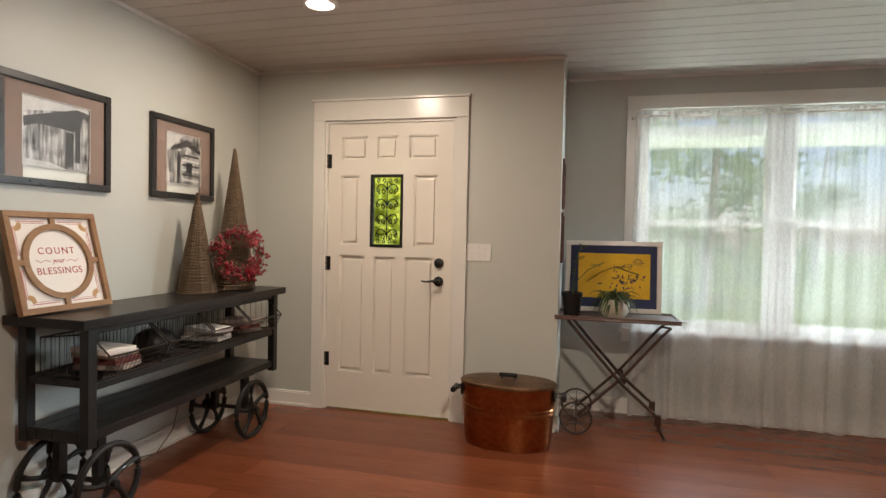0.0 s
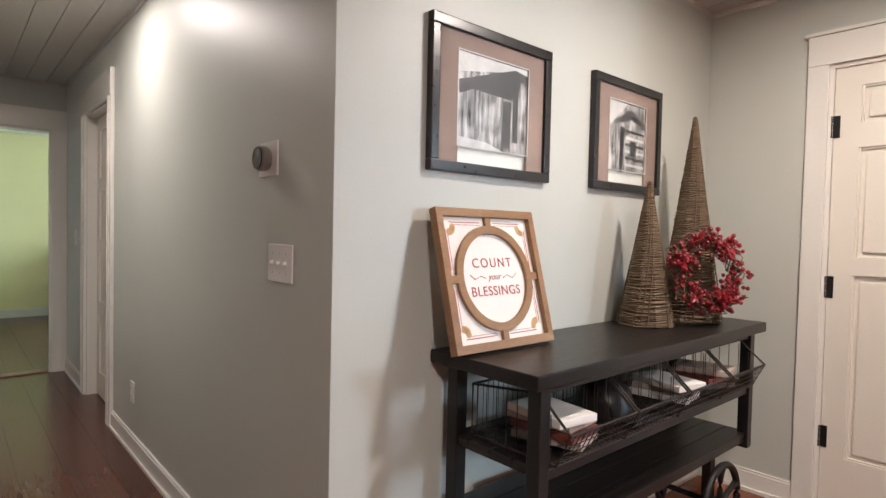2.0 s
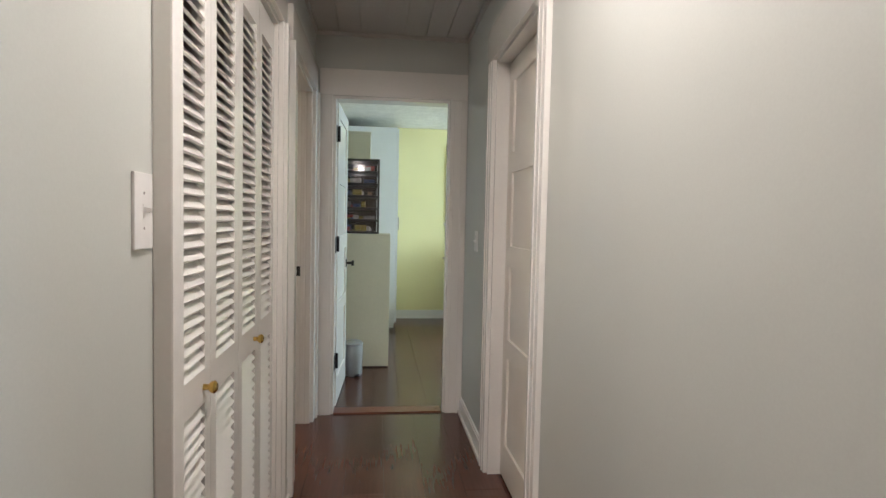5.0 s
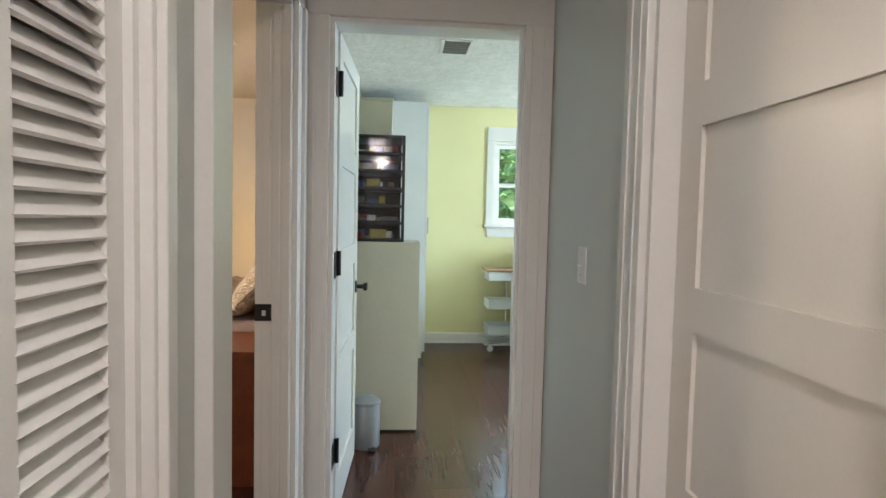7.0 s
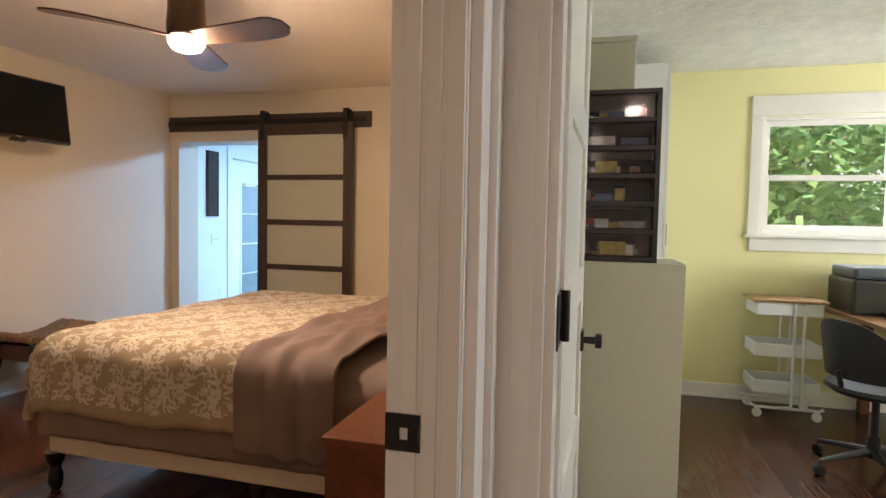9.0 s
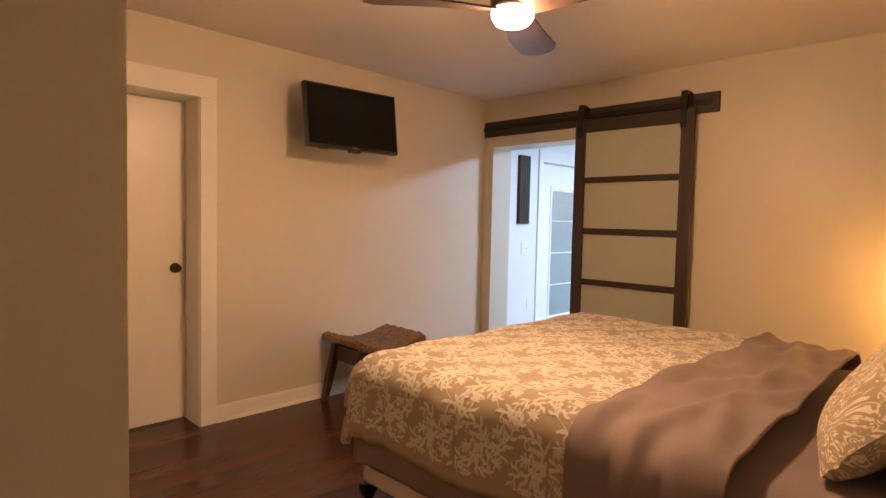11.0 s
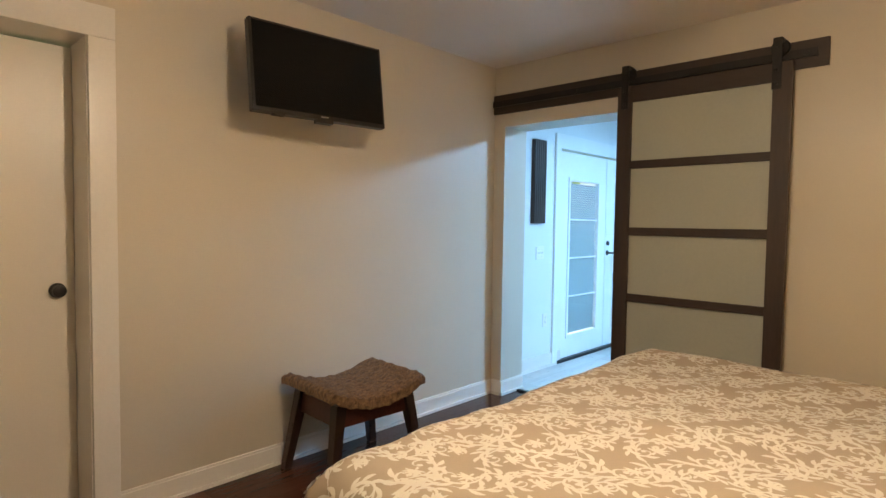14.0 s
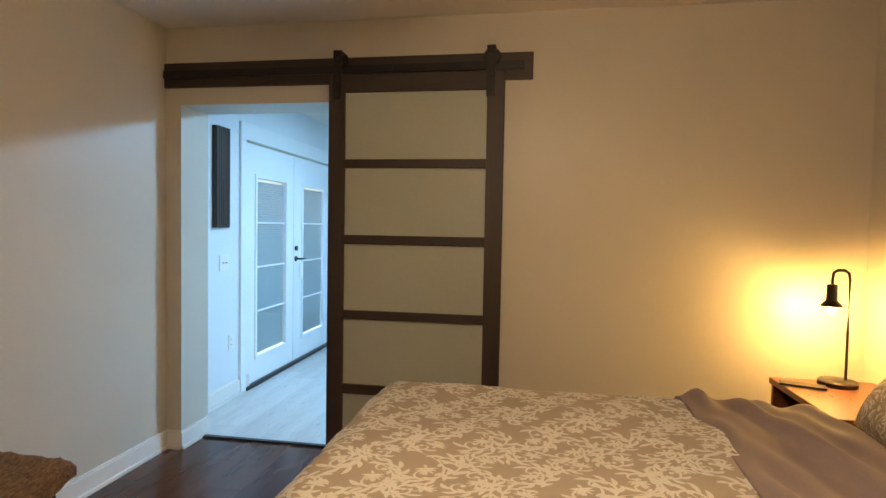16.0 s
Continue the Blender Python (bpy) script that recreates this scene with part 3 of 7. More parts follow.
lathe(bm, [(0.008, 1.03), (0.008, 1.125)], 12, (KD[0] + 0.024, HL - 0.128, 0))
structure("trim_south_room_hinge", bm, BLACK, "black hinge on the door lining")

# bedroom closet door, set deep in its lining
cd = door_thing("door_5", (CD[1] - 0.02, TVW - 0.20, 0.012), 180, "plain cream flush closet door, closed")
bm = bmesh.new()
cw = CD[1] - CD[0] - 0.04
box(bm, 0, cw, 0.0, 0.036, 0, 2.0, 0.002)
part("door_leaf", bm, DOORP, cd)
knob(cd, cw - 0.065, 0.0, 0.965, -1, 0.028, 0.05)
for z in (0.22, 1.0, 1.74):
    hinge(cd, 0.0, -0.008, z, 0.008)


# ---- wall plates ----
def wall_plate(name, at, rz, w, h, toggles, label, outlet=False):
    """A plate in its own axes: x across, faces -y."""
    ob = thing(name, at, label, "outlet" if outlet else "light switch", "", rz)
    bm = bmesh.new()
    box(bm, -w / 2, w / 2, -0.006, 0, -h / 2, h / 2, 0.002)
    part("plate", bm, PLATE, ob)
    for k in range(toggles):
        x = (k - (toggles - 1) / 2) * 0.046
        bm = bmesh.new()
        if outlet:
            for s in (-1, 1):
                lathe(bm, [(0.016, 0), (0.016, 0.002)], 16, m=pose(x, -0.006, s * 0.02, 90))
        else:
            box(bm, x - 0.005, x + 0.005, -0.007, -0.005, -0.012, 0.012)
            box(bm, x - 0.0035, x + 0.0035, -0.018, -0.006, -0.001, 0.008, 0.001, pose(0, 0, 0, 10))
        part("socket" if outlet else "toggle", bm, PLATE, ob)
        for s in ((-1, 1) if outlet else ()):
            for q in (-0.005, 0.005):
                bm = bmesh.new()
                box(bm, x + q - 0.001, x + q + 0.001, -0.0088, -0.0078, s * 0.02 - 0.003, s * 0.02 + 0.005)
                part("slot", bm, BLACK, ob)
        for s in (() if outlet else (-0.03, 0.03)):
            bm = bmesh.new()
            lathe(bm, [(0.0025, 0), (0.002, 0.001)], 8, m=pose(x, -0.006, s, 90))
            part("screw", bm, STEEL, ob)
    return ob


wall_plate("light_switch", (-0.255, FW, 1.16), 0, 0.165, 0.115, 3, "white three-gang switch plate beside the front door")
wall_plate("light_switch", (-2.239, HR, 1.156), 0, 0.165, 0.117, 3, "white three-gang switch plate on the hall wall")
wall_plate("light_switch", (-5.905, HR, 1.155), 0, 0.075, 0.117, 1, "white single switch plate by the office door")
wall_plate("light_switch", (-3.71, HL, 1.275), 180, 0.075, 0.13, 1, "white switch plate beside the louvred closet")
wall_plate("outlet", (-4.07, HR, 0.335), 0, 0.07, 0.115, 1, "white outlet low on the hall wall", True)
wall_plate("light_switch", (-6.285, TVW, 1.18), 180, 0.12, 0.115, 2, "white two-gang switch plate beside the closet")
wall_plate("outlet", (-6.298, TVW, 0.375), 180, 0.075, 0.12, 1, "white outlet beside the closet door", True)
wall_plate("light_switch", (-10.80, SY, 1.035), 180, 0.12, 0.115, 2, "white switch plate in the sunroom")
wall_plate("outlet", (-10.90, SY, 0.43), 180, 0.07, 0.115, 1, "white outlet in the sunroom", True)

th = thing("thermostat", (-2.333, HR, 1.485), "round brushed-steel thermostat on a white plate", "thermostat")
bm = bmesh.new()
box(bm, -0.068, 0.068, -0.006, 0, -0.055, 0.055, 0.003)
part("plate", bm, PLATE, th)
bm = bmesh.new()
lathe(bm, [(0.034, 0), (0.036, 0.004), (0.040, 0.010), (0.041, 0.030), (0.037, 0.034)], 40, m=pose(0, -0.006, 0, 90))
part("ring", bm, STEEL, th, "brushed steel ring", True)
bm = bmesh.new()
lathe(bm, [(0.036, 0), (0.034, 0.004), (0.02, 0.0055), (0.004, 0.006)], 32, m=pose(0, -0.0395, 0, 90))
part("dial", bm, material("dark_glass", (0.02, 0.02, 0.022), 0.08, vary=0.02, bump=0), th, "dark glass dial", True)

bm = bmesh.new()
lathe(bm, [(0.038, 0), (0.038, 0.02), (0.03, 0.026)], 20, m=pose(0, 0, 0, -90))
single("smoke_alarm", bm, PLATE, "small white round alarm above the closet door", "alarm", True, (-4.95, HL, 2.39))


# ---- living room ----
DARKWOOD = material("dark_stained_wood", (0.022, 0.018, 0.017), 0.34, spec=0.3, vary=0.25, scale=3, fine=40, bump=0.03, stretch=(3, 0.3, 3), second=(0.011, 0.009, 0.008))
IRON = material("cast_iron", (0.022, 0.020, 0.018), 0.5, 0.4, vary=0.3, scale=12, fine=120, bump=0.08)
OAK = material("oak_frame", (0.34, 0.19, 0.085), 0.45, vary=0.2, scale=6, fine=50, bump=0.03, second=(0.22, 0.115, 0.05), stretch=(1, 1, 3))
PAPER = material("white_board", (0.82, 0.79, 0.75), 0.6, vary=0.02)
REDINK = material("red_ink", (0.42, 0.07, 0.06), 0.6)
TWIG = material("twig", (0.17, 0.115, 0.065), 0.8, vary=0.3, scale=30, fine=120, bump=0.1, second=(0.09, 0.06, 0.035))
BERRY = material("berry_red", (0.26, 0.007, 0.014), 0.4, vary=0.25, scale=40)
COPPER = material("copper", (0.50, 0.20, 0.075), 0.3, 1.0, vary=0.22, scale=5, fine=40, bump=0.03, second=(0.26, 0.095, 0.035))
COPPER_D = material("copper_tarnished", (0.20, 0.105, 0.05), 0.42, 0.9, vary=0.3, scale=6, fine=50, bump=0.03)
RUST = material("brown_iron", (0.075, 0.042, 0.030), 0.45, 0.5, vary=0.3, scale=14, fine=90, bump=0.05)
LEAF = material("leaf_green", (0.075, 0.12, 0.035), 0.5, vary=0.3, scale=20, second=(0.035, 0.065, 0.02))
CERAMIC = material("pale_ceramic", (0.62, 0.58, 0.48), 0.35, vary=0.15, scale=9)
MAT = material("picture_mat_taupe", (0.17, 0.118, 0.095), 0.8, vary=0.05)
FRAME = material("picture_frame_black", (0.015, 0.014, 0.014), 0.3, vary=0.1)

# rolling console table
RX0, RX1, RY0, RY1 = LW + 0.012, -1.497, 1.93, 3.50
ct = thing("console_table", ((RX0 + RX1) / 2, (RY0 + RY1) / 2, 0), "black wooden cart console on cast-iron wheels", "console table")
hx, hy = (RX1 - RX0) / 2, (RY1 - RY0) / 2

bm = bmesh.new()
box(bm, -hx, hx, -hy, hy, 0.860, 0.902, 0.005)
part("tabletop", bm, DARKWOOD, ct)
for z0, z1, nm in ((0.622, 0.640, "basket_shelf"), (0.385, 0.425, "lower_shelf")):
    bm = bmesh.new()
    box(bm, -hx + 0.04, hx - 0.04, -hy + 0.055, -hy + 0.085, z0 - 0.012, z0)
    shelf = part(nm, bm, BLACK, ct)
    for k in range(4):
        bm = bmesh.new()
        w = 2 * (hx - 0.035) / 4
        box(bm, -hx + 0.035 + k * w + 0.0015, -hx + 0.035 + (k + 1) * w - 0.0015, -hy + 0.05, hy - 0.07, z0, z1, 0.002)
        part("board", bm, DARKWOOD, shelf)
for x in (-hx + 0.055, hx - 0.045):
    for y in (-hy + 0.065, hy - 0.085):
        bm = bmesh.new()
        box(bm, x - 0.022, x + 0.022, y - 0.022, y + 0.022, 0.36, 0.86, 0.003)
        part("leg", bm, BLACK, ct)
    bm = bmesh.new()
    box(bm, x - 0.012, x + 0.012, -hy + 0.087, hy - 0.107, 0.596, 0.624, 0.002)
    box(bm, x - 0.012, x + 0.012, -hy + 0.087, hy - 0.107, 0.835, 0.858, 0.002)
    part("rail", bm, BLACK, ct)


def spoked_wheel(parent, x, y, r, mat, spokes=5, w=0.028, hubr=0.03, name="wheel"):
    bm = bmesh.new()
    ring = [(x, y + (r - 0.013) * math.cos(a), r + (r - 0.013) * math.sin(a)) for a in np.linspace(0, 2 * math.pi, 40, endpoint=False)]
    tube(bm, ring, 0.0145, 8, True)
    for k in range(spokes):
        a = 2 * math.pi * k / spokes + 0.3
        pts = [(x, y + q * math.cos(a + 0.35 * (1 - q / r)), r + q * math.sin(a + 0.35 * (1 - q / r))) for q in np.linspace(hubr * 0.6, r - 0.018, 6)]
        tube(bm, pts, [0.017, 0.013, 0.011, 0.011, 0.013, 0.017], 8)
    lathe(bm, [(hubr, -w), (hubr, w * 0.7), (hubr * 0.55, w * 0.8), (hubr * 0.5, w * 1.5)], 16, m=pose(x, y, r, 0, 90))
    part(name, bm, mat, parent, "spoked cast-iron wheel", True)


for y in (-0.62, 0.46):
    for x in (-0.135, 0.175):
        spoked_wheel(ct, x, y, 0.175, IRON)
    bm = bmesh.new()
    tube(bm, [(-0.15, y, 0.175), (0.2, y, 0.175)], 0.012, 10)
    for x in (-0.09, 0.12):
        box(bm, x - 0.018, x + 0.018, y - 0.022, y + 0.022, 0.15, 0.386, 0.003)
        box(bm, x - 0.03, x + 0.03, y - 0.05, y + 0.05, 0.372, 0.386, 0.002)
    part("axle", bm, IRON, ct)

# wire bins with what lies in them
WIRE = material("wire_dark", (0.045, 0.036, 0.030), 0.45, 0.6, vary=0.2)
PRINT = material("printed_paper", (0.55, 0.50, 0.45), 0.6, vary=0.25, scale=18, second=(0.30, 0.22, 0.18))
BOOKRED = material("book_cloth_red", (0.20, 0.05, 0.04), 0.6, vary=0.15)
for k in range(4):
    y0, y1 = RY0 + 0.09 + k * 0.342, RY0 + 0.09 + k * 0.342 + 0.325
    wb = thing("wire_basket", (-1.66, (y0 + y1) / 2, 0.640), "dark wire bin with an open slanted front", "basket", "bins in the console")
    h = (y1 - y0) / 2
    bm = bmesh.new()
    prof = [(-0.16, 0.006), (-0.16, 0.16), (0.10, 0.19), (0.205, 0.10), (0.16, 0.006)]
    for s in (-h, h):
        tube(bm, [(x, s, z) for x, z in prof], 0.0042, 6, True)
    for x, z in prof:
        tube(bm, [(x, -h, z), (x, h, z)], 0.0042, 6)
    part("frame", bm, WIRE, wb)
    bm = bmesh.new()
    for q in np.linspace(-h, h, 15)[1:-1]:
        tube(bm, [(-0.16, q, 0.16), (-0.16, q, 0.006), (0.16, q, 0.006), (0.205, q, 0.10)], 0.0016, 4)
    for s in (-h, h):
        for q in np.linspace(-0.14, 0.14, 8):
            tube(bm, [(q, s, 0.006), (q, s, 0.172 if q < 0.1 else 0.14)], 0.0016, 4)
    for q in np.linspace(0.02, 0.09, 4):
        tube(bm, [(0.16 + 0.045 * q / 0.094, -h, q), (0.16 + 0.045 * q / 0.094, h, q)], 0.0016, 4)
    part("wire_mesh", bm, WIRE, wb)
rng = random.Random(11)
for k, (n, mats, name, label, cat) in enumerate([(4, (PRINT, BOOKRED, PRINT, PAPER), "book", "worn book lying in a wire bin", "book"), (1, (BLACK,), "cap", "black cloth cap in a wire bin", "cap"), (3, (PAPER, PRINT, PAPER), "magazine", "folded printed paper in a wire bin", "magazine"), (3, (PRINT, BOOKRED, PRINT), "magazine", "worn magazine in a wire bin", "magazine")]):
    yc = RY0 + 0.25 + k * 0.342
    for q in range(n):
        bm = bmesh.new()
        if name == "cap":
            lathe(bm, [(0.10, 0), (0.10, 0.05), (0.085, 0.09), (0.05, 0.11), (0.01, 0.115)], 24)
            box(bm, 0.06, 0.16, -0.07, 0.07, 0.004, 0.010, 0.003)
            single(name, bm, mats[q], label, cat, True, (-1.68, yc, 0.652))
        else:
            box(bm, -0.11, 0.11, -0.075, 0.075, 0, 0.024, 0.003)
            ob = single(name, bm, mats[q], label, cat, False, (-1.62, yc, 0.652 + q * 0.025), "papers in the bins")
            ob.matrix_world = pose(-1.63 + rng.uniform(-0.02, 0.02), yc + rng.uniform(-0.04, 0.04), 0.652 + q * 0.026, 0, 0, rng.uniform(-18, 18))

# trailing lamp cable under the console
bm = bmesh.new()
tube(bm, [(LW + 0.03, 3.0, 0.30), (LW + 0.05, 2.9, 0.10), (LW + 0.07, 2.75, 0.02), (LW + 0.08, 2.6, 0.05), (LW + 0.06, 2.5, 0.16)], 0.003, 6)
single("power_cable", bm, BLACK, "thin black cable hanging under the console", "cable")

# framed sign leaning on the wall
sg = thing("framed_sign", (-1.785, 2.105, 0.904), "square oak-framed sign with red lettering on the console", "sign")
sg.matrix_world = pose(-1.785, 2.115, 0.904, 0, 0, 90) @ pose(0, 0, 0, -15)


def flat_text(body, size, mat, parent, x, z, y=-0.0185, name="lettering", shear=0.0, spacing=1.0):
    cu = bpy.data.curves.new(name, "FONT")
    cu.body, cu.size, cu.align_x, cu.align_y, cu.extrude, cu.shear, cu.space_character = body, size, "CENTER", "CENTER", 0.0006, shear, spacing
    tmp = bpy.data.objects.new(name, cu)
    me = bpy.data.meshes.new_from_object(tmp)
    bpy.data.objects.remove(tmp)
    me.materials.clear()
    me.materials.append(mat)
    ob = new(name, me)
    ob.parent = parent
    ob.matrix_local = pose(x, y, z, 90)
    return ob


S = 0.222
bm = bmesh.new()
box(bm, -S + 0.01, S - 0.01, -0.012, -0.002, 0.01, 2 * S - 0.01)
part("board", bm, PAPER, sg, "white board")
bm = bmesh.new()
for e in ((-S, S, 0, 0.026), (-S, S, 2 * S - 0.026, 2 * S), (-S, -S + 0.026, 0.026, 2 * S - 0.026), (S - 0.026, S, 0.026, 2 * S - 0.026)):
    box(bm, e[0], e[1], -0.03, 0.0, e[2], e[3], 0.002)
part("frame", bm, OAK, sg)
bm = bmesh.new()
for r0, r1 in ((0.143, 0.169),):
    n = 64
    vs = [[bm.verts.new((r * math.cos(2 * math.pi * k / n), y, S + r * math.sin(2 * math.pi * k / n))) for k in range(n)] for r, y in ((r0, -0.012), (r0, -0.024), (r1, -0.024), (r1, -0.012))]
    for g, q in zip(vs, vs[1:]):
        for k in range(n):
            bm.faces.new((g[k], g[(k + 1) % n], q[(k + 1) % n], q[k]))
for e in ((-0.012, 0.012, 0.026, S - 0.168), (-0.012, 0.012, S + 0.168, 2 * S - 0.026)):
    box(bm, e[0], e[1], -0.024, -0.012, e[2], e[3])
for e in ((-S + 0.026, -0.168), (0.168, S - 0.026)):
    box(bm, e[0], e[1], -0.024, -0.012, S - 0.012, S + 0.012)
part("ring", bm, OAK, sg)
bm = bmesh.new()
for sx in (-1, 1):
    for sz in (-1, 1):
        for o, w in ((0.180, 0.003), (0.172, 0.0015)):
            box(bm, sx * 0.03, sx * (o - 0.02), -0.0128, -0.0121, S + sz * o - w / 2, S + sz * o + w / 2)
            box(bm, sx * o - w / 2, sx * o + w / 2, -0.0128, -0.0121, S + sz * 0.03, S + sz * (o - 0.02))
tagged(part("border_lines", bm, REDINK, sg), "", "", "", "stuff")
bm = bmesh.new()
for sx in (-1, 1):
    for sz in (-1, 1):
        for k in range(4):
            a = math.atan2(sz, sx) + (k - 1.5) * 0.5
            cx, cz = sx * 0.165 - 0.016 * math.cos(a), S + sz * 0.165 - 0.016 * math.sin(a)
            lathe(bm, [(0.012, 0), (0.010, 0.0012)], 10, m=pose(cx, -0.012, cz, 90))
part("corner_leaves", bm, material("tan_ink", (0.62, 0.40, 0.20), 0.7), sg)
flat_text("COUNT", 0.043, REDINK, sg, 0, S + 0.048, -0.0125, spacing=1.28)
flat_text("your", 0.030, REDINK, sg, 0, S + 0.004, -0.0125, shear=0.4)
flat_text("BLESSINGS", 0.043, REDINK, sg, 0, S - 0.042, -0.0125, spacing=1.12)
for s in (-1, 1):
    bm = bmesh.new()
    tube(bm, [(s * 0.04, -0.0125, S + 0.0), (s * 0.06, -0.0125, S + 0.008), (s * 0.085, -0.0125, S - 0.002), (s * 0.105, -0.0125, S + 0.012)], 0.0012, 5)
    part("flourish", bm, REDINK, sg)


def barn_photo(seed):
    """A grey print of a weathered log barn: boards, dark eaves, pale sky."""
    m = bpy.data.materials.new("photo_print")
    m.use_nodes = True
    n, l = m.node_tree.nodes, m.node_tree.links
    b = n["Principled BSDF"]
    tc, mp, ns, wv = n.new("ShaderNodeTexCoord"), n.new("ShaderNodeMapping"), n.new("ShaderNodeTexNoise"), n.new("ShaderNodeTexNoise")
    mp.inputs["Scale"].default_value = (60, 1, 7)
    l.new(tc.outputs["Object"], mp.inputs["Vector"])
    l.new(mp.outputs["Vector"], ns.inputs["Vector"])
    ns.inputs["Scale"].default_value, wv.inputs["Scale"].default_value = 1.0, 14.0 + seed
    wv.inputs["Detail"].default_value = 6
    l.new(tc.outputs["Object"], wv.inputs["Vector"])
    mul = n.new("ShaderNodeMath")
    mul.operation = "MULTIPLY"
    l.new(ns.outputs["Fac"], mul.inputs[0])
    l.new(wv.outputs["Fac"], mul.inputs[1])
    cr = n.new("ShaderNodeValToRGB")
    cr.color_ramp.elements[0].position, cr.color_ramp.elements[1].position = 0.12, 0.40
    cr.color_ramp.elements[0].color, cr.color_ramp.elements[1].color = (0.02, 0.02, 0.022, 1), (0.46, 0.46, 0.45, 1)
    l.new(mul.outputs[0], cr.inputs["Fac"])
    l.new(cr.outputs["Color"], b.inputs["Base Color"])
    b.inputs["Roughness"].default_value = 0.25
    return m


PHOTO = barn_photo(0)
DARKP, MIDP, PALEP = material("print_dark", (0.03, 0.03, 0.032), 0.4, vary=0.3, scale=30), material("print_mid", (0.22, 0.22, 0.22), 0.4, vary=0.3, scale=25), material("print_pale", (0.40, 0.40, 0.39), 0.4, vary=0.12, scale=14)
SHEET = glass("picture_glass", 0.02)
SHEET.node_tree.nodes["Principled BSDF"].inputs["IOR"].default_value = 1.22


def picture(name, yc, w, h, zc, iw, ih, label, variant):
    """A framed print on the west wall; its own axes: x across, faces -y."""
    ob = thing(name, (LW, yc, zc), label, "picture", "framed barn prints")
    ob.matrix_world = pose(LW, yc, zc, 0, 0, 90)
    f = 0.034
    bm = bmesh.new()
    for e in ((-w / 2, w / 2, -h / 2, -h / 2 + f), (-w / 2, w / 2, h / 2 - f, h / 2), (-w / 2, -w / 2 + f, -h / 2 + f, h / 2 - f), (w / 2 - f, w / 2, -h / 2 + f, h / 2 - f)):
        box(bm, e[0], e[1], -0.026, 0, e[2], e[3], 0.004)
    part("frame", bm, FRAME, ob)
    bm = bmesh.new()
    for a, b, c, d in holed(-w / 2 + f, w / 2 - f, -h / 2 + f, h / 2 - f, [(-iw / 2, iw / 2, -ih / 2, ih / 2)]):
        box(bm, a, b, -0.014, -0.004, c, d)
    part("mat", bm, MAT, ob, "taupe picture mat")
    bm = bmesh.new()
    box(bm, -iw / 2, iw / 2, -0.009, -0.004, -ih / 2, ih / 2)
    pr = part("print", bm, PHOTO, ob, "grey print of a log barn")
    bm = bmesh.new()
    for e in ((-iw / 2 - 0.004, iw / 2 + 0.004, -ih / 2 - 0.004, -ih / 2), (-iw / 2 - 0.004, iw / 2 + 0.004, ih / 2, ih / 2 + 0.004), (-iw / 2 - 0.004, -iw / 2, -ih / 2, ih / 2), (iw / 2, iw / 2 + 0.004, -ih / 2, ih / 2)):
        box(bm, e[0], e[1], -0.0148, -0.014, e[2], e[3])
    part("inner_line", bm, PALEP, ob)
    y = -0.0096

    def poly(pts, mat, d=0.0):
        bm = bmesh.new()
        bm.faces.new([bm.verts.new((px * iw / 2, y - d, pz * ih / 2)) for px, pz in pts])
        part("print_area", bm, mat, pr)

    if variant == 0:
        poly([(-1, 0.55), (0.55, 0.85), (1, 0.8), (1, 1), (-1, 1)], PALEP)
        poly([(-1, 0.38), (0.62, 0.92), (1, 0.85), (1, 0.72), (0.6, 0.6), (0.5, 0.2), (-0.6, 0.25), (-0.95, 0.1)], DARKP, 0.0002)
        poly([(0.55, -0.75), (0.72, -0.75), (0.72, 0.75), (0.55, 0.75)], DARKP, 0.0003)
        poly([(-1, -1), (0.3, -1), (-0.2, -0.85), (-1, -0.8)], PALEP, 0.0003)
        poly([(0.25, -0.9), (0.5, -0.9), (0.5, 0.15), (0.25, 0.15)], DARKP, 0.0003)
    else:
        poly([(-0.7, 0.45), (0.0, 1), (-1, 1), (-1, 0.2)], PALEP)
        poly([(-0.75, 0.42), (0.2, 0.85), (1, 0.5), (1, 0.3), (0.2, 0.55), (-0.7, 0.3)], DARKP, 0.0002)
        poly([(-0.4, -1), (-0.25, -1), (-0.15, 0.3), (-0.4, 0.3)], DARKP, 0.0003)
        for k in range(6):
            poly([(-0.1, -0.85 + k * 0.2), (0.95, -0.88 + k * 0.2), (0.95, -0.80 + k * 0.2), (-0.1, -0.77 + k * 0.2)], DARKP if k % 2 else PALEP, 0.0003)
        poly([(0.15, -0.55), (0.5, -0.55), (0.5, -0.1), (0.15, -0.1)], DARKP, 0.0005)
    bm = bmesh.new()
    box(bm, -w / 2 + f, w / 2 - f, -0.0178, -0.0162, -h / 2 + f, h / 2 - f)
    g = part("glass", bm, SHEET, ob, "clear picture glass")
    g.visible_shadow = False
    return ob


picture("framed_print", 2.187, 0.575, 0.478, 1.692, 0.335, 0.30, "black-framed grey barn print above the console", 0)
picture("framed_print", 3.025, 0.54, 0.472, 1.692, 0.29, 0.29, "black-framed grey log cabin print above the console", 1)


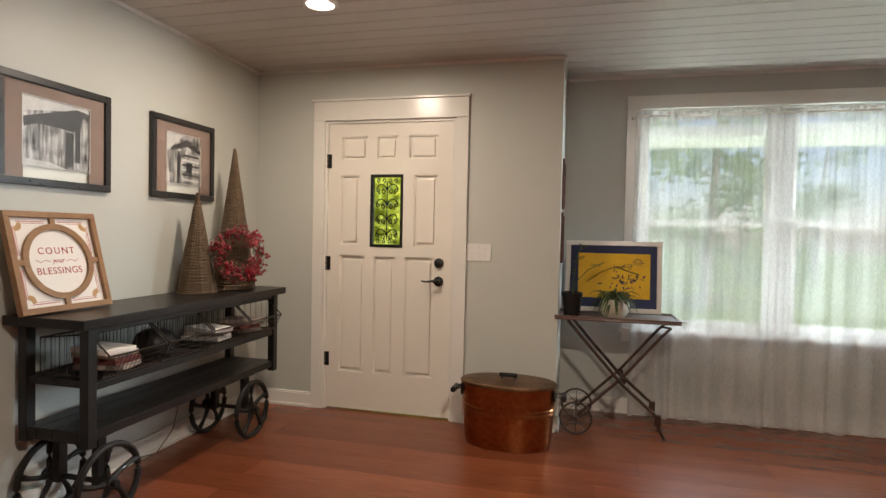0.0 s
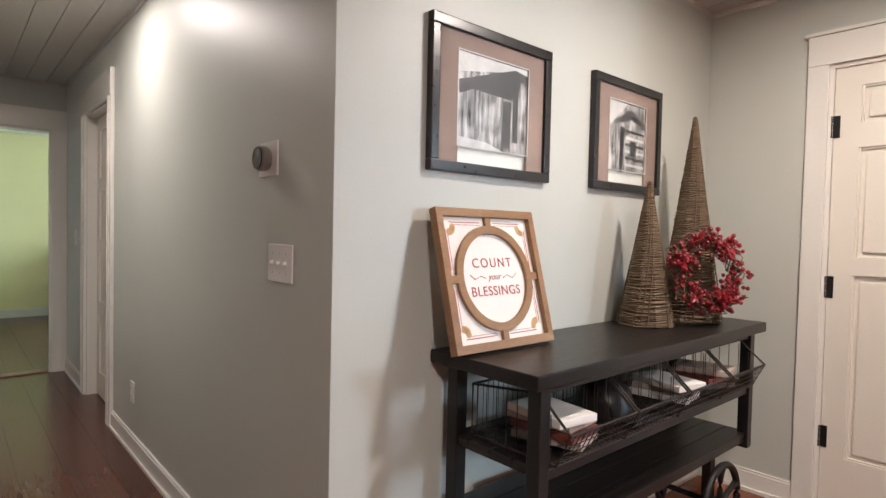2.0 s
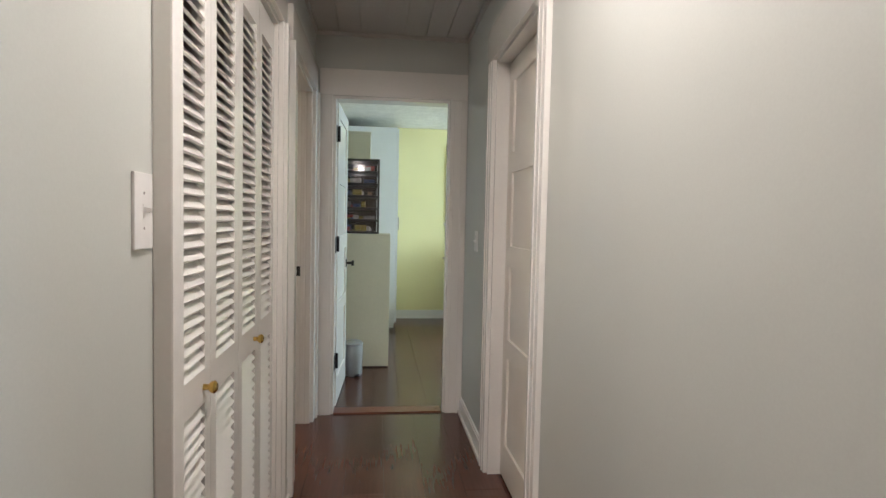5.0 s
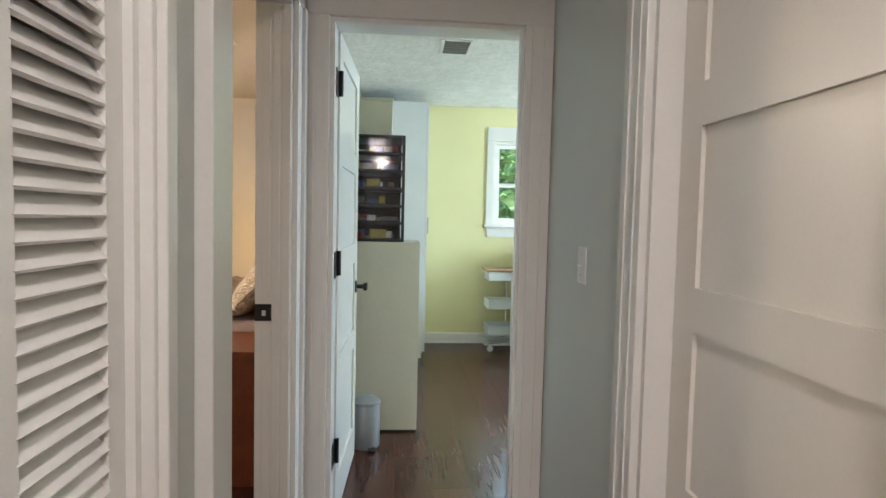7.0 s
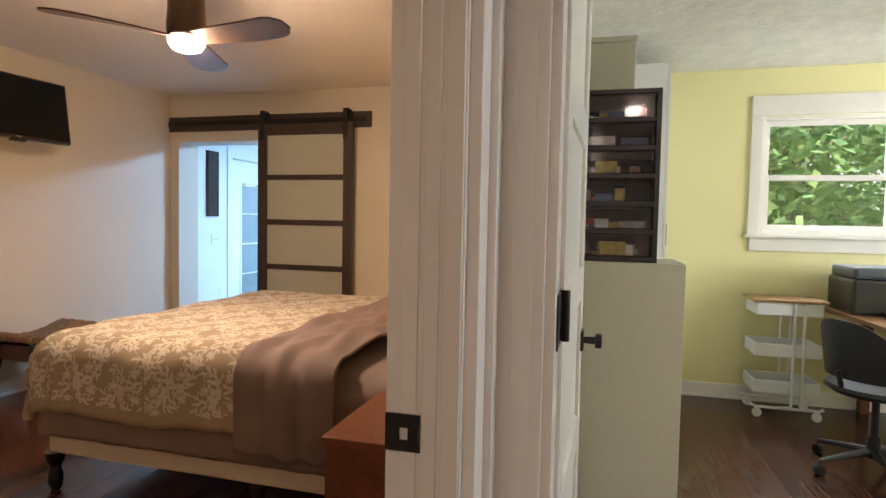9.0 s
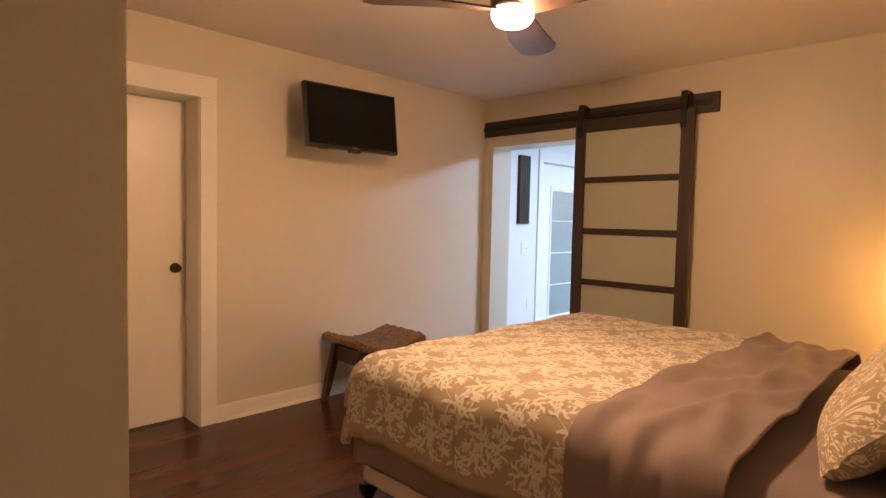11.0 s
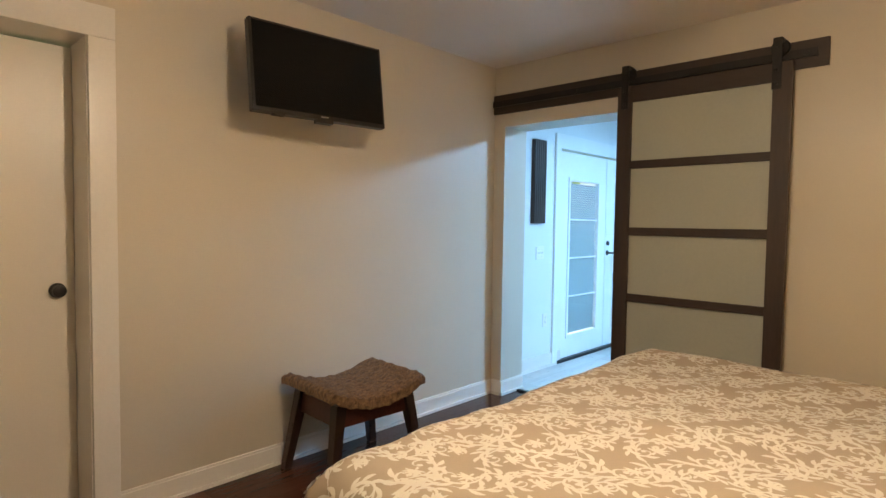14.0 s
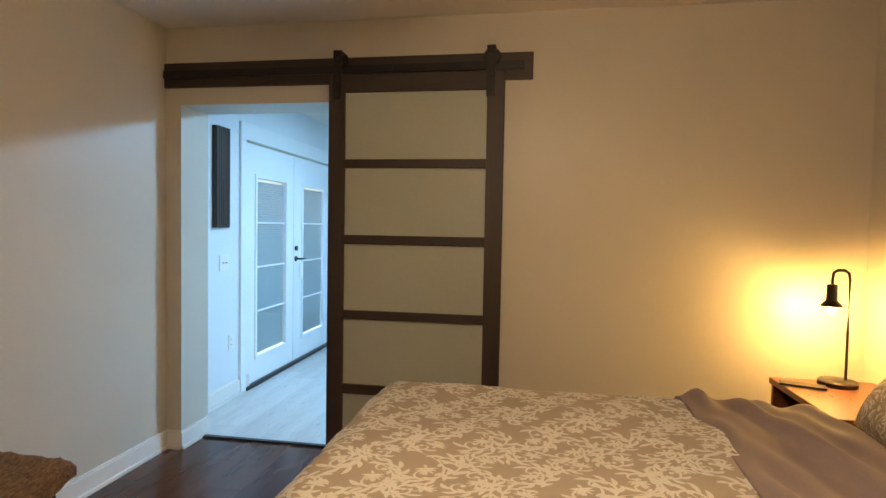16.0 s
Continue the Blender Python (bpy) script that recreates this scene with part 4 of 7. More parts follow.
def twig_cone(at, r, h, seed, label):
    """A cone wound from thin twigs."""
    rr = random.Random(seed)
    ob = thing("twig_cone", at, label, "ornament", "twig cones")
    bm = bmesh.new()
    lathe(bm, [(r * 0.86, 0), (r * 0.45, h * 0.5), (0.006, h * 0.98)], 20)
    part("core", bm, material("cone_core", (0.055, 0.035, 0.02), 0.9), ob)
    bm = bmesh.new()
    turns = int(h / 0.013)
    for s in range(3):
        pts = []
        for k in range(turns * 9):
            q = k / (turns * 9)
            a = q * turns * 2 * math.pi + s * 2.1
            w = r * (1 - q) * (0.93 + 0.10 * rr.random()) + 0.006
            pts.append((w * math.cos(a), w * math.sin(a), max(0.004, h * q + 0.010 * (rr.random() - 0.5))))
        tube(bm, pts, 0.0042, 4)
    for k in range(14):
        a = rr.random() * 6.28
        pts = [((r * (1 - q) * 1.04 + 0.004) * math.cos(a + q * 0.6), (r * (1 - q) * 1.04 + 0.004) * math.sin(a + q * 0.6), 0.004 + h * q) for q in np.linspace(0, 1, 8)]
        tube(bm, pts, 0.0028, 4)
    tagged(part("twigs", bm, TWIG, ob), "", "", "", "stuff")


twig_cone((-1.775, 2.965, 0.902), 0.105, 0.585, 1, "small brown twig cone tree on the console")
twig_cone((-1.735, 3.265, 0.902), 0.125, 0.885, 2, "tall brown twig cone tree on the console")

# berry wreath leaning on the tall cone
wr = thing("wreath", (-1.585, 3.125, 1.115), "red berry and twig wreath leaning on a cone", "wreath")
wr.matrix_world = pose(-1.61, 3.125, 1.125, 0, 0, 62) @ pose(0, 0, 0, -12)
rng = random.Random(5)
bm = bmesh.new()
for k in range(200):
    a = rng.random() * 6.28
    r0 = 0.125 + rng.uniform(-0.035, 0.035)
    pts = []
    for q in np.linspace(0, 1, 5):
        b = a + q * 0.8
        rr = r0 + q * q * rng.uniform(0.0, 0.055)
        pts.append((rr * math.cos(b), rng.uniform(-0.035, 0.02), rr * math.sin(b)))
    tube(bm, pts, 0.002, 4)
tagged(part("twigs", bm, TWIG, wr), "", "", "", "stuff")
bm = bmesh.new()
for k in range(420):
    a = rng.random() * 6.28 if k % 3 else rng.choice((2.8, 5.2, 0.8)) + rng.gauss(0, 0.12)
    r = 0.13 + rng.gauss(0, 0.026)
    q = rng.uniform(0.006, 0.012)
    bmesh.ops.create_icosphere(bm, subdivisions=1, radius=q, matrix=Matrix.Translation((r * math.cos(a), rng.uniform(-0.06, 0.0), r * math.sin(a))))
tagged(part("berries", bm, BERRY, wr, "clusters of red berries", True), "", "", "", "stuff")

for k, a in enumerate((2.9, 5.0, 0.75, 1.9, 3.9)):
    bm = bmesh.new()
    for q in range(9):
        b, l = rng.random() * 6.28, rng.uniform(0.025, 0.05)
        c = Vector((0.135 * math.cos(a), -0.05, 0.135 * math.sin(a)))
        d = Vector((math.cos(b), -rng.uniform(0.1, 0.6), math.sin(b)))
        tube(bm, [c, c + d * l * 0.5, c + d * l], [0.004, 0.011, 0.002], 6, flat=0.3)
    part("petal_cluster", bm, BERRY, wr, "cluster of red petals", True)

# copper boiler
bo = thing("copper_boiler", (0.0, 3.545, 0), "oval copper wash boiler with a tarnished lid", "boiler")
bm = bmesh.new()
prof = [(0.255, 0.0), (0.262, 0.012), (0.268, 0.05), (0.276, 0.19), (0.282, 0.215), (0.276, 0.225), (0.283, 0.238), (0.277, 0.248), (0.284, 0.262), (0.281, 0.28), (0.287, 0.36), (0.292, 0.372)]
lathe(bm, prof, 48, sy=0.60)
part("body", bm, COPPER, bo, "polished copper body", True)
bm = bmesh.new()
lathe(bm, [(0.296, 0.368), (0.297, 0.384), (0.29, 0.39), (0.15, 0.396), (0.01, 0.398)], 48, sy=0.60)
part("lid", bm, COPPER_D, bo, "tarnished copper lid", True)
bm = bmesh.new()
tube(bm, [(-0.055, 0, 0.422), (0.055, 0, 0.422)], 0.013, 12)
for s in (-1, 1):
    tube(bm, [(s * 0.04, 0, 0.396), (s * 0.04, 0, 0.422)], 0.005, 6)
part("lid_handle", bm, BLACK, bo, "black lid handle", True)
for s in (-1, 1):
    bm = bmesh.new()
    tube(bm, [(s * 0.335, -0.05, 0.315), (s * 0.335, 0.05, 0.315)], 0.018, 12)
    for y in (-0.035, 0.035):
        tube(bm, [(s * 0.272, y, 0.335), (s * 0.33, y, 0.32)], 0.007, 6)
    box(bm, s * 0.278, s * 0.288, -0.05, 0.05, 0.29, 0.36, 0.002)
    part("side_handle", bm, BLACK, bo, "black side handle", True)

# folding tray cart
tc_ = thing("tea_cart", (0.64, 4.0, 0), "old folding tray cart with iron legs and wheels", "cart")
bm = bmesh.new()
box(bm, -0.385, 0.385, -0.19, 0.19, 0.742, 0.757, 0.006)
for e in ((-0.385, 0.385, -0.19, -0.178), (-0.385, 0.385, 0.178, 0.19), (-0.385, -0.373, -0.178, 0.178), (0.373, 0.385, -0.178, 0.178)):
    box(bm, e[0], e[1], e[2], e[3], 0.757, 0.770, 0.002)
part("tray", bm, material("tray_wood", (0.10, 0.048, 0.030), 0.3, vary=0.2, scale=5, fine=50), tc_)
for s in (-1, 1):
    y = s * 0.15
    bm = bmesh.new()
    tube(bm, [(-0.30, y, 0.735), (0.05, y, 0.34), (0.21, y, 0.20), (0.26, y, 0.16), (0.275, y, 0.08), (0.31, y, 0.012)], 0.011, 8)
    box(bm, 0.245, 0.285, y - 0.016, y + 0.016, 0.10, 0.17, 0.005)
    part("leg", bm, RUST, tc_, "brown iron leg")
    bm = bmesh.new()
    tube(bm, [(0.335, y * 0.8, 0.715), (0.28, y * 0.8, 0.66), (0.05, y * 0.8, 0.38), (-0.235, y * 0.8, 0.10)], 0.010, 8)
    tube(bm, [(0.28, y * 0.8, 0.72), (0.335, y * 0.8, 0.715)], 0.007, 6)
    part("leg", bm, RUST, tc_, "brown iron leg")
    bm = bmesh.new()
    ring = [(-0.235 + 0.10 * math.cos(a), s * 0.17, 0.107 + 0.10 * math.sin(a)) for a in np.linspace(0, 2 * math.pi, 32, endpoint=False)]
    tube(bm, ring, 0.007, 8, True)
    whl = part("wheel", bm, RUST, tc_, "thin spoked wheel")
    bm = bmesh.new()
    lathe(bm, [(0.014, -0.02), (0.014, 0.02)], 12, m=pose(-0.235, s * 0.17, 0.107, 90))
    part("hub", bm, RUST, whl)
    for k in range(8):
        a = k * math.pi / 4
        bm = bmesh.new()
        tube(bm, [(-0.235, s * 0.17, 0.107), (-0.235 + 0.098 * math.cos(a), s * 0.17, 0.107 + 0.098 * math.sin(a))], 0.0022, 5)
        part("spoke", bm, RUST, whl)
    bm = bmesh.new()
    lathe(bm, [(0.022, -0.01), (0.022, 0.01)], 14, m=pose(0.05, y * 0.9, 0.36, 90))
    part("pivot", bm, RUST, tc_)
for x, z, q in ((-0.235, 0.107, 0.17), (0.05, 0.36, 0.15), (0.275, 0.10, 0.15), (-0.30, 0.733, 0.15)):
    bm = bmesh.new()
    tube(bm, [(x, -q, z), (x, q, z)], 0.007, 8)
    part("cross_bar", bm, RUST, tc_)
bm = bmesh.new()
tube(bm, [(0.36, -0.08, 0.745), (0.44, -0.07, 0.752), (0.45, 0.0, 0.752), (0.44, 0.07, 0.752), (0.36, 0.08, 0.745)], 0.004, 6)
part("pull_handle", bm, STEEL, tc_)

# painting on the cart
pt = thing("painting", (0.62, 4.135, 0.7705), "white-framed yellow plant painting with a blue mat", "painting")
pt.matrix_world = pose(0.625, 4.10, 0.7705, -7)
w, h = 0.315, 0.485
bm = bmesh.new()
for e in ((-w, w, 0, 0.032), (-w, w, h - 0.032, h), (-w, -w + 0.032, 0.032, h - 0.032), (w - 0.032, w, 0.032, h - 0.032)):
    box(bm, e[0], e[1], -0.022, 0, e[2], e[3], 0.003)
part("frame", bm, TRIM, pt, "white frame")
bm = bmesh.new()
box(bm, -w + 0.03, w - 0.03, -0.010, -0.002, 0.03, h - 0.03)
part("mat", bm, material("navy_mat", (0.028, 0.042, 0.115), 0.7, vary=0.05), pt, "navy blue mat")
bm = bmesh.new()
box(bm, -w + 0.085, w - 0.075, -0.0125, -0.010, 0.095, h - 0.085)
yl = part("canvas", bm, material("yellow_paint", (0.85, 0.55, 0.012), 0.6, vary=0.2, scale=10, second=(0.74, 0.42, 0.01)), pt, "yellow painted ground")
rng = random.Random(9)
OLIVE, PLUM = material("olive_paint", (0.16, 0.13, 0.02), 0.6), material("plum_paint", (0.06, 0.03, 0.07), 0.6)
bm = bmesh.new()
for k in range(70):
    x, z = rng.gauss(0.10, 0.08), rng.gauss(0.22, 0.055)
    if abs(x) > 0.21 or not 0.11 < z < 0.38:
        continue
    a, q = rng.random() * 3.1, rng.uniform(0.006, 0.014)
    c, s = math.cos(a), math.sin(a)
    bm.faces.new([bm.verts.new((x + q * (u * c - v * s), -0.0130, z + q * (u * s + v * c))) for u, v in ((-1.4, 0), (0, -0.4), (1.4, 0), (0, 0.4))])
for k in range(9):
    a = k * 0.7
    bm.faces.new([bm.verts.new((0.16 + 0.035 * math.cos(a + d) * f, -0.0132, 0.345 + 0.028 * math.sin(a + d) * f)) for d, f in ((0, 0.1), (0.25, 1), (0.5, 0.9))])
tagged(part("painted_flowers", bm, PLUM, yl), "", "", "", "stuff")
bm = bmesh.new()
tube(bm, [(-0.17, -0.0128, 0.20), (-0.08, -0.0128, 0.27), (0.02, -0.0128, 0.31), (0.12, -0.0128, 0.31)], 0.003, 5)
tube(bm, [(0.02, -0.0128, 0.31), (0.10, -0.0128, 0.28), (0.17, -0.0128, 0.26)], 0.005, 5)
part("painted_stems", bm, OLIVE, yl)


def leaf_blade(bm, pts, w):
    """A folded leaf blade along a spine."""
    pts = [Vector(p) for p in pts]
    rows = []
    for i, p in enumerate(pts):
        d = (pts[min(i + 1, len(pts) - 1)] - pts[max(i - 1, 0)]).normalized()
        s = d.cross(Vector((0, 0, 1)))
        s = s.normalized() if s.length > 1e-3 else Vector((1, 0, 0))
        k = w * math.sin(math.pi * (0.12 + 0.88 * i / (len(pts) - 1))) + 0.0006
        rows.append((bm.verts.new(p - s * k), bm.verts.new(p - Vector((0, 0, k * 0.4))), bm.verts.new(p + s * k)))
    for a, b in zip(rows, rows[1:]):
        bm.faces.new((a[0], a[1], b[1], b[0]))
        bm.faces.new((a[1], a[2], b[2], b[1]))


p1 = thing("potted_plant", (0.36, 3.93, 0.7575), "slender green plant in a black pot", "plant")
bm = bmesh.new()
lathe(bm, [(0.052, 0), (0.064, 0.13), (0.069, 0.13), (0.069, 0.155), (0.060, 0.155), (0.058, 0.13), (0.01, 0.125)], 28)
part("pot", bm, BLACK, p1, "black plastic pot", True)
bm = bmesh.new()
rng = random.Random(4)
tube(bm, [(0.0, 0, 0.12), (0.01, 0, 0.28), (0.03, -0.01, 0.40), (0.06, -0.02, 0.47)], 0.003, 6)
tube(bm, [(0.0, 0, 0.12), (0.02, -0.01, 0.22), (0.10, -0.03, 0.31), (0.20, -0.05, 0.36)], 0.0028, 6)
part("stems", bm, LEAF, p1)
bm = bmesh.new()
for bx, bz, n in ((0.055, 0.46, 7), (0.03, 0.38, 3), (0.16, 0.35, 4), (0.02, 0.30, 3)):
    for k in range(n):
        a = rng.random() * 6.28
        d = Vector((math.cos(a), math.sin(a) * 0.6, rng.uniform(-0.2, 0.5))) * rng.uniform(0.035, 0.06)
        b = Vector((bx, -0.02, bz + rng.uniform(-0.02, 0.01)))
        leaf_blade(bm, [b + d * q for q in (0, 0.33, 0.66, 1)], 0.009)
part("leaves", bm, LEAF, p1)

p2 = thing("hanging_leaf_plant", (0.63, 3.905, 0.7575), "trailing green plant in a pale round pot", "plant")
bm = bmesh.new()
lathe(bm, [(0.05, 0), (0.075, 0.02), (0.095, 0.06), (0.092, 0.10), (0.078, 0.125), (0.072, 0.125), (0.08, 0.09), (0.01, 0.085)], 32)
part("pot", bm, CERAMIC, p2, "pale speckled ceramic pot", True)
bm = bmesh.new()
for k in range(105):
    a = rng.random() * 6.28
    r, up, drop = rng.uniform(0.06, 0.19), rng.uniform(0.02, 0.09), rng.uniform(0.0, 0.13)
    pts = [(r * q * math.cos(a), r * q * math.sin(a), 0.105 + up * math.sin(math.pi * min(1, q * 0.8)) - drop * q * q) for q in np.linspace(0, 1, 6)]
    leaf_blade(bm, [(x, min(y, 0.11), max(z, 0.006)) for x, y, z in pts], 0.0075)
part("leaves", bm, LEAF, p2)

# small dark frames on the jog wall, seen edge-on
for z, h in ((1.63, 0.34), (1.27, 0.34)):
    ob = thing("small_frame", (0.275, 4.10, z), "thin dark frame hung on the jog wall", "picture", "frames on the jog wall")
    bm = bmesh.new()
    for e in ((-0.13, 0.13, -h / 2, -h / 2 + 0.02), (-0.13, 0.13, h / 2 - 0.02, h / 2), (-0.13, -0.11, -h / 2 + 0.02, h / 2 - 0.02), (0.11, 0.13, -h / 2 + 0.02, h / 2 - 0.02)):
        box(bm, 0.0, 0.014, e[0], e[1], e[2], e[3])
    part("frame", bm, material("dark_red_frame", (0.10, 0.03, 0.02), 0.4), ob)
    bm = bmesh.new()
    box(bm, 0.0, 0.006, -0.11, 0.11, -h / 2 + 0.02, h / 2 - 0.02)
    part("print", bm, MIDP, ob)


# ---- living room window and curtains ----
def sash_window(name, u0, u1, z0, z1, at, axis, label, stool=True):
    """A double-hung unit; axis x or y says which way its wall runs, at is the outer plane."""
    ob = tagged(thing(name, (0, 0, 0), label, "window"), "", "", "", "structure")

    def b_(bm, a, b, d0, d1, c, d, bev=0.002):
        if axis == "x":
            box(bm, a, b, at + d0, at + d1, c, d, bev)
        else:
            box(bm, at - d0, at - d1, a, b, c, d, bev)

    mid = (z0 + z1) / 2 - 0.02
    bm = bmesh.new()
    f = 0.03
    for e in ((u0, u0 + f, z0, z1), (u1 - f, u1, z0, z1), (u0 + f, u1 - f, z0, z0 + f), (u0 + f, u1 - f, z1 - f, z1)):
        b_(bm, e[0], e[1], 0.0, 0.09, e[2], e[3])
    part("window_frame", bm, TRIM, ob)
    for c, d, y in ((z0 + f, mid + 0.02, 0.012), (mid - 0.02, z1 - f, 0.045)):
        bm = bmesh.new()
        s = 0.038
        for e in ((u0 + f, u0 + f + s, c, d), (u1 - f - s, u1 - f, c, d), (u0 + f + s, u1 - f - s, c, c + s), (u0 + f + s, u1 - f - s, d - s, d)):
            b_(bm, e[0], e[1], y, y + 0.03, e[2], e[3])
        sash = part("sash", bm, TRIM, ob)
        bm = bmesh.new()
        b_(bm, u0 + f + s, u1 - f - s, y + 0.012, y + 0.016, c + s, d - s, 0)
        p = part("pane", bm, PANE, sash, "clear window pane")
        p.visible_shadow = False
    return ob


mid = 1.735
sash_window("window_1", LWIN[0], mid - 0.03, LWIN[2], LWIN[3], WW + 0.02, "x", "white double-hung living room window")
sash_window("window_2", mid + 0.03, LWIN[1], LWIN[2], LWIN[3], WW + 0.02, "x", "white double-hung living room window")
bm = bmesh.new()
a, b, c, d = LWIN
box(bm, mid - 0.03, mid + 0.03, WW + 0.0, WW + 0.11, c, d)
box(bm, a - 0.095, a, WW - 0.022, WW, c - 0.10, d, 0.003)
box(bm, b, b + 0.095, WW - 0.022, WW, c - 0.10, d, 0.003)
box(bm, a - 0.095, b + 0.095, WW - 0.024, WW, d, d + 0.095, 0.003)
box(bm, a - 0.115, b + 0.115, WW - 0.05, WW + 0.02, c - 0.03, c, 0.004)
structure("trim_living_window", bm, TRIM, "white painted window casing")


bm = bmesh.new()
box(bm, 1.415, 1.480, WW + 0.012, WW + 0.014, 1.235, 1.285)
single("window_label", bm, PAPER, "small white paper label on the window sash", "label")


def sheer(name):
    m = bpy.data.materials.new(name)
    m.use_nodes = True
    n, l = m.node_tree.nodes, m.node_tree.links
    out = n["Material Output"]
    n.remove(n["Principled BSDF"])
    tl, df, tr = n.new("ShaderNodeBsdfTranslucent"), n.new("ShaderNodeBsdfDiffuse"), n.new("ShaderNodeBsdfTransparent")
    tl.inputs["Color"].default_value = df.inputs["Color"].default_value = (0.84, 0.85, 0.84, 1)
    tc, ns, mp = n.new("ShaderNodeTexCoord"), n.new("ShaderNodeTexNoise"), n.new("ShaderNodeMapping")
    mp.inputs["Scale"].default_value = (170, 170, 40)
    ns.inputs["Scale"].default_value = 1.0
    l.new(tc.outputs["Object"], mp.inputs["Vector"])
    l.new(mp.outputs["Vector"], ns.inputs["Vector"])
    mr = n.new("ShaderNodeMapRange")
    mr.inputs["To Min"].default_value, mr.inputs["To Max"].default_value = 0.28, 0.50
    l.new(ns.outputs["Fac"], mr.inputs["Value"])
    m1, m2 = n.new("ShaderNodeMixShader"), n.new("ShaderNodeMixShader")
    m1.inputs[0].default_value = 0.80
    l.new(tl.outputs[0], m1.inputs[1])
    l.new(df.outputs[0], m1.inputs[2])
    l.new(mr.outputs[0], m2.inputs[0])
    l.new(tr.outputs[0], m2.inputs[1])
    l.new(m1.outputs[0], m2.inputs[2])
    l.new(m2.outputs[0], out.inputs["Surface"])
    return m


SHEER = sheer("sheer_curtain_fabric")
for k, (x0, x1) in enumerate(((0.76, 1.755), (1.735, 2.83))):
    cu = thing("sheer_curtain", ((x0 + x1) / 2, WW - 0.085, 0), "white sheer curtain hanging to the floor", "curtain", "sheer curtains")
    bm = bmesh.new()
    nx, nz = 130, 26
    rng = random.Random(20 + k)
    ph = [rng.random() * 6.28 for _ in range(5)]
    grid = []
    for j in range(nz + 1):
        z = 0.015 + 2.15 * j / nz
        row = []
        for i in range(nx + 1):
            u = i / nx
            x = (x0 + (x1 - x0) * u) - (x0 + x1) / 2
            low = 1 - j / nz
            amp = 0.010 + 0.030 * low
            y = amp * (math.sin(u * 46 + ph[0] + 1.2 * math.sin(u * 9 + ph[1])) * 0.6 + math.sin(u * 23 + ph[2]) * 0.5) + 0.004 * math.sin(u * 160 + ph[3]) * (1 - low)
            row.append(bm.verts.new((x * (1 + 0.03 * low) + 0.01 * low * math.sin(u * 30 + ph[4]), y, z)))
        grid.append(row)
    for r0, r1 in zip(grid, grid[1:]):
        for i in range(nx):
            bm.faces.new((r0[i], r0[i + 1], r1[i + 1], r1[i]))
    part("fabric", bm, SHEER, cu, smooth=True)
bm = bmesh.new()
tube(bm, [(0.74, WW - 0.085, 2.135), (2.86, WW - 0.085, 2.135)], 0.007, 8)
for x in (0.745, 2.855):
    box(bm, x - 0.006, x + 0.006, WW - 0.09, WW - 0.02, 2.125, 2.145)
single("curtain_rod", bm, TRIM, "thin white curtain rod over the window", "curtain rod")


def downlight(x, y, label):
    ob = thing("downlight", (x, y, 2.44), label, "ceiling lamp", "recessed ceiling lamps")
    bm = bmesh.new()
    n = 36
    vs = [[bm.verts.new((r * math.cos(2 * math.pi * k / n), r * math.sin(2 * math.pi * k / n), z)) for k in range(n)] for r, z in ((0.095, 0.0), (0.092, -0.006), (0.072, -0.008), (0.070, -0.002))]
    for g, q in zip(vs, vs[1:]):
        for k in range(n):
            bm.faces.new((g[k], g[(k + 1) % n], q[(k + 1) % n], q[k]))
    part("trim_ring", bm, TRIM, ob, smooth=True)
    bm = bmesh.new()
    lathe(bm, [(0.071, -0.003), (0.071, -0.002)], 36)
    part("lens", bm, glow("downlight_lens", (1.0, 0.88, 0.72), 6.0), ob, "glowing frosted lens")


# The fixture at (0.9, 0.6) is added, unseen, to go with the fill lamp.
for x, y in ((-0.91, 2.77), (-3.75, 1.16), (0.9, 0.6)):
    downlight(x, y, "lit recessed lamp in the plank ceiling, one of three added as fill")


# ---- bedroom ----
BARN = material("barn_wood", (0.055, 0.034, 0.026), 0.5, vary=0.25, scale=4, fine=40, bump=0.05, second=(0.028, 0.018, 0.014), stretch=(1, 3, 0.4))
BARN_H = material("barn_wood_rail", (0.050, 0.031, 0.024), 0.5, vary=0.25, scale=4, fine=40, bump=0.05, second=(0.026, 0.017, 0.013), stretch=(1, 0.4, 3))
FROST = material("frosted_glass", (0.44, 0.45, 0.37), 0.35, vary=0.03, scale=2)
SHEETB = material("brown_sheet", (0.215, 0.160, 0.145), 0.75, vary=0.1, scale=4, fine=180, bump=0.04)
CREAM = material("cream_upholstery", (0.60, 0.54, 0.44), 0.7, vary=0.06, scale=4, fine=160, bump=0.04)
CHERRY = material("cherry_furniture", (0.22, 0.068, 0.028), 0.3, vary=0.2, scale=3, fine=40, bump=0.02, second=(0.12, 0.034, 0.016), stretch=(0.4, 3, 3))
TVB = material("television_gloss", (0.003, 0.003, 0.0035), 0.08, spec=0.25, vary=0.05, bump=0)


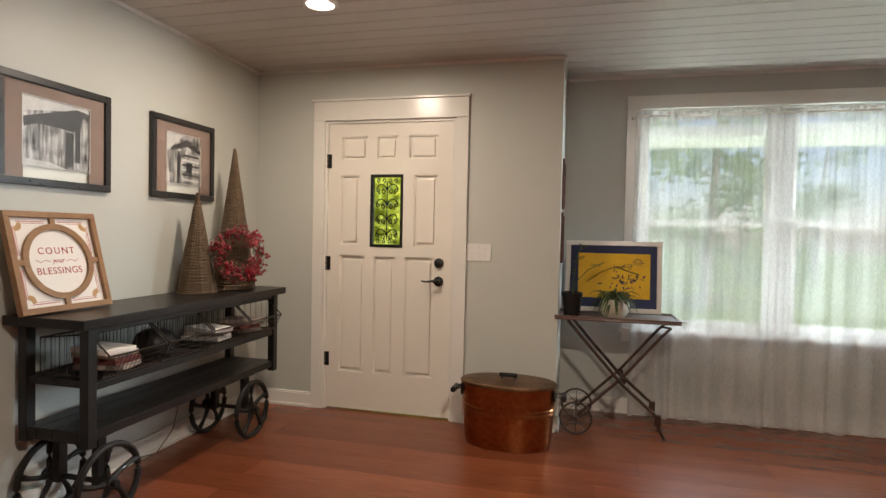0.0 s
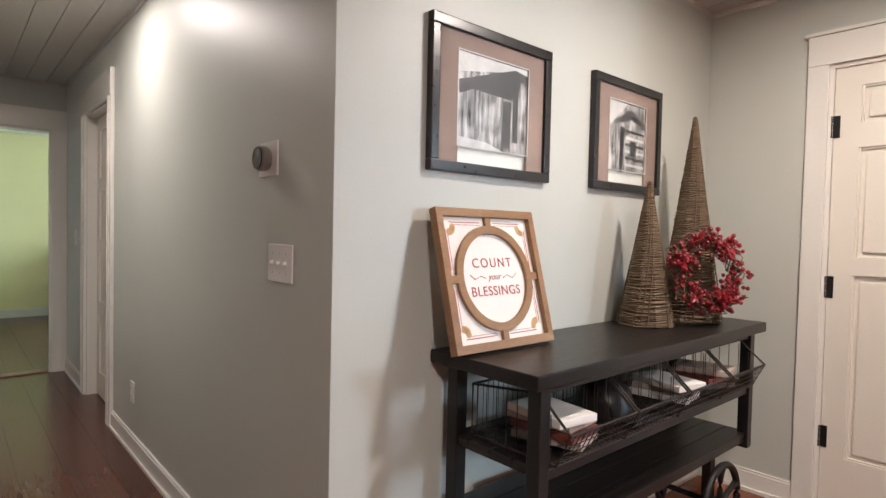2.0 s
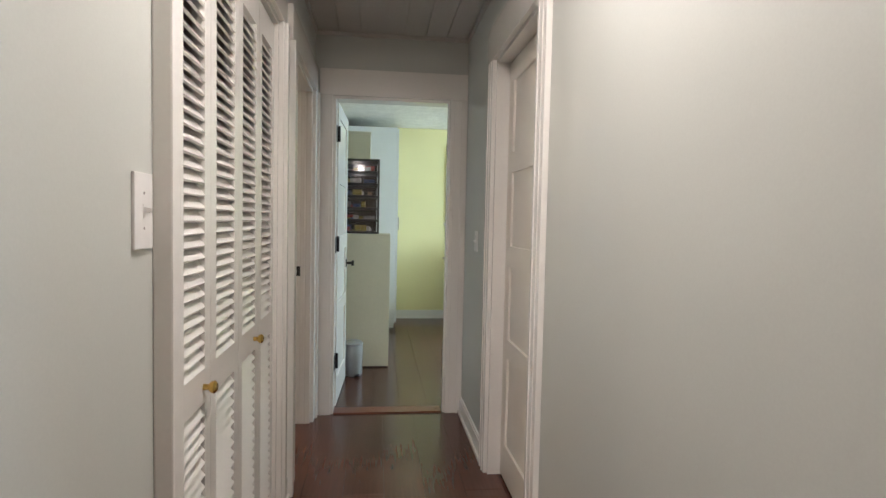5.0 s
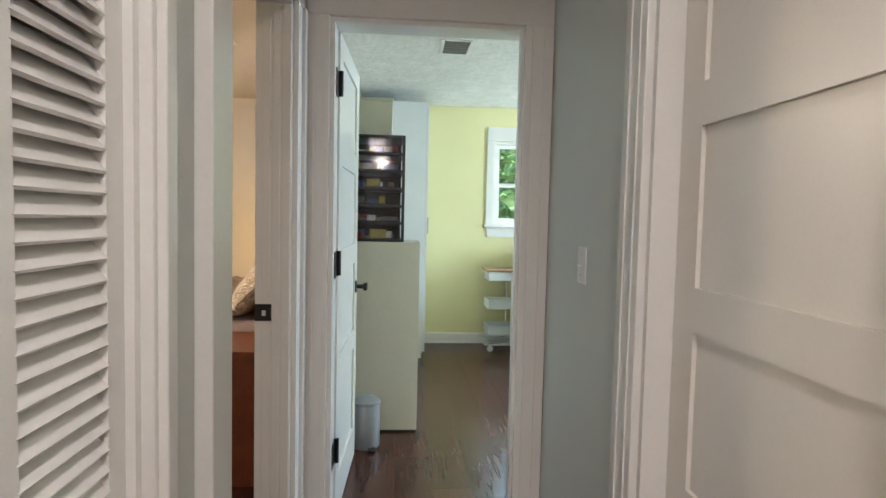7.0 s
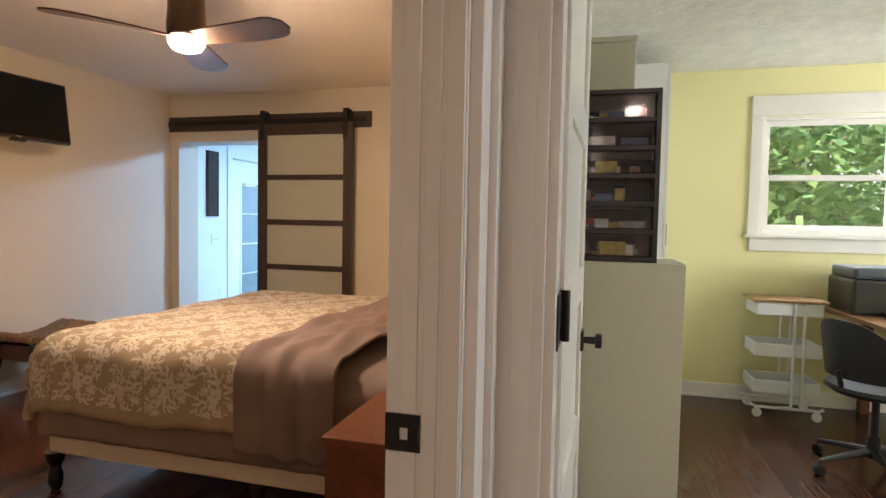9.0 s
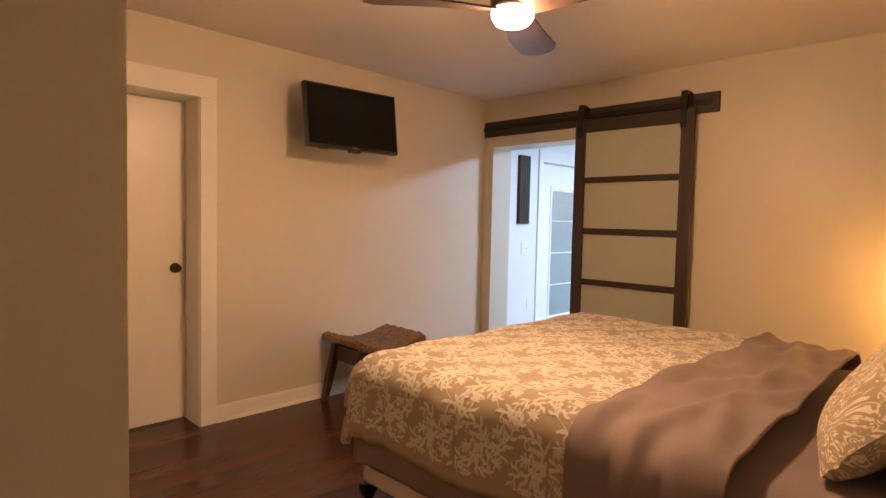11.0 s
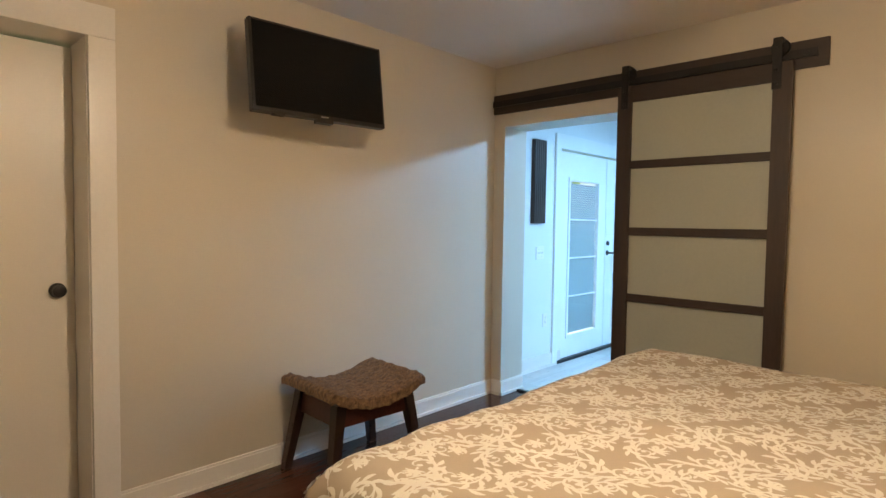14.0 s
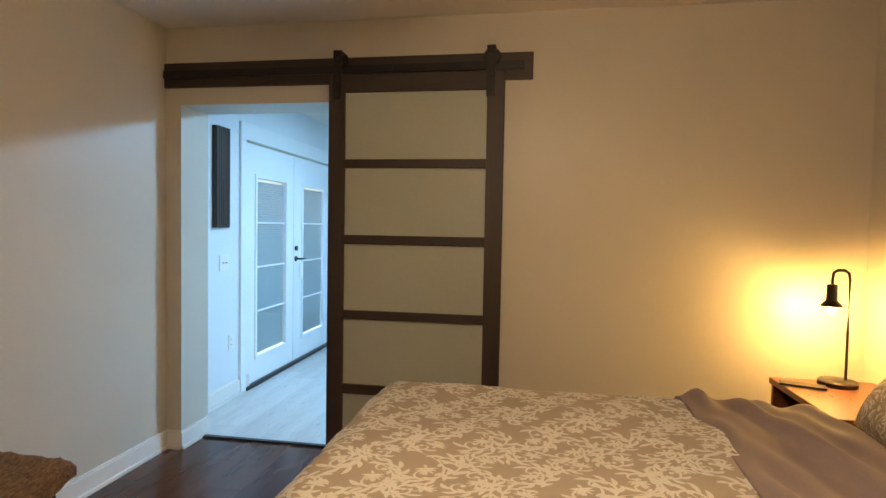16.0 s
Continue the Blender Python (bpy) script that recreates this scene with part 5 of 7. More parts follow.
def damask(name, base, motif):
    """A curling leaf pattern in two tones of woven cotton."""
    m = bpy.data.materials.new(name)
    m.use_nodes = True
    n, l = m.node_tree.nodes, m.node_tree.links
    b = n["Principled BSDF"]
    tc = n.new("ShaderNodeTexCoord")
    warp = n.new("ShaderNodeTexNoise")
    warp.inputs["Scale"].default_value, warp.inputs["Detail"].default_value = 5.5, 0.5
    l.new(tc.outputs["Object"], warp.inputs["Vector"])
    vm = n.new("ShaderNodeVectorMath")
    vm.operation = "MULTIPLY_ADD"
    vm.inputs[1].default_value = (0.34, 0.34, 0.34)
    l.new(warp.outputs["Color"], vm.inputs[0])
    l.new(tc.outputs["Object"], vm.inputs[2])
    vor, wave = n.new("ShaderNodeTexVoronoi"), n.new("ShaderNodeTexNoise")
    vor.feature = "DISTANCE_TO_EDGE"
    vor.inputs["Scale"].default_value = 11.0
    wave.inputs["Scale"].default_value, wave.inputs["Detail"].default_value = 19.0, 1.0
    wave.inputs["Distortion"].default_value = 1.6
    l.new(vm.outputs["Vector"], vor.inputs["Vector"])
    l.new(vm.outputs["Vector"], wave.inputs["Vector"])
    curl = n.new("ShaderNodeMath")
    curl.operation = "SINE"
    mul = n.new("ShaderNodeMath")
    mul.operation = "MULTIPLY"
    mul.inputs[1].default_value = 26.0
    l.new(wave.outputs["Fac"], mul.inputs[0])
    l.new(mul.outputs[0], curl.inputs[0])
    gt, lt = n.new("ShaderNodeMath"), n.new("ShaderNodeMath")
    gt.operation, lt.operation = "GREATER_THAN", "LESS_THAN"
    gt.inputs[1].default_value, lt.inputs[1].default_value = 0.30, 0.035
    l.new(curl.outputs[0], gt.inputs[0])
    l.new(vor.outputs["Distance"], lt.inputs[0])
    both = n.new("ShaderNodeMath")
    both.operation = "SUBTRACT"
    both.use_clamp = True
    l.new(gt.outputs[0], both.inputs[0])
    l.new(lt.outputs[0], both.inputs[1])
    mix = n.new("ShaderNodeMix")
    mix.data_type = "RGBA"
    mix.inputs["A"].default_value, mix.inputs["B"].default_value = (*base, 1), (*motif, 1)
    l.new(both.outputs[0], mix.inputs["Factor"])
    l.new(mix.outputs["Result"], b.inputs["Base Color"])
    b.inputs["Roughness"].default_value = 0.8
    fine, bp = n.new("ShaderNodeTexNoise"), n.new("ShaderNodeBump")
    fine.inputs["Scale"].default_value = 300
    l.new(tc.outputs["Object"], fine.inputs["Vector"])
    bp.inputs["Strength"].default_value, bp.inputs["Distance"].default_value = 0.2, 0.002
    l.new(fine.outputs["Fac"], bp.inputs["Height"])
    l.new(bp.outputs["Normal"], b.inputs["Normal"])
    return m


DAMASK = damask("duvet_damask", (0.36, 0.28, 0.185), (0.66, 0.60, 0.48))

DUVET = material("duvet_cotton", (0.36, 0.292, 0.210), 0.85, vary=0.04, scale=5, fine=240, bump=0.05)
MOTIF = material("duvet_print", (0.60, 0.56, 0.48), 0.85, vary=0.04, scale=6, fine=240, bump=0.05)

# barn door on its track board
TB = thing("door_track", (BW, -2.14, 2.162), "dark brown wooden board with a sliding door track", "door track")
bm = bmesh.new()
box(bm, 0.0, 0.022, TVW + 0.002 + 2.14, -1.096 + 2.14, -0.068, 0.070, 0.003)
part("board", bm, BARN_H, TB)
bm = bmesh.new()
box(bm, 0.034, 0.042, TVW + 0.01 + 2.14, -1.14 + 2.14, -0.020, 0.022, 0.001)
for y in (-0.95, -0.35, 0.3, 0.95):
    lathe(bm, [(0.010, 0.022), (0.010, 0.044), (0.014, 0.044), (0.014, 0.050)], 12, m=pose(0, y, 0, 0, 90))
part("track", bm, BLACK, TB, "black flat steel track")

DX = BW + 0.052
DY0, DY1, DZ1 = -2.165, -1.235, 2.125
bd = tagged(thing("barn_door", (DX, (DY0 + DY1) / 2, 0), "dark brown sliding barn door with frosted panes", "door"), "", "", "")
hw2 = (DY1 - DY0) / 2
for s in (-1, 1):
    bm = bmesh.new()
    box(bm, 0, 0.04, s * hw2, s * (hw2 - 0.088), 0.015, DZ1, 0.003)
    part("stile", bm, BARN, bd)
rails = [(DZ1 - 0.095, DZ1), (1.632, 1.678), (1.229, 1.277), (0.827, 0.873), (0.42, 0.472), (0.015, 0.13)]
for c, d in rails:
    bm = bmesh.new()
    box(bm, 0.003, 0.037, -hw2 + 0.088, hw2 - 0.088, c, d, 0.003)
    part("rail", bm, BARN_H, bd)
for (c, _), (_, d) in zip(rails, rails[1:]):
    bm = bmesh.new()
    box(bm, 0.014, 0.020, -hw2 + 0.086, hw2 - 0.086, d - 0.002, c + 0.002)
    part("pane", bm, FROST, bd, "frosted white pane")
for y in (DY0 + 0.047, DY1 - 0.07):
    bm = bmesh.new()
    yy = y - (DY0 + DY1) / 2
    box(bm, 0.041, 0.047, yy - 0.022, yy + 0.022, 1.99, 2.235, 0.002)
    lathe(bm, [(0.040, -0.012), (0.045, -0.006), (0.045, 0.006), (0.040, 0.012)], 24, m=pose(-0.014, yy, 2.208, 0, 90))
    tube(bm, [(-0.03, yy, 2.208), (0.054, yy, 2.208)], 0.008, 10)
    for z in (2.02, 2.09):
        lathe(bm, [(0.009, 0), (0.009, 0.006), (0.006, 0.009)], 12, m=pose(0.047, yy, z, 0, 90))
    box(bm, -0.03, 0.047, yy - 0.022, yy + 0.022, 2.232, 2.25, 0.003)
    part("hanger", bm, BLACK, bd, "black strap hanger")

# television on its bracket
tv = thing("television", (0, 0, 0), "black flat television tilted on a wall bracket", "television")
tv.matrix_world = pose(-8.205, -2.862, 1.985, 0, 0, 175) @ pose(0, 0, 0, -7.5)
bm = bmesh.new()
box(bm, -0.355, 0.355, 0, 0.045, -0.212, 0.212, 0.006)
box(bm, -0.25, 0.25, 0.045, 0.075, -0.16, 0.12, 0.01)
part("case", bm, BLACK, tv)
bm = bmesh.new()
box(bm, -0.342, 0.342, -0.002, 0.001, -0.192, 0.200)
part("screen", bm, TVB, tv, "dark glossy screen")
bm = bmesh.new()
box(bm, -0.045, 0.045, -0.004, 0.03, -0.230, -0.211, 0.003)
part("sensor_bar", bm, BLACK, tv)
bm = bmesh.new()
box(bm, -0.26, -0.2, 0.005, 0.03, -0.220, -0.211, 0.002)
part("port_cover", bm, BLACK, tv)
bm = bmesh.new()
box(bm, -0.02, 0.02, -0.0024, -0.002, -0.204, -0.198)
part("maker_mark", bm, STEEL, tv, "small pale mark")
bk = thing("wall_bracket", (-8.22, TVW, 1.99), "black metal television wall bracket", "bracket")
bm = bmesh.new()
box(bm, -0.10, 0.10, 0, 0.012, -0.11, 0.11, 0.002)
part("plate", bm, BLACK, bk)
bm = bmesh.new()
box(bm, -0.03, 0.03, 0.012, 0.235, -0.02, 0.02, 0.002)
part("arm", bm, BLACK, bk)

# ceiling fan with lamp
fan = thing("ceiling_fan", (-7.63, -1.07, 2.44), "three-bladed dark ceiling fan with a lit globe", "ceiling fan")
FANM = material("fan_bronze", (0.10, 0.068, 0.045), 0.4, 0.5, vary=0.15)
bm = bmesh.new()
lathe(bm, [(0.075, 0), (0.078, -0.03), (0.082, -0.20), (0.088, -0.26), (0.085, -0.315), (0.075, -0.325)], 36)
part("motor_housing", bm, FANM, fan, smooth=True)
bm = bmesh.new()
lathe(bm, [(0.082, -0.325), (0.080, -0.350), (0.065, -0.373), (0.035, -0.384), (0.004, -0.387)], 36)
g = part("globe", bm, glow("fan_globe", (1.0, 0.86, 0.66), 9.0), fan, "lit white globe", True)
g.visible_shadow = False
BLADE = material("fan_blade_wood", (0.075, 0.045, 0.032), 0.35, vary=0.25, scale=4, fine=40, bump=0.03, stretch=(0.5, 3, 3))
bm = bmesh.new()
rows = []
for k in range(15):
    q = k / 14
    r = 0.06 + q * 0.51
    w = 0.050 + 0.030 * math.sin(min(1, q * 1.25) * 1.6) - (0.05 * max(0, (q - 0.86) / 0.14) ** 2)
    sweep = 0.03 * math.sin(q * 2.6)
    zt = -0.322
    tw = 0.26 - 0.10 * q
    rows.append([bm.verts.new((r, sweep + s * w, zt - s * w * tw + d)) for s, d in ((-1, 0.004), (1, 0.004), (1, -0.004), (-1, -0.004))])
for a, b in zip(rows, rows[1:]):
    for i in range(4):
        bm.faces.new((a[i], a[(i + 1) % 4], b[(i + 1) % 4], b[i]))
bm.faces.new(rows[0])
bm.faces.new(rows[-1][::-1])
blade = mesh("blade", bm, BLADE, True)
for a in (81, -39, 201):
    ob = new("blade", blade)
    ob.parent = fan
    ob.matrix_local = pose(0, 0, 0, 0, 0, a)


def vent(name, x, y, w, d, z, label, turn=0):
    ob = thing(name, (x, y, z), label, "vent", "", turn)
    bm = bmesh.new()
    for e in ((-w, w, -d, -d + 0.022), (-w, w, d - 0.022, d), (-w, -w + 0.022, -d + 0.022, d - 0.022), (w - 0.022, w, -d + 0.022, d - 0.022)):
        box(bm, e[0], e[1], e[2], e[3], -0.008, 0, 0.002)
    part("frame", bm, PLATE, ob)
    bm = bmesh.new()
    box(bm, -w + 0.02, w - 0.02, -d + 0.02, d - 0.02, -0.001, 0)
    part("backing", bm, BLACK, ob)
    n = 7
    for k in range(n):
        bm = bmesh.new()
        q = -w + 0.022 + (k + 0.5) * (2 * w - 0.044) / n
        box(bm, -0.010, 0.010, -d + 0.022, d - 0.022, -0.001, 0.001, 0, pose(q, 0, -0.006, 0, 45))
        part("slat", bm, PLATE, ob)
    return ob


vent("ceiling_vent", -7.98, -0.22, 0.16, 0.10, 2.44, "pale metal ceiling vent")
vent("ceiling_vent", -7.98, 1.355, 0.16, 0.105, 2.44, "white metal ceiling vent in the office")

# bed: base, mattress, bedding
BX0, BX1, BY0, BY1 = -9.10, -7.32, -1.64, 0.44
bed = thing("bed", ((BX0 + BX1) / 2, (BY0 + BY1) / 2, 0), "wide bed with a cream base and carved dark feet", "bed")
bx, by = (BX1 - BX0) / 2, (BY1 - BY0) / 2
for nm, e, mt in (("side_rail", (bx - 0.07, bx - 0.03, -by + 0.045, by), CREAM), ("side_rail", (-bx + 0.03, -bx + 0.07, -by + 0.045, by), CREAM), ("foot_rail", (-bx + 0.07, bx - 0.07, -by + 0.045, -by + 0.085), CREAM)):
    bm = bmesh.new()
    box(bm, e[0], e[1], e[2], e[3], 0.185, 0.345, 0.012)
    part(nm, bm, mt, bed, "cream upholstered rail")
bm = bmesh.new()
box(bm, -bx + 0.07, bx - 0.07, -by + 0.085, by, 0.26, 0.34)
part("slat_base", bm, CREAM, bed)
for x in (-bx + 0.05, bx - 0.05):
    for y in (-by + 0.06, 0.1, by - 0.08):
        bm = bmesh.new()
        lathe(bm, [(0.018, 0), (0.026, 0.02), (0.034, 0.05), (0.030, 0.09), (0.022, 0.115), (0.040, 0.15), (0.044, 0.186)], 16, (x, y, 0))
        part("foot", bm, BLACK, bed, "dark turned foot", True)
bm = bmesh.new()
box(bm, -bx + 0.06, bx - 0.06, -by + 0.08, by, 0.335, 0.645, 0.05)

part("mattress", bm, SHEETB, bed, "brown sheeted mattress", True)


def draped(name, x0, x1, y0, y1, top, skirt_x, skirt_y, mat, label, cat, seed, thick=0.0, hem=0.42, puff=0.02, nx=90, ny=70, creases=0.0, fold=0.022, roll_edge=0.0):
    """A cover over the bed: flat above, rolling over its edges and hanging in soft folds."""
    rng = random.Random(seed)
    ph = [rng.random() * 6.28 for _ in range(8)]
    bm = bmesh.new()
    grid = []
    R = 0.12
    hxw = (x1 - x0) / 2

    def roll(o):
        if o <= 0:
            return 0.0, 0.0
        a = min(o / R, math.pi / 2)
        return R * math.sin(a) - o, R * (1 - math.cos(a)) + max(0, o - R * math.pi / 2)

    def surface(s, t):
        dx, zx = roll(max(0.0, abs(s) - hxw + R))
        dy, zy = roll(max(0.0, y0 + R - t) if skirt_y else 0.0)
        x = (x0 + x1) / 2 + math.copysign(abs(s) + dx, s)
        y = t - dy
        z = top - max(zx, zy) - 0.35 * min(zx, zy)
        f = fold * min(1, max(zx, zy) / 0.15)
        if zx > zy:
            x += math.copysign(f * (math.sin(t * 17 + ph[0]) + 0.6 * math.sin(t * 31 + ph[1])), s)
        else:
            y -= f * (math.sin(x * 17 + ph[2]) + 0.6 * math.sin(x * 29 + ph[3]))
        z += puff * (0.5 * math.sin(x * 5 + ph[4]) * math.sin(t * 4.5 + ph[5]) + 0.3 * math.sin(x * 11 + t * 9 + ph[6]) + 0.12 * math.sin(x * 27 - t * 21 + ph[7]))
        z += creases * (math.sin(x * 6 + t * 38 + 2.2 * math.sin(x * 7 + ph[1])) + 0.5 * math.sin(x * 15 - t * 60 + ph[2]))
        z += roll_edge * math.exp(-((t - y0 - 0.05 - 0.012 * math.sin(x * 9)) / 0.035) ** 2)
        z += 0.8 * roll_edge * math.exp(-((t - y0 - 0.24 - 0.05 * math.sin(x * 3 + 1)) / 0.030) ** 2)
        return Vector((x, y, max(z, hem)))

    for j in range(ny + 1):
        t = y0 - skirt_y + j / ny * (y1 - y0 + skirt_y)
        grid.append([bm.verts.new(surface((i / nx - 0.5) * 2 * (hxw + skirt_x), t)) for i in range(nx + 1)])
    for a, b in zip(grid, grid[1:]):
        for i in range(nx):
            bm.faces.new((a[i], a[i + 1], b[i + 1], b[i]))
    ob = single(name, bm, mat, label, cat, True)
    if sum(p.normal.z * p.area for p in ob.data.polygons) < 0:
        ob.data.flip_normals()
    sm = ob.modifiers.new("thickness", "SOLIDIFY")
    sm.thickness, sm.offset = 0.012, -1
    return ob, surface


duvet, duvet_at = draped("duvet", BX0 - 0.015, BX1 + 0.015, BY0 - 0.01, -0.52, 0.751, 0.30, 0.30, DUVET, "beige duvet with a pale curling leaf pattern", "duvet", 3, hem=0.36, puff=0.016, fold=0.014)
draped("folded_blanket", BX0 - 0.035, BX1 + 0.040, -0.56, -0.13, 0.756, 0.36, 0.0, SHEETB, "brown sheet folded back across the bed", "blanket", 8, hem=0.335, puff=0.018, nx=130, ny=100, creases=0.0075, fold=0.018, roll_edge=0.020)


def leaf_scrolls(bm, at, s0, s1, t0, t1):
    """Printed curling vines and leaves, laid out in the cloth's own measure."""
    rng = random.Random(6)

    def put(p):
        s, t = p
        if not (s0 < s < s1 and t0 < t < t1):
            return None
        a = at(s, t)
        n = (at(s + 0.01, t) - a).cross(at(s, t + 0.01) - a)
        return bm.verts.new(a + n.normalized() * 0.0022)

    def ribbon(pts, w):
        rows = []
        for i, p in enumerate(pts):
            d = Vector(pts[min(i + 1, len(pts) - 1)]) - Vector(pts[max(i - 1, 0)])
            k = Vector((-d.y, d.x)).normalized() * (w * (0.25 + math.sin(math.pi * i / (len(pts) - 1))))
            rows.append((put(Vector(p) - k), put(Vector(p) + k)))
        for a, b in zip(rows, rows[1:]):
            if None not in a + b:
                bm.faces.new((a[0], a[1], b[1], b[0]))

    def leaf(p, a, l, w, bend=0.5):
        """A teardrop that bends towards its tip."""
        pts, q, b = [Vector(p)], Vector(p), a
        for k in range(5):
            q = q + Vector((math.cos(b), math.sin(b))) * (l / 5)
            b += bend / 5
            pts.append(q)
        ribbon(pts, w)

    def vine(p, a, r, side):
        """A stem that winds up into a spiral, with leaves along its outer side."""
        pts, q, b = [Vector(p)], Vector(p), a
        for k in range(18):
            q = q + Vector((math.cos(b), math.sin(b))) * r * (0.50 - 0.021 * k)
            b += side * (0.16 + 0.024 * k)
            pts.append(q)
            if k in (1, 3, 5, 7, 9, 11):
                leaf(q, b - side * rng.uniform(0.7, 1.1), r * rng.uniform(0.85, 1.25), r * 0.13, side * 0.9)
            if k in (2, 5, 8):
                leaf(q, b + side * 0.9, r * rng.uniform(0.45, 0.65), r * 0.11, -side * 0.8)
        ribbon(pts, r * 0.085)
        leaf(pts[-1], b, r * 0.35, r * 0.16, side * 1.5)

    def palmette(p, a, r):
        for k in range(7):
            d = (k - 3) * 0.42
            leaf(p, a + d, r * (1.25 - 0.12 * abs(k - 3)), r * 0.105, d * 0.5)
        leaf(p, a + math.pi, r * 0.6, r * 0.11, 0.6)

    cw, chh = 0.132, 0.118
    j, t = 0, t0
    while t < t1 + 0.1:
        s, i = s0 + (cw / 2 if j % 2 else 0), 0
        while s < s1 + 0.1:
            side = 1 if (i + j) % 2 else -1
            c = Vector((s + rng.uniform(-0.01, 0.01), t + rng.uniform(-0.01, 0.01)))
            a = 1.45 + side * 0.55 + rng.uniform(-0.25, 0.25)
            vine(c, a, 0.041, side)
            vine(c, a + math.pi, 0.034, side)
            palmette(c + Vector((cw * 0.5, 0.012)), a + side * 0.8, 0.030)
            s += cw
            i += 1
        t += chh
        j += 1


bm = bmesh.new()
leaf_scrolls(bm, duvet_at, -(BX1 - BX0) / 2 - 0.26, (BX1 - BX0) / 2 + 0.26, BY0 - 0.26, -0.525)
pr = new("leaf_print", mesh("leaf_print", bm, MOTIF))
pr.parent = duvet
tagged(pr, "pale curling leaf print", "", "", "stuff")
draped("bed_sheet", BX0 + 0.012, BX1 - 0.012, BY0 + 0.016, BY1 - 0.02, 0.672, 0.35, 0.35, SHEETB, "brown sheet hanging below the duvet", "sheet", 14, hem=0.275, puff=0.006, nx=110, ny=110, creases=0.001, fold=0.006)


def pillow(name, at, w, h, t, tilt, rz, mat, label):
    bm = bmesh.new()
    n = 22
    sides = []
    for s in (1, -1):
        g = []
        for j in range(n + 1):
            row = []
            for i in range(n + 1):
                u, v = i / n * 2 - 1, j / n * 2 - 1
                q = max(0, (1 - abs(u) ** 2.6)) ** 0.5 * max(0, (1 - abs(v) ** 2.6)) ** 0.5
                pinch = 1 - 0.06 * (u * u + v * v - u * u * v * v)
                row.append(bm.verts.new((u * w / 2 * pinch, s * (t / 2 * q + 0.004) + 0.006 * math.sin(u * 7 + v * 4), v * h / 2 * pinch + h / 2)))
            g.append(row)
        sides.append(g)
        for a, b in zip(g, g[1:]):
            for i in range(n):
                bm.faces.new((a[i], a[i + 1], b[i + 1], b[i]))
    bmesh.ops.remove_doubles(bm, verts=bm.verts, dist=0.009)
    ob = single(name, bm, mat, label, "pillow", True, group="pillows on the bed")
    ob.matrix_world = pose(*at, 0, 0, rz) @ pose(0, 0, 0, tilt)
    return ob


for k, x in enumerate((-7.82, -8.70)):
    pillow("pillow", (x, 0.24, 0.685), 0.72, 0.46, 0.17, -24, 3 if k else -4, SHEETB, "brown pillow leaning at the head of the bed")
    pillow("pillow", (x - 0.03, -0.03, 0.68), 0.74, 0.46, 0.18, -40, -5 if k else 6, DAMASK, "beige leaf-patterned pillow leaning on the bed")

hb = thing("headboard", ((BX0 + BX1) / 2, BN - 0.026, 0), "dark wooden headboard against the bedroom wall", "headboard")
bm = bmesh.new()
box(bm, -0.84, 0.84, -0.02, 0.02, 0.3, 0.92, 0.012)
part("panel", bm, DARKWOOD, hb)
for x in (-0.8, 0.8):
    bm = bmesh.new()
    box(bm, x - 0.03, x + 0.03, -0.022, 0.022, 0, 0.3, 0.004)
    part("leg", bm, DARKWOOD, hb)


def nightstand(at, w, d, h, mat, label, opened):
    """Faces -y; opened leaves the front as an open cubby."""
    ob = thing("nightstand", at, label, "nightstand", "")
    bm = bmesh.new()
    box(bm, -w / 2, w / 2, -d, 0, h - 0.028, h, 0.004)
    part("top", bm, mat, ob)
    for s in (-1, 1):
        bm = bmesh.new()
        box(bm, s * (w / 2 - 0.006), s * (w / 2 - 0.026), -d + 0.01, -0.005, 0, h - 0.028, 0.002)
        part("side_panel", bm, mat, ob)
    bm = bmesh.new()
    box(bm, -w / 2 + 0.026, w / 2 - 0.026, -0.02, -0.006, 0.02, h - 0.028)
    part("back_panel", bm, mat, ob)
    for z in ((h * 0.45, 0.06) if opened else (0.06,)):
        bm = bmesh.new()
        box(bm, -w / 2 + 0.026, w / 2 - 0.026, -d + 0.015, -0.02, z, z + 0.02, 0.002)
        part("shelf", bm, mat, ob)
    if not opened:
        for k in range(2):
            z0 = 0.085 + k * (h - 0.12) / 2
            bm = bmesh.new()
            box(bm, -w / 2 + 0.03, w / 2 - 0.03, -d + 0.004, -d + 0.024, z0, z0 + (h - 0.13) / 2, 0.003)
            dr = part("drawer", bm, mat, ob)
            bm = bmesh.new()
            lathe(bm, [(0.006, 0), (0.006, 0.012), (0.014, 0.018), (0.012, 0.026)], 14, m=pose(0, -d + 0.004, z0 + 0.12, 90))
            part("knob", bm, BLACK, dr)
    return ob


nightstand((-7.065, BN - 0.02, 0), 0.48, 0.42, 0.648, CHERRY, "red-brown cherry nightstand beside the bed", False)
nightstand((-9.54, BN - 0.02, 0), 0.60, 0.44, 0.65, CHERRY, "red-brown open nightstand holding a lamp", True)

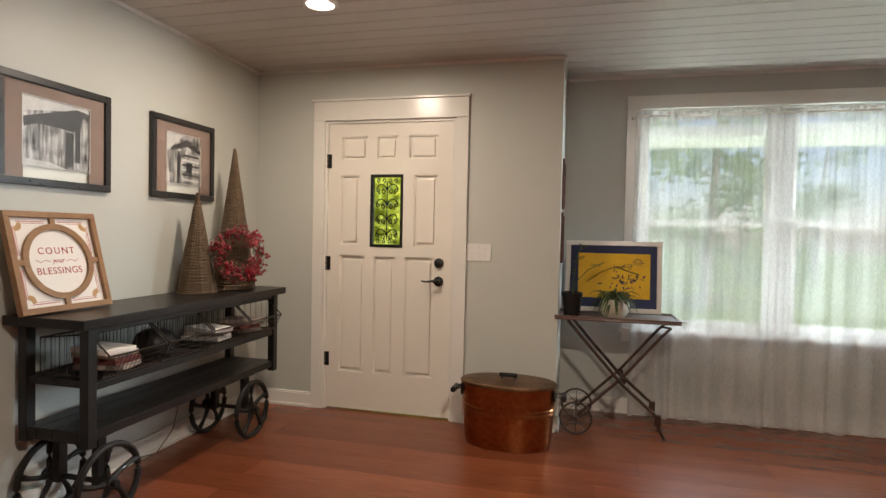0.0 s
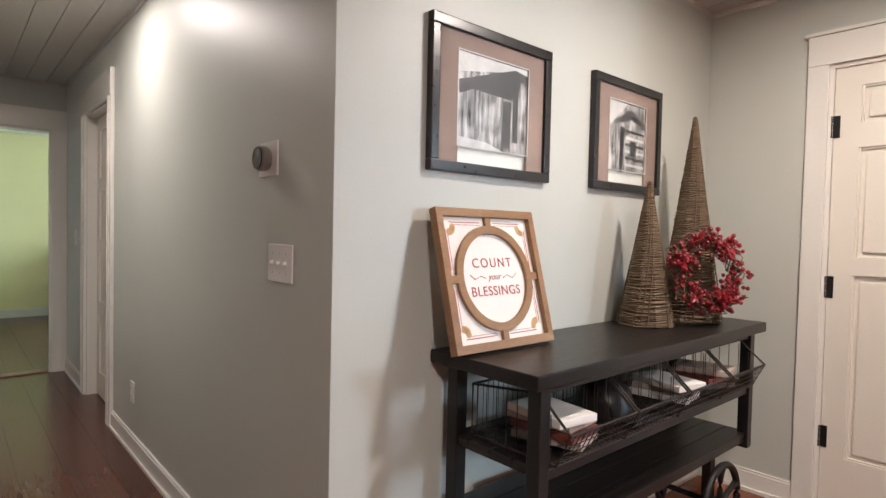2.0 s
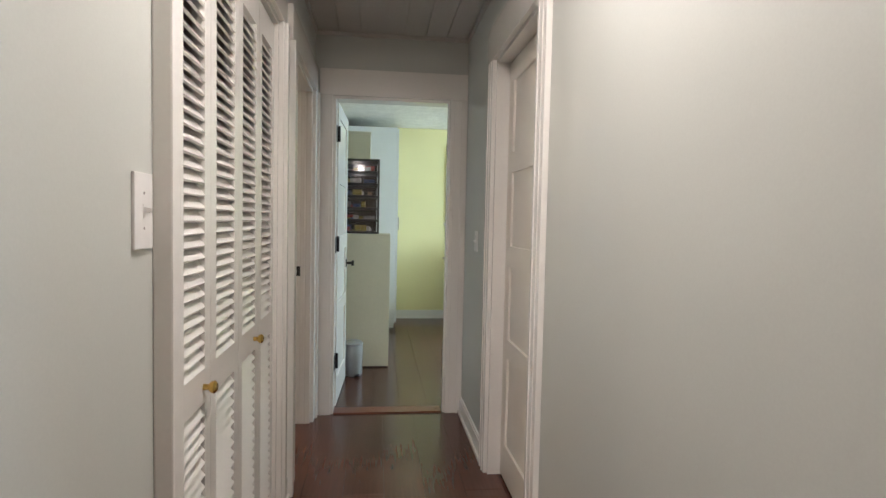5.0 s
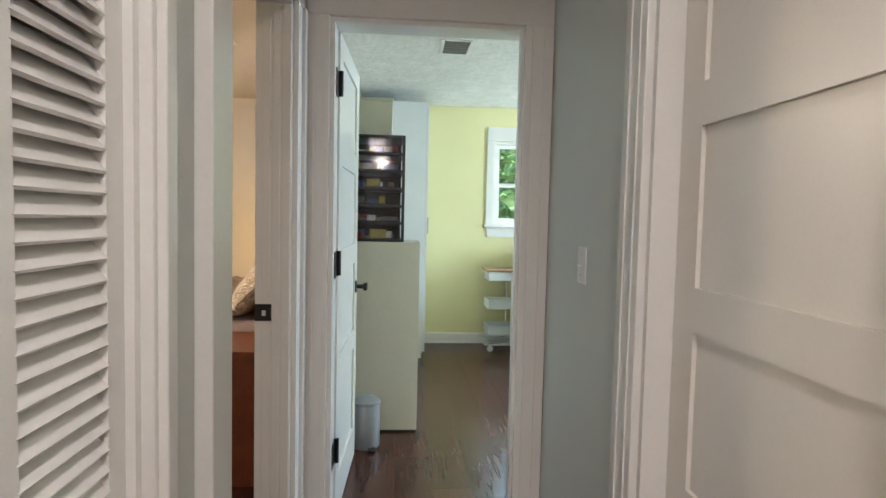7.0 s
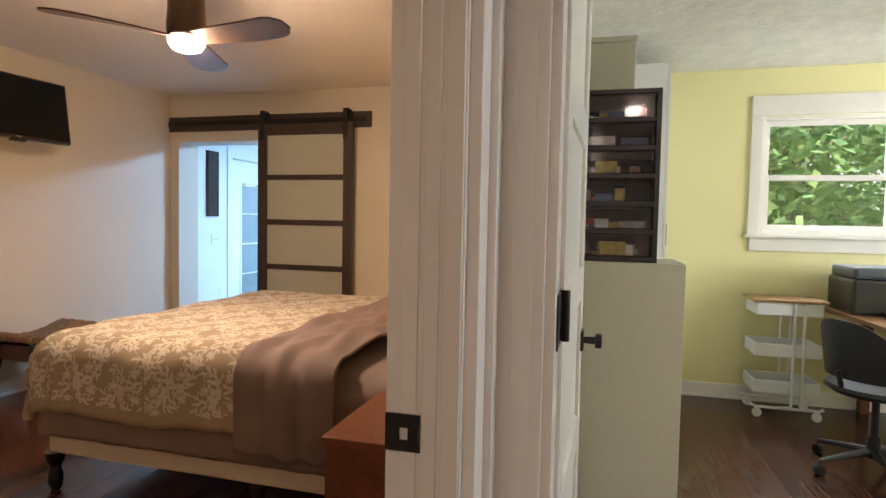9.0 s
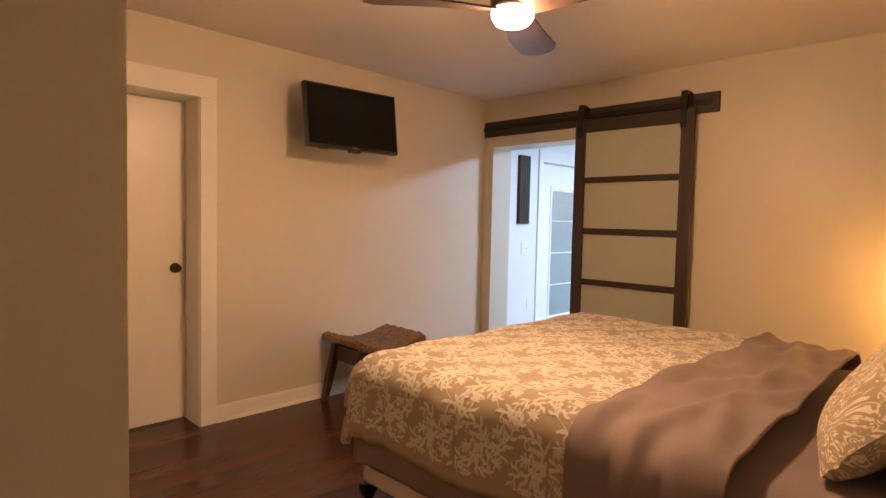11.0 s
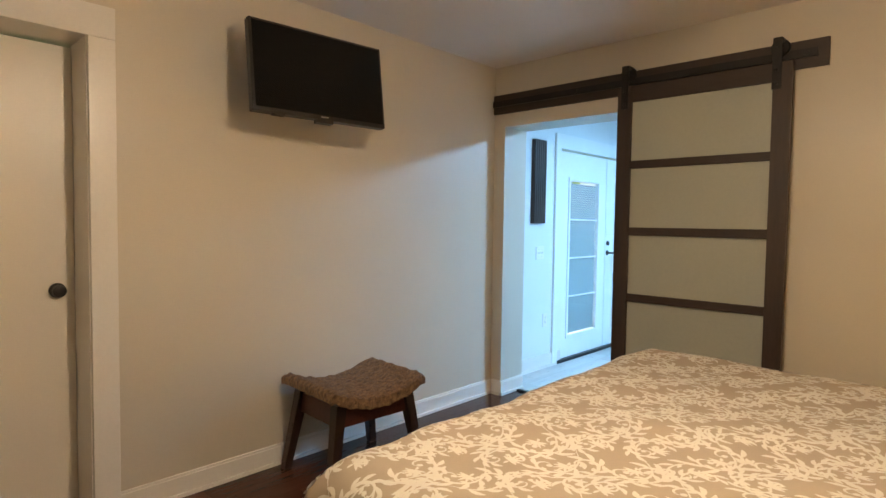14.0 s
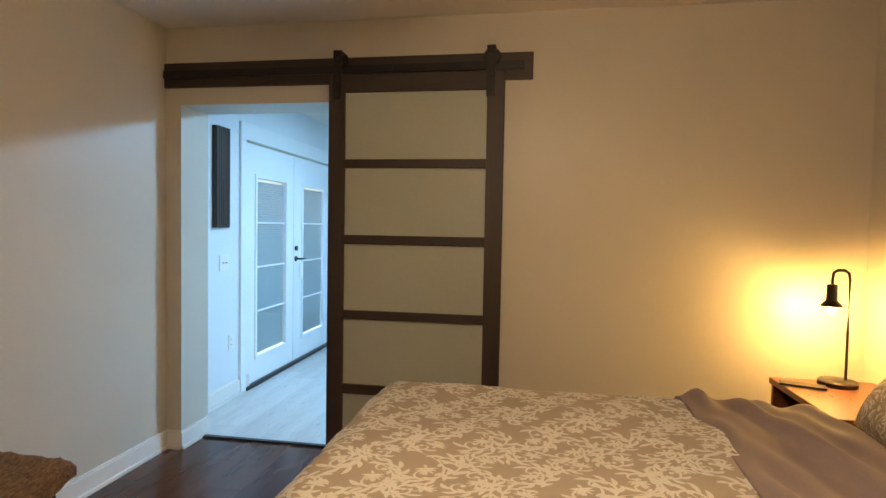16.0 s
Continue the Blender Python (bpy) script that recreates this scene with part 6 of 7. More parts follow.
# bedside lamp with a bent arm
lp = thing("table_lamp", (-9.75, 0.285, 0.65), "black bent-arm table lamp, lit, on a nightstand", "lamp")
lp.scale = (0.92, 0.92, 1.107)
LB = material("lamp_black", (0.022, 0.018, 0.015), 0.4, 0.5)
bm = bmesh.new()
lathe(bm, [(0.085, 0), (0.085, 0.016), (0.078, 0.022), (0.02, 0.024)], 32)
part("base", bm, LB, lp, smooth=True)
bm = bmesh.new()
tube(bm, [(0.0, 0.035, 0.02), (0.0, 0.035, 0.22), (0.0, 0.035, 0.43), (0.0, 0.03, 0.455), (0.0, 0.01, 0.466), (0.0, -0.02, 0.466), (0.0, -0.038, 0.455), (0.0, -0.042, 0.43), (0.0, -0.042, 0.405)], 0.0065, 10)
part("arm", bm, LB, lp, smooth=True)
bm = bmesh.new()
n = 28
vs = [[bm.verts.new((r * math.cos(2 * math.pi * k / n), -0.042 + r * math.sin(2 * math.pi * k / n), z)) for k in range(n)] for r, z in ((0.004, 0.412), (0.022, 0.408), (0.024, 0.345), (0.046, 0.325), (0.046, 0.320), (0.020, 0.338), (0.018, 0.400))]
for a, b in zip(vs, vs[1:]):
    for k in range(n):
        bm.faces.new((a[k], a[(k + 1) % n], b[(k + 1) % n], b[k]))
part("shade", bm, LB, lp, smooth=True)
bm = bmesh.new()
bmesh.ops.create_icosphere(bm, subdivisions=2, radius=0.019, matrix=Matrix.Translation((0, -0.042, 0.308)))
g = part("bulb", bm, glow("bulb_glow", (1.0, 0.62, 0.22), 30.0), lp, "glowing warm bulb", True)
g.visible_shadow = False
bm = bmesh.new()
box(bm, -0.09, 0.09, -0.035, 0.035, 0, 0.010, 0.004)
single("phone", bm, BLACK, "black phone lying on the nightstand", "phone", False, (-9.70, 0.12, 0.65), "", 70)

# saddle stool
stx, sty = -8.42, -2.875
st = thing("saddle_stool", (stx, sty, 0), "saddle stool with a woven rush seat and dark splayed legs", "stool", "", -3)
RUSH = material("woven_rush", (0.42, 0.25, 0.115), 0.55, vary=0.4, scale=46, fine=120, bump=0.7, second=(0.050, 0.022, 0.012), stretch=(1.0, 1.7, 1))
LEGW = material("stool_wood", (0.035, 0.018, 0.013), 0.3, vary=0.2)
bm = bmesh.new()
nx, ny = 30, 18
for s in (0, 1):
    g = []
    for j in range(ny + 1):
        row = []
        for i in range(nx + 1):
            u, v = i / nx * 2 - 1, j / ny * 2 - 1
            edge = max(0, abs(u) - 0.86) / 0.14
            side = max(0, abs(v) - 0.8) / 0.2
            z = 0.440 + 0.076 * abs(u) ** 2 - 0.030 * edge ** 2 - 0.012 * side ** 2 + 0.005 * math.sin(i * 2.1) * math.sin(j * 1.7) + 0.003 * math.sin(i * 5.3 + j * 4.1)
            row.append(bm.verts.new((u * 0.29, v * 0.245 * (1 - 0.04 * edge), z if s == 0 else z - 0.050 * (1 - 0.3 * edge))))
        g.append(row)
    for a, b in zip(g, g[1:]):
        for i in range(nx):
            bm.faces.new((a[i], a[i + 1], b[i + 1], b[i]) if s == 0 else (a[i], b[i], b[i + 1], a[i + 1]))
    if s == 0:
        top_g = g
for ring0, ring1 in ((top_g, g),):
    for i in range(nx):
        bm.faces.new((ring0[0][i], ring1[0][i], ring1[0][i + 1], ring0[0][i + 1]))
        bm.faces.new((ring0[-1][i], ring0[-1][i + 1], ring1[-1][i + 1], ring1[-1][i]))
    for j in range(ny):
        bm.faces.new((ring0[j][0], ring0[j + 1][0], ring1[j + 1][0], ring1[j][0]))
        bm.faces.new((ring0[j][-1], ring1[j][-1], ring1[j + 1][-1], ring0[j + 1][-1]))
part("seat", bm, RUSH, st, "woven brown rush seat", True)
bm = bmesh.new()
for e in ((-0.20, 0.20, -0.185, -0.165), (-0.20, 0.20, 0.165, 0.185), (-0.22, -0.20, -0.165, 0.165), (0.20, 0.22, -0.165, 0.165)):
    box(bm, e[0], e[1], e[2], e[3], 0.300, 0.400, 0.004)
part("apron", bm, material("stool_cherry", (0.09, 0.025, 0.015), 0.3, vary=0.2), st, "red-brown seat apron")
for sx in (-1, 1):
    for sy in (-1, 1):
        bm = bmesh.new()
        t0, t1 = Vector((sx * 0.205, sy * 0.17, 0.415)), Vector((sx * 0.275, sy * 0.215, 0.0))
        q = []
        for p, r in ((t0, 0.028), (t1, 0.020)):
            q.append([bm.verts.new(p + Vector((a * r, b * r, 0))) for a, b in ((-1, -1), (1, -1), (1, 1), (-1, 1))])
        for i in range(4):
            bm.faces.new((q[0][i], q[0][(i + 1) % 4], q[1][(i + 1) % 4], q[1][i]))
        bm.faces.new(q[0])
        bm.faces.new(q[1][::-1])
        part("leg", bm, LEGW, st)


# ---- office ----
MELAMINE = material("melamine_cream", (0.62, 0.60, 0.50), 0.5, vary=0.03)
WHITEF = material("white_lacquer", (0.80, 0.82, 0.82), 0.4, vary=0.02)
DRAWB = material("black_plastic", (0.014, 0.013, 0.013), 0.35, vary=0.05)
CLEARP = glass("clear_plastic", 0.06, (0.8, 0.8, 0.8))
DESK = material("desk_wood", (0.36, 0.19, 0.085), 0.35, vary=0.2, scale=3, fine=40, stretch=(3, 0.4, 1))

sash_window("window_3", OWIN[0], OWIN[1], OWIN[2], OWIN[3], BW - 0.02, "y", "white double-hung office window")
bm = bmesh.new()
a, b, c, d = OWIN
box(bm, BW, BW + 0.022, a - 0.075, a, c - 0.02, d, 0.003)
box(bm, BW, BW + 0.022, b, b + 0.075, c - 0.02, d, 0.003)
box(bm, BW, BW + 0.024, a - 0.075, b + 0.075, d, d + 0.14, 0.003)
box(bm, BW - 0.02, BW + 0.055, a - 0.095, b + 0.095, c - 0.028, c, 0.004)
box(bm, BW, BW + 0.02, a - 0.06, b + 0.06, c - 0.125, c - 0.028, 0.003)
structure("trim_office_window", bm, TRIM, "white window casing with a sill")

cb = thing("low_cabinet", (-7.62, 0.885, 0), "plain cream melamine cabinet, its back to the door", "cabinet")
bm = bmesh.new()
box(bm, 0.09, 0.11, -0.25, 0.24, 0.012, 1.145, 0.002)
part("back_panel", bm, MELAMINE, cb)
for y in (-0.25, 0.22):
    bm = bmesh.new()
    box(bm, -0.26, 0.09, y, y + 0.02, 0.012, 1.125, 0.002)
    part("side_panel", bm, MELAMINE, cb)
bm = bmesh.new()
box(bm, -0.26, 0.09, -0.25, 0.24, 1.125, 1.145, 0.002)
part("top", bm, MELAMINE, cb)
bm = bmesh.new()
box(bm, -0.25, 0.10, -0.24, 0.23, 0.0, 0.012)
part("plinth", bm, BLACK, cb)

tw = thing("drawer_tower", (-7.70, 0.835, 1.146), "black drawer tower with clear drawers of craft supplies", "drawer tower")
bm = bmesh.new()
H, n = 0.632, 6
for y in (-0.19, 0.175):
    box(bm, -0.17, 0.17, y, y + 0.018, 0, H, 0.003)
for k in range(n + 1):
    z = k * (H - 0.018) / n
    box(bm, -0.17, 0.168, -0.175, 0.178, z, z + 0.018, 0.003)
box(bm, -0.17, -0.16, -0.17, 0.17, 0.01, H - 0.01)
part("frame", bm, DRAWB, tw)
rng = random.Random(31)
STUFFC = [material("supply_%s" % nm, col, 0.5, vary=0.2, scale=30) for nm, col in (("white", (0.7, 0.7, 0.68)), ("red", (0.5, 0.06, 0.04)), ("yellow", (0.5, 0.42, 0.1)), ("grey", (0.25, 0.25, 0.26)), ("blue", (0.08, 0.14, 0.3)), ("tan", (0.4, 0.28, 0.18)))]
for k in range(n):
    z = k * (H - 0.018) / n + 0.019
    bm = bmesh.new()
    hz = (H - 0.018) / n - 0.022
    box(bm, 0.158, 0.164, -0.165, 0.168, z, z + hz, 0.002)
    for y in (-0.165, 0.164):
        box(bm, -0.15, 0.158, y, y + 0.004, z, z + hz)
    box(bm, -0.15, 0.158, -0.161, 0.164, z, z + 0.003)
    dr = part("drawer", bm, CLEARP, tw, "clear plastic drawer")
    dr.visible_shadow = False
    for q in range(9):
        bm = bmesh.new()
        yy, xx = rng.uniform(-0.14, 0.13), rng.uniform(0.02, 0.13)
        l, w, h = rng.uniform(0.015, 0.05), rng.uniform(0.006, 0.02), rng.uniform(0.006, hz * 0.62)
        box(bm, -w, w, -l, l, 0, h, 0.002, pose(xx, min(max(yy, -0.11), 0.11), z + 0.004, 0, 0, rng.uniform(-25, 25)))
        part("supply", bm, STUFFC[(q + k) % 6], dr)

wd = thing("wardrobe", (-9.27, 0.93, 0), "tall white wardrobe against the yellow wall", "wardrobe")
bm = bmesh.new()
box(bm, -0.66, -0.0, -0.30, 0.30, 0.06, 2.33, 0.003)
part("body", bm, WHITEF, wd)
bm = bmesh.new()
box(bm, -0.62, -0.04, -0.29, 0.29, 0, 0.06)
part("plinth", bm, WHITEF, wd)
bm = bmesh.new()
box(bm, -0.655, 0.0, 0.302, 0.318, 0.07, 2.32, 0.002)
dr = part("door", bm, WHITEF, wd)
bm = bmesh.new()
box(bm, -0.10, -0.085, 0.318, 0.335, 1.15, 1.30, 0.003)
part("handle", bm, STEEL, dr)

ub = thing("storage_box", (-7.78, 0.80, 1.779), "plain cream storage box on the drawer tower", "box")
bm = bmesh.new()
box(bm, -0.12, 0.02, -0.17, 0.145, 0, 0.24, 0.004)
part("body", bm, MELAMINE, ub)
bm = bmesh.new()
box(bm, -0.123, 0.023, -0.173, 0.148, 0.24, 0.262, 0.003)
part("lid", bm, MELAMINE, ub)

bn = thing("waste_bin", (-7.31, 0.83, 0), "small grey pedal bin behind the open door", "bin")
bm = bmesh.new()
lathe(bm, [(0.075, 0), (0.08, 0.01), (0.082, 0.24), (0.080, 0.245)], 28)
part("body", bm, material("bin_grey", (0.33, 0.34, 0.34), 0.35, 0.3), bn, smooth=True)
bm = bmesh.new()
lathe(bm, [(0.083, 0.245), (0.083, 0.262), (0.06, 0.278), (0.005, 0.284)], 28)
part("lid", bm, material("bin_lid", (0.28, 0.29, 0.29), 0.3), bn, smooth=True)
bm = bmesh.new()
box(bm, 0.06, 0.115, 0.02, 0.06, 0.008, 0.016, 0.003)
part("pedal", bm, BLACK, bn)

# three-tier rolling cart
rc = thing("rolling_cart", (-9.70, 2.075, 0), "white three-tier metal rolling cart by the window", "cart")
for z in (0.17, 0.42, 0.70):
    bm = bmesh.new()
    for e in ((-0.14, 0.14, -0.20, -0.192), (-0.14, 0.14, 0.192, 0.20), (-0.14, -0.132, -0.192, 0.192), (0.132, 0.14, -0.192, 0.192)):
        box(bm, e[0], e[1], e[2], e[3], z, z + 0.085, 0.003)
    box(bm, -0.135, 0.135, -0.195, 0.195, z, z + 0.006)
    part("basket", bm, WHITEF, rc)
bm = bmesh.new()
box(bm, -0.16, 0.16, -0.225, 0.225, 0.788, 0.806, 0.004)
part("top_board", bm, DESK, rc, "wooden top board")
for y in (0.03, 0.09):
    for x in (-0.145, 0.145):
        bm = bmesh.new()
        tube(bm, [(x, y + 0.1 if y > 0.05 else y - 0.1, 0.075), (x, y, 0.09), (x, y, 0.79)], 0.009, 8)
        part("upright", bm, WHITEF, rc)
for x in (-0.13, 0.13):
    bm = bmesh.new()
    tube(bm, [(x, -0.21, 0.085), (x, -0.18, 0.07), (x, 0.20, 0.07), (x, 0.23, 0.085)], 0.010, 8)
    part("foot_bar", bm, WHITEF, rc)
    for y in (-0.17, 0.19):
        bm = bmesh.new()
        lathe(bm, [(0.028, -0.011), (0.030, -0.005), (0.030, 0.005), (0.028, 0.011)], 18, m=pose(x, y, 0.030, 0, 90))
        box(bm, x - 0.016, x + 0.016, y - 0.012, y + 0.012, 0.035, 0.066, 0.003)
        part("caster", bm, WHITEF, rc)

# desk with printer
dk = thing("desk", (-9.20, 2.95, 0), "long wooden desk along the yellow wall", "desk")
bm = bmesh.new()
vs = [(-0.75, -0.66), (-0.25, -0.60), (0.92, -0.58), (0.92, 0.9), (-0.75, 0.9)]
lo, hi = [bm.verts.new((x, y, 0.722)) for x, y in vs], [bm.verts.new((x, y, 0.748)) for x, y in vs]
bm.faces.new(hi)
bm.faces.new(lo[::-1])
for i in range(5):
    bm.faces.new((lo[i], lo[(i + 1) % 5], hi[(i + 1) % 5], hi[i]))
part("worktop", bm, DESK, dk)
for x, y in ((-0.68, -0.30), (0.84, -0.42), (-0.68, 0.8), (0.84, 0.8)):
    bm = bmesh.new()
    box(bm, x - 0.03, x + 0.03, y - 0.03, y + 0.03, 0, 0.722, 0.004)
    part("leg", bm, CHERRY, dk)
pn = thing("printer", (-9.58, 2.62, 0.749), "black and grey printer on the desk", "printer")
bm = bmesh.new()
box(bm, -0.20, 0.20, -0.26, 0.24, 0.0, 0.225, 0.02)
part("body", bm, DRAWB, pn)
bm = bmesh.new()
box(bm, -0.18, 0.19, -0.25, 0.22, 0.225, 0.30, 0.022)
part("scanner_lid", bm, material("printer_slate", (0.06, 0.075, 0.09), 0.35), pn, "slate grey lid")
bm = bmesh.new()
box(bm, 0.12, 0.22, -0.06, 0.20, 0.04, 0.12, 0.01)
box(bm, 0.20, 0.30, -0.10, 0.16, 0.018, 0.03, 0.004)
part("paper_tray", bm, DRAWB, pn)
bm = bmesh.new()
box(bm, 0.195, 0.205, 0.02, 0.19, 0.15, 0.225, 0.004)
part("control_panel", bm, TVB, pn)

# swivel chair
ch = thing("office_chair", (-8.75, 2.25, 0), "black swivel office chair at the desk", "chair", "", 205)
CHB = material("chair_black", (0.016, 0.017, 0.019), 0.5, vary=0.1)
for k in range(5):
    a = 2 * math.pi * k / 5 + 0.2
    bm = bmesh.new()
    tube(bm, [(0.03 * math.cos(a), 0.03 * math.sin(a), 0.12), (0.16 * math.cos(a), 0.16 * math.sin(a), 0.10), (0.29 * math.cos(a), 0.29 * math.sin(a), 0.075)], [0.022, 0.017, 0.013], 8)
    lg = part("star_leg", bm, CHB, ch, smooth=True)
    bm = bmesh.new()
    lathe(bm, [(0.024, -0.02), (0.028, -0.01), (0.028, 0.01), (0.024, 0.02)], 16, m=pose(0.29 * math.cos(a), 0.29 * math.sin(a), 0.028, 0, 90, math.degrees(a) + 90))
    tube(bm, [(0.29 * math.cos(a), 0.29 * math.sin(a), 0.04), (0.29 * math.cos(a), 0.29 * math.sin(a), 0.08)], 0.008, 8)
    part("caster", bm, CHB, lg, "black caster")
bm = bmesh.new()
lathe(bm, [(0.032, 0.09), (0.03, 0.20), (0.018, 0.21), (0.018, 0.42)], 16)
part("column", bm, CHB, ch, smooth=True)
bm = bmesh.new()
lathe(bm, [(0.05, 0.415), (0.20, 0.43), (0.235, 0.455), (0.225, 0.475), (0.12, 0.468), (0.01, 0.46)], 36)
part("seat", bm, CHB, ch, "black rounded seat", True)
bm = bmesh.new()
rows = []
for j in range(9):
    z = 0.52 + 0.30 * j / 8
    row = []
    for i in range(19):
        a = math.pi * (0.06 + 0.88 * i / 18)
        r = 0.235 + 0.03 * j / 8
        lowcut = 0.06 * abs(math.cos(a)) ** 3 * 3
        row.append((Vector((r * math.cos(a), r * math.sin(a) * 0.95, z - lowcut * (j / 8)))))
    rows.append(row)
o = [[bm.verts.new(p) for p in r] for r in rows]
i_ = [[bm.verts.new(p * 1.0 + Vector((-p.x, -p.y, 0)) * 0.06) for p in r] for r in rows]
for g, flip in ((o, 0), (i_, 1)):
    for a, b in zip(g, g[1:]):
        for k in range(18):
            bm.faces.new((a[k], a[k + 1], b[k + 1], b[k]))
for a, b in ((o[0], i_[0]), (o[-1], i_[-1])):
    for k in range(18):
        bm.faces.new((a[k], a[k + 1], b[k + 1], b[k]))
for k in (0, 18):
    for a, b, c, d in zip(o, o[1:], i_, i_[1:]):
        bm.faces.new((a[k], b[k], d[k], c[k]))
part("backrest", bm, CHB, ch, "curved black backrest", True)
bm = bmesh.new()
tube(bm, [(0.0, 0.10, 0.43), (0.0, 0.21, 0.45), (0.0, 0.24, 0.56)], 0.014, 8)
for s in (-1, 1):
    tube(bm, [(s * 0.16, 0.05, 0.44), (s * 0.235, 0.06, 0.52), (s * 0.235, 0.05, 0.62)], 0.011, 8)
part("supports", bm, CHB, ch)

wbd = thing("whiteboard", (BW, 3.42, 1.44), "white board hung on the yellow wall", "whiteboard")
bm = bmesh.new()
box(bm, 0.0, 0.012, -0.40, 0.40, -0.40, 0.40, 0.002)
part("panel", bm, WHITEF, wbd)
bm = bmesh.new()
for e in ((-0.42, 0.42, -0.42, -0.40), (-0.42, 0.42, 0.40, 0.42), (-0.42, -0.40, -0.40, 0.40), (0.40, 0.42, -0.40, 0.40)):
    box(bm, 0.0, 0.022, e[0], e[1], e[2], e[3], 0.002)
part("frame", bm, STEEL, wbd, "metal frame")

of = thing("ceiling_fan", (-9.0, 3.05, 2.44), "dark office ceiling fan with a lit globe", "ceiling fan")
bm = bmesh.new()
lathe(bm, [(0.06, 0), (0.06, -0.03), (0.09, -0.08), (0.09, -0.14), (0.07, -0.15)], 28)
part("motor_housing", bm, FANM, of, smooth=True)
bm = bmesh.new()
lathe(bm, [(0.07, -0.15), (0.08, -0.18), (0.06, -0.215), (0.005, -0.23)], 28)
g = part("globe", bm, glow("office_globe", (1.0, 0.97, 0.9), 6.0), of, "lit white globe", True)
g.visible_shadow = False
for k in range(4):
    bm = bmesh.new()
    box(bm, 0.08, 0.66, -0.055, 0.055, -0.102, -0.096, 0.003, pose(0, 0, 0, 0, 0, 196 + 90 * k) @ pose(0, 0, 0, 10))
    part("blade", bm, BLADE, of, "dark fan blade")

# ---- sunroom ----
fr = tagged(thing("french_door", (-12.0, SY, 0), "white french doors with blinds between the panes", "door"), "", "", "", "structure")
bm = bmesh.new()
for e in ((-1.01, -0.93, 0, 1.98), (0.91, 0.99, 0, 1.98), (-1.01, 0.99, 1.98, 2.11)):
    box(bm, e[0], e[1], 0.0, 0.022, e[2], e[3], 0.003)
part("casing", bm, WHITEF, fr)
bm = bmesh.new()
box(bm, -0.93, 0.91, -0.02, 0.03, 0, 0.03, 0.003)
part("threshold", bm, BLACK, fr, "dark threshold")
BLIND = material("blind_slat", (0.13, 0.21, 0.23), 0.5, vary=0.03)
for s, x0 in ((-1, -0.925), (1, -0.005)):
    w = 0.91
    bm = bmesh.new()
    for a, b, c, d in holed(x0, x0 + w, 0.03, 1.965, [(x0 + 0.17, x0 + w - 0.20, 0.24, 1.70)]):
        box(bm, a, b, -0.045, -0.005, c, d, 0)
    lf = part("door_leaf", bm, WHITEF, fr)
    bm = bmesh.new()
    a, b, c, d = x0 + 0.17, x0 + w - 0.20, 0.24, 1.70
    for e in ((a - 0.03, a, c - 0.03, d + 0.03), (b, b + 0.03, c - 0.03, d + 0.03), (a, b, c - 0.03, c), (a, b, d, d + 0.03)):
        box(bm, e[0], e[1], -0.005, 0.006, e[2], e[3], 0.002)
    part("glazing_bead", bm, WHITEF, lf)
    bm = bmesh.new()
    box(bm, a, b, -0.018, -0.014, c, d)
    p = part("pane", bm, PANE, lf, "clear pane")
    p.visible_shadow = False
    bm = bmesh.new()
    for q in (0.25, 0.5, 0.75):
        box(bm, a, b, -0.013, -0.008, c + (d - c) * q - 0.007, c + (d - c) * q + 0.007)
    part("glazing_bars", bm, WHITEF, lf)
    bm = bmesh.new()
    box(bm, a, b, -0.0012, 0.0012, -0.010, 0.010)
    data = mesh("blind_slat", bm, BLIND)
    z = c + 0.02
    while z < d - 0.02:
        ob = new("blind_slat", data)
        ob.parent = lf
        ob.matrix_local = pose(0, -0.030, z, 28)
        z += 0.021
bm = bmesh.new()
tube(bm, [(-0.055, 0.0, 1.0), (-0.055, 0.05, 1.0), (-0.09, 0.055, 1.0), (-0.15, 0.055, 1.002)], 0.009, 8)
lathe(bm, [(0.026, -0.004), (0.026, 0.006)], 18, m=pose(-0.055, 0, 1.0, -90))
lathe(bm, [(0.022, -0.004), (0.024, 0.012)], 18, m=pose(-0.055, 0, 1.10, -90))
part("door_handle", bm, BLACK, fr, "black lever handle")
bm = bmesh.new()
box(bm, -0.20, -0.13, 0.006, 0.012, 0.80, 0.96, 0.002)
tube(bm, [(-0.17, 0.03, 1.0), (-0.165, 0.02, 0.95)], 0.002, 5)
single("door_tag", bm, PAPER, "small pale card hanging on the door handle", "tag", False, (-12.0, SY, 0))

pk = thing("wall_panel", (-10.74, SY, 1.655), "dark fluted wooden panel on the sunroom wall", "wall panel")
bm = bmesh.new()
box(bm, -0.09, 0.09, 0, 0.02, -0.36, 0.36)
part("backing", bm, BARN, pk)
for k in range(6):
    bm = bmesh.new()
    box(bm, -0.012, 0.012, 0.02, 0.036, -0.36, 0.36, 0.003, pose(-0.075 + k * 0.03, 0, 0))
    part("slat", bm, BARN, pk)
lt = thing("ceiling_lamp", (-11.5, -1.5, 2.40), "square white ceiling lamp in the sunroom", "ceiling lamp")
bm = bmesh.new()
for e in ((-0.22, 0.22, -0.22, -0.20), (-0.22, 0.22, 0.20, 0.22), (-0.22, -0.20, -0.20, 0.20), (0.20, 0.22, -0.20, 0.20)):
    box(bm, e[0], e[1], e[2], e[3], -0.03, 0)
part("frame", bm, WHITEF, lt)
bm = bmesh.new()
box(bm, -0.20, 0.20, -0.20, 0.20, -0.02, -0.004)
part("diffuser", bm, glow("panel_glow", (0.75, 0.9, 1.0), 5.0), lt)

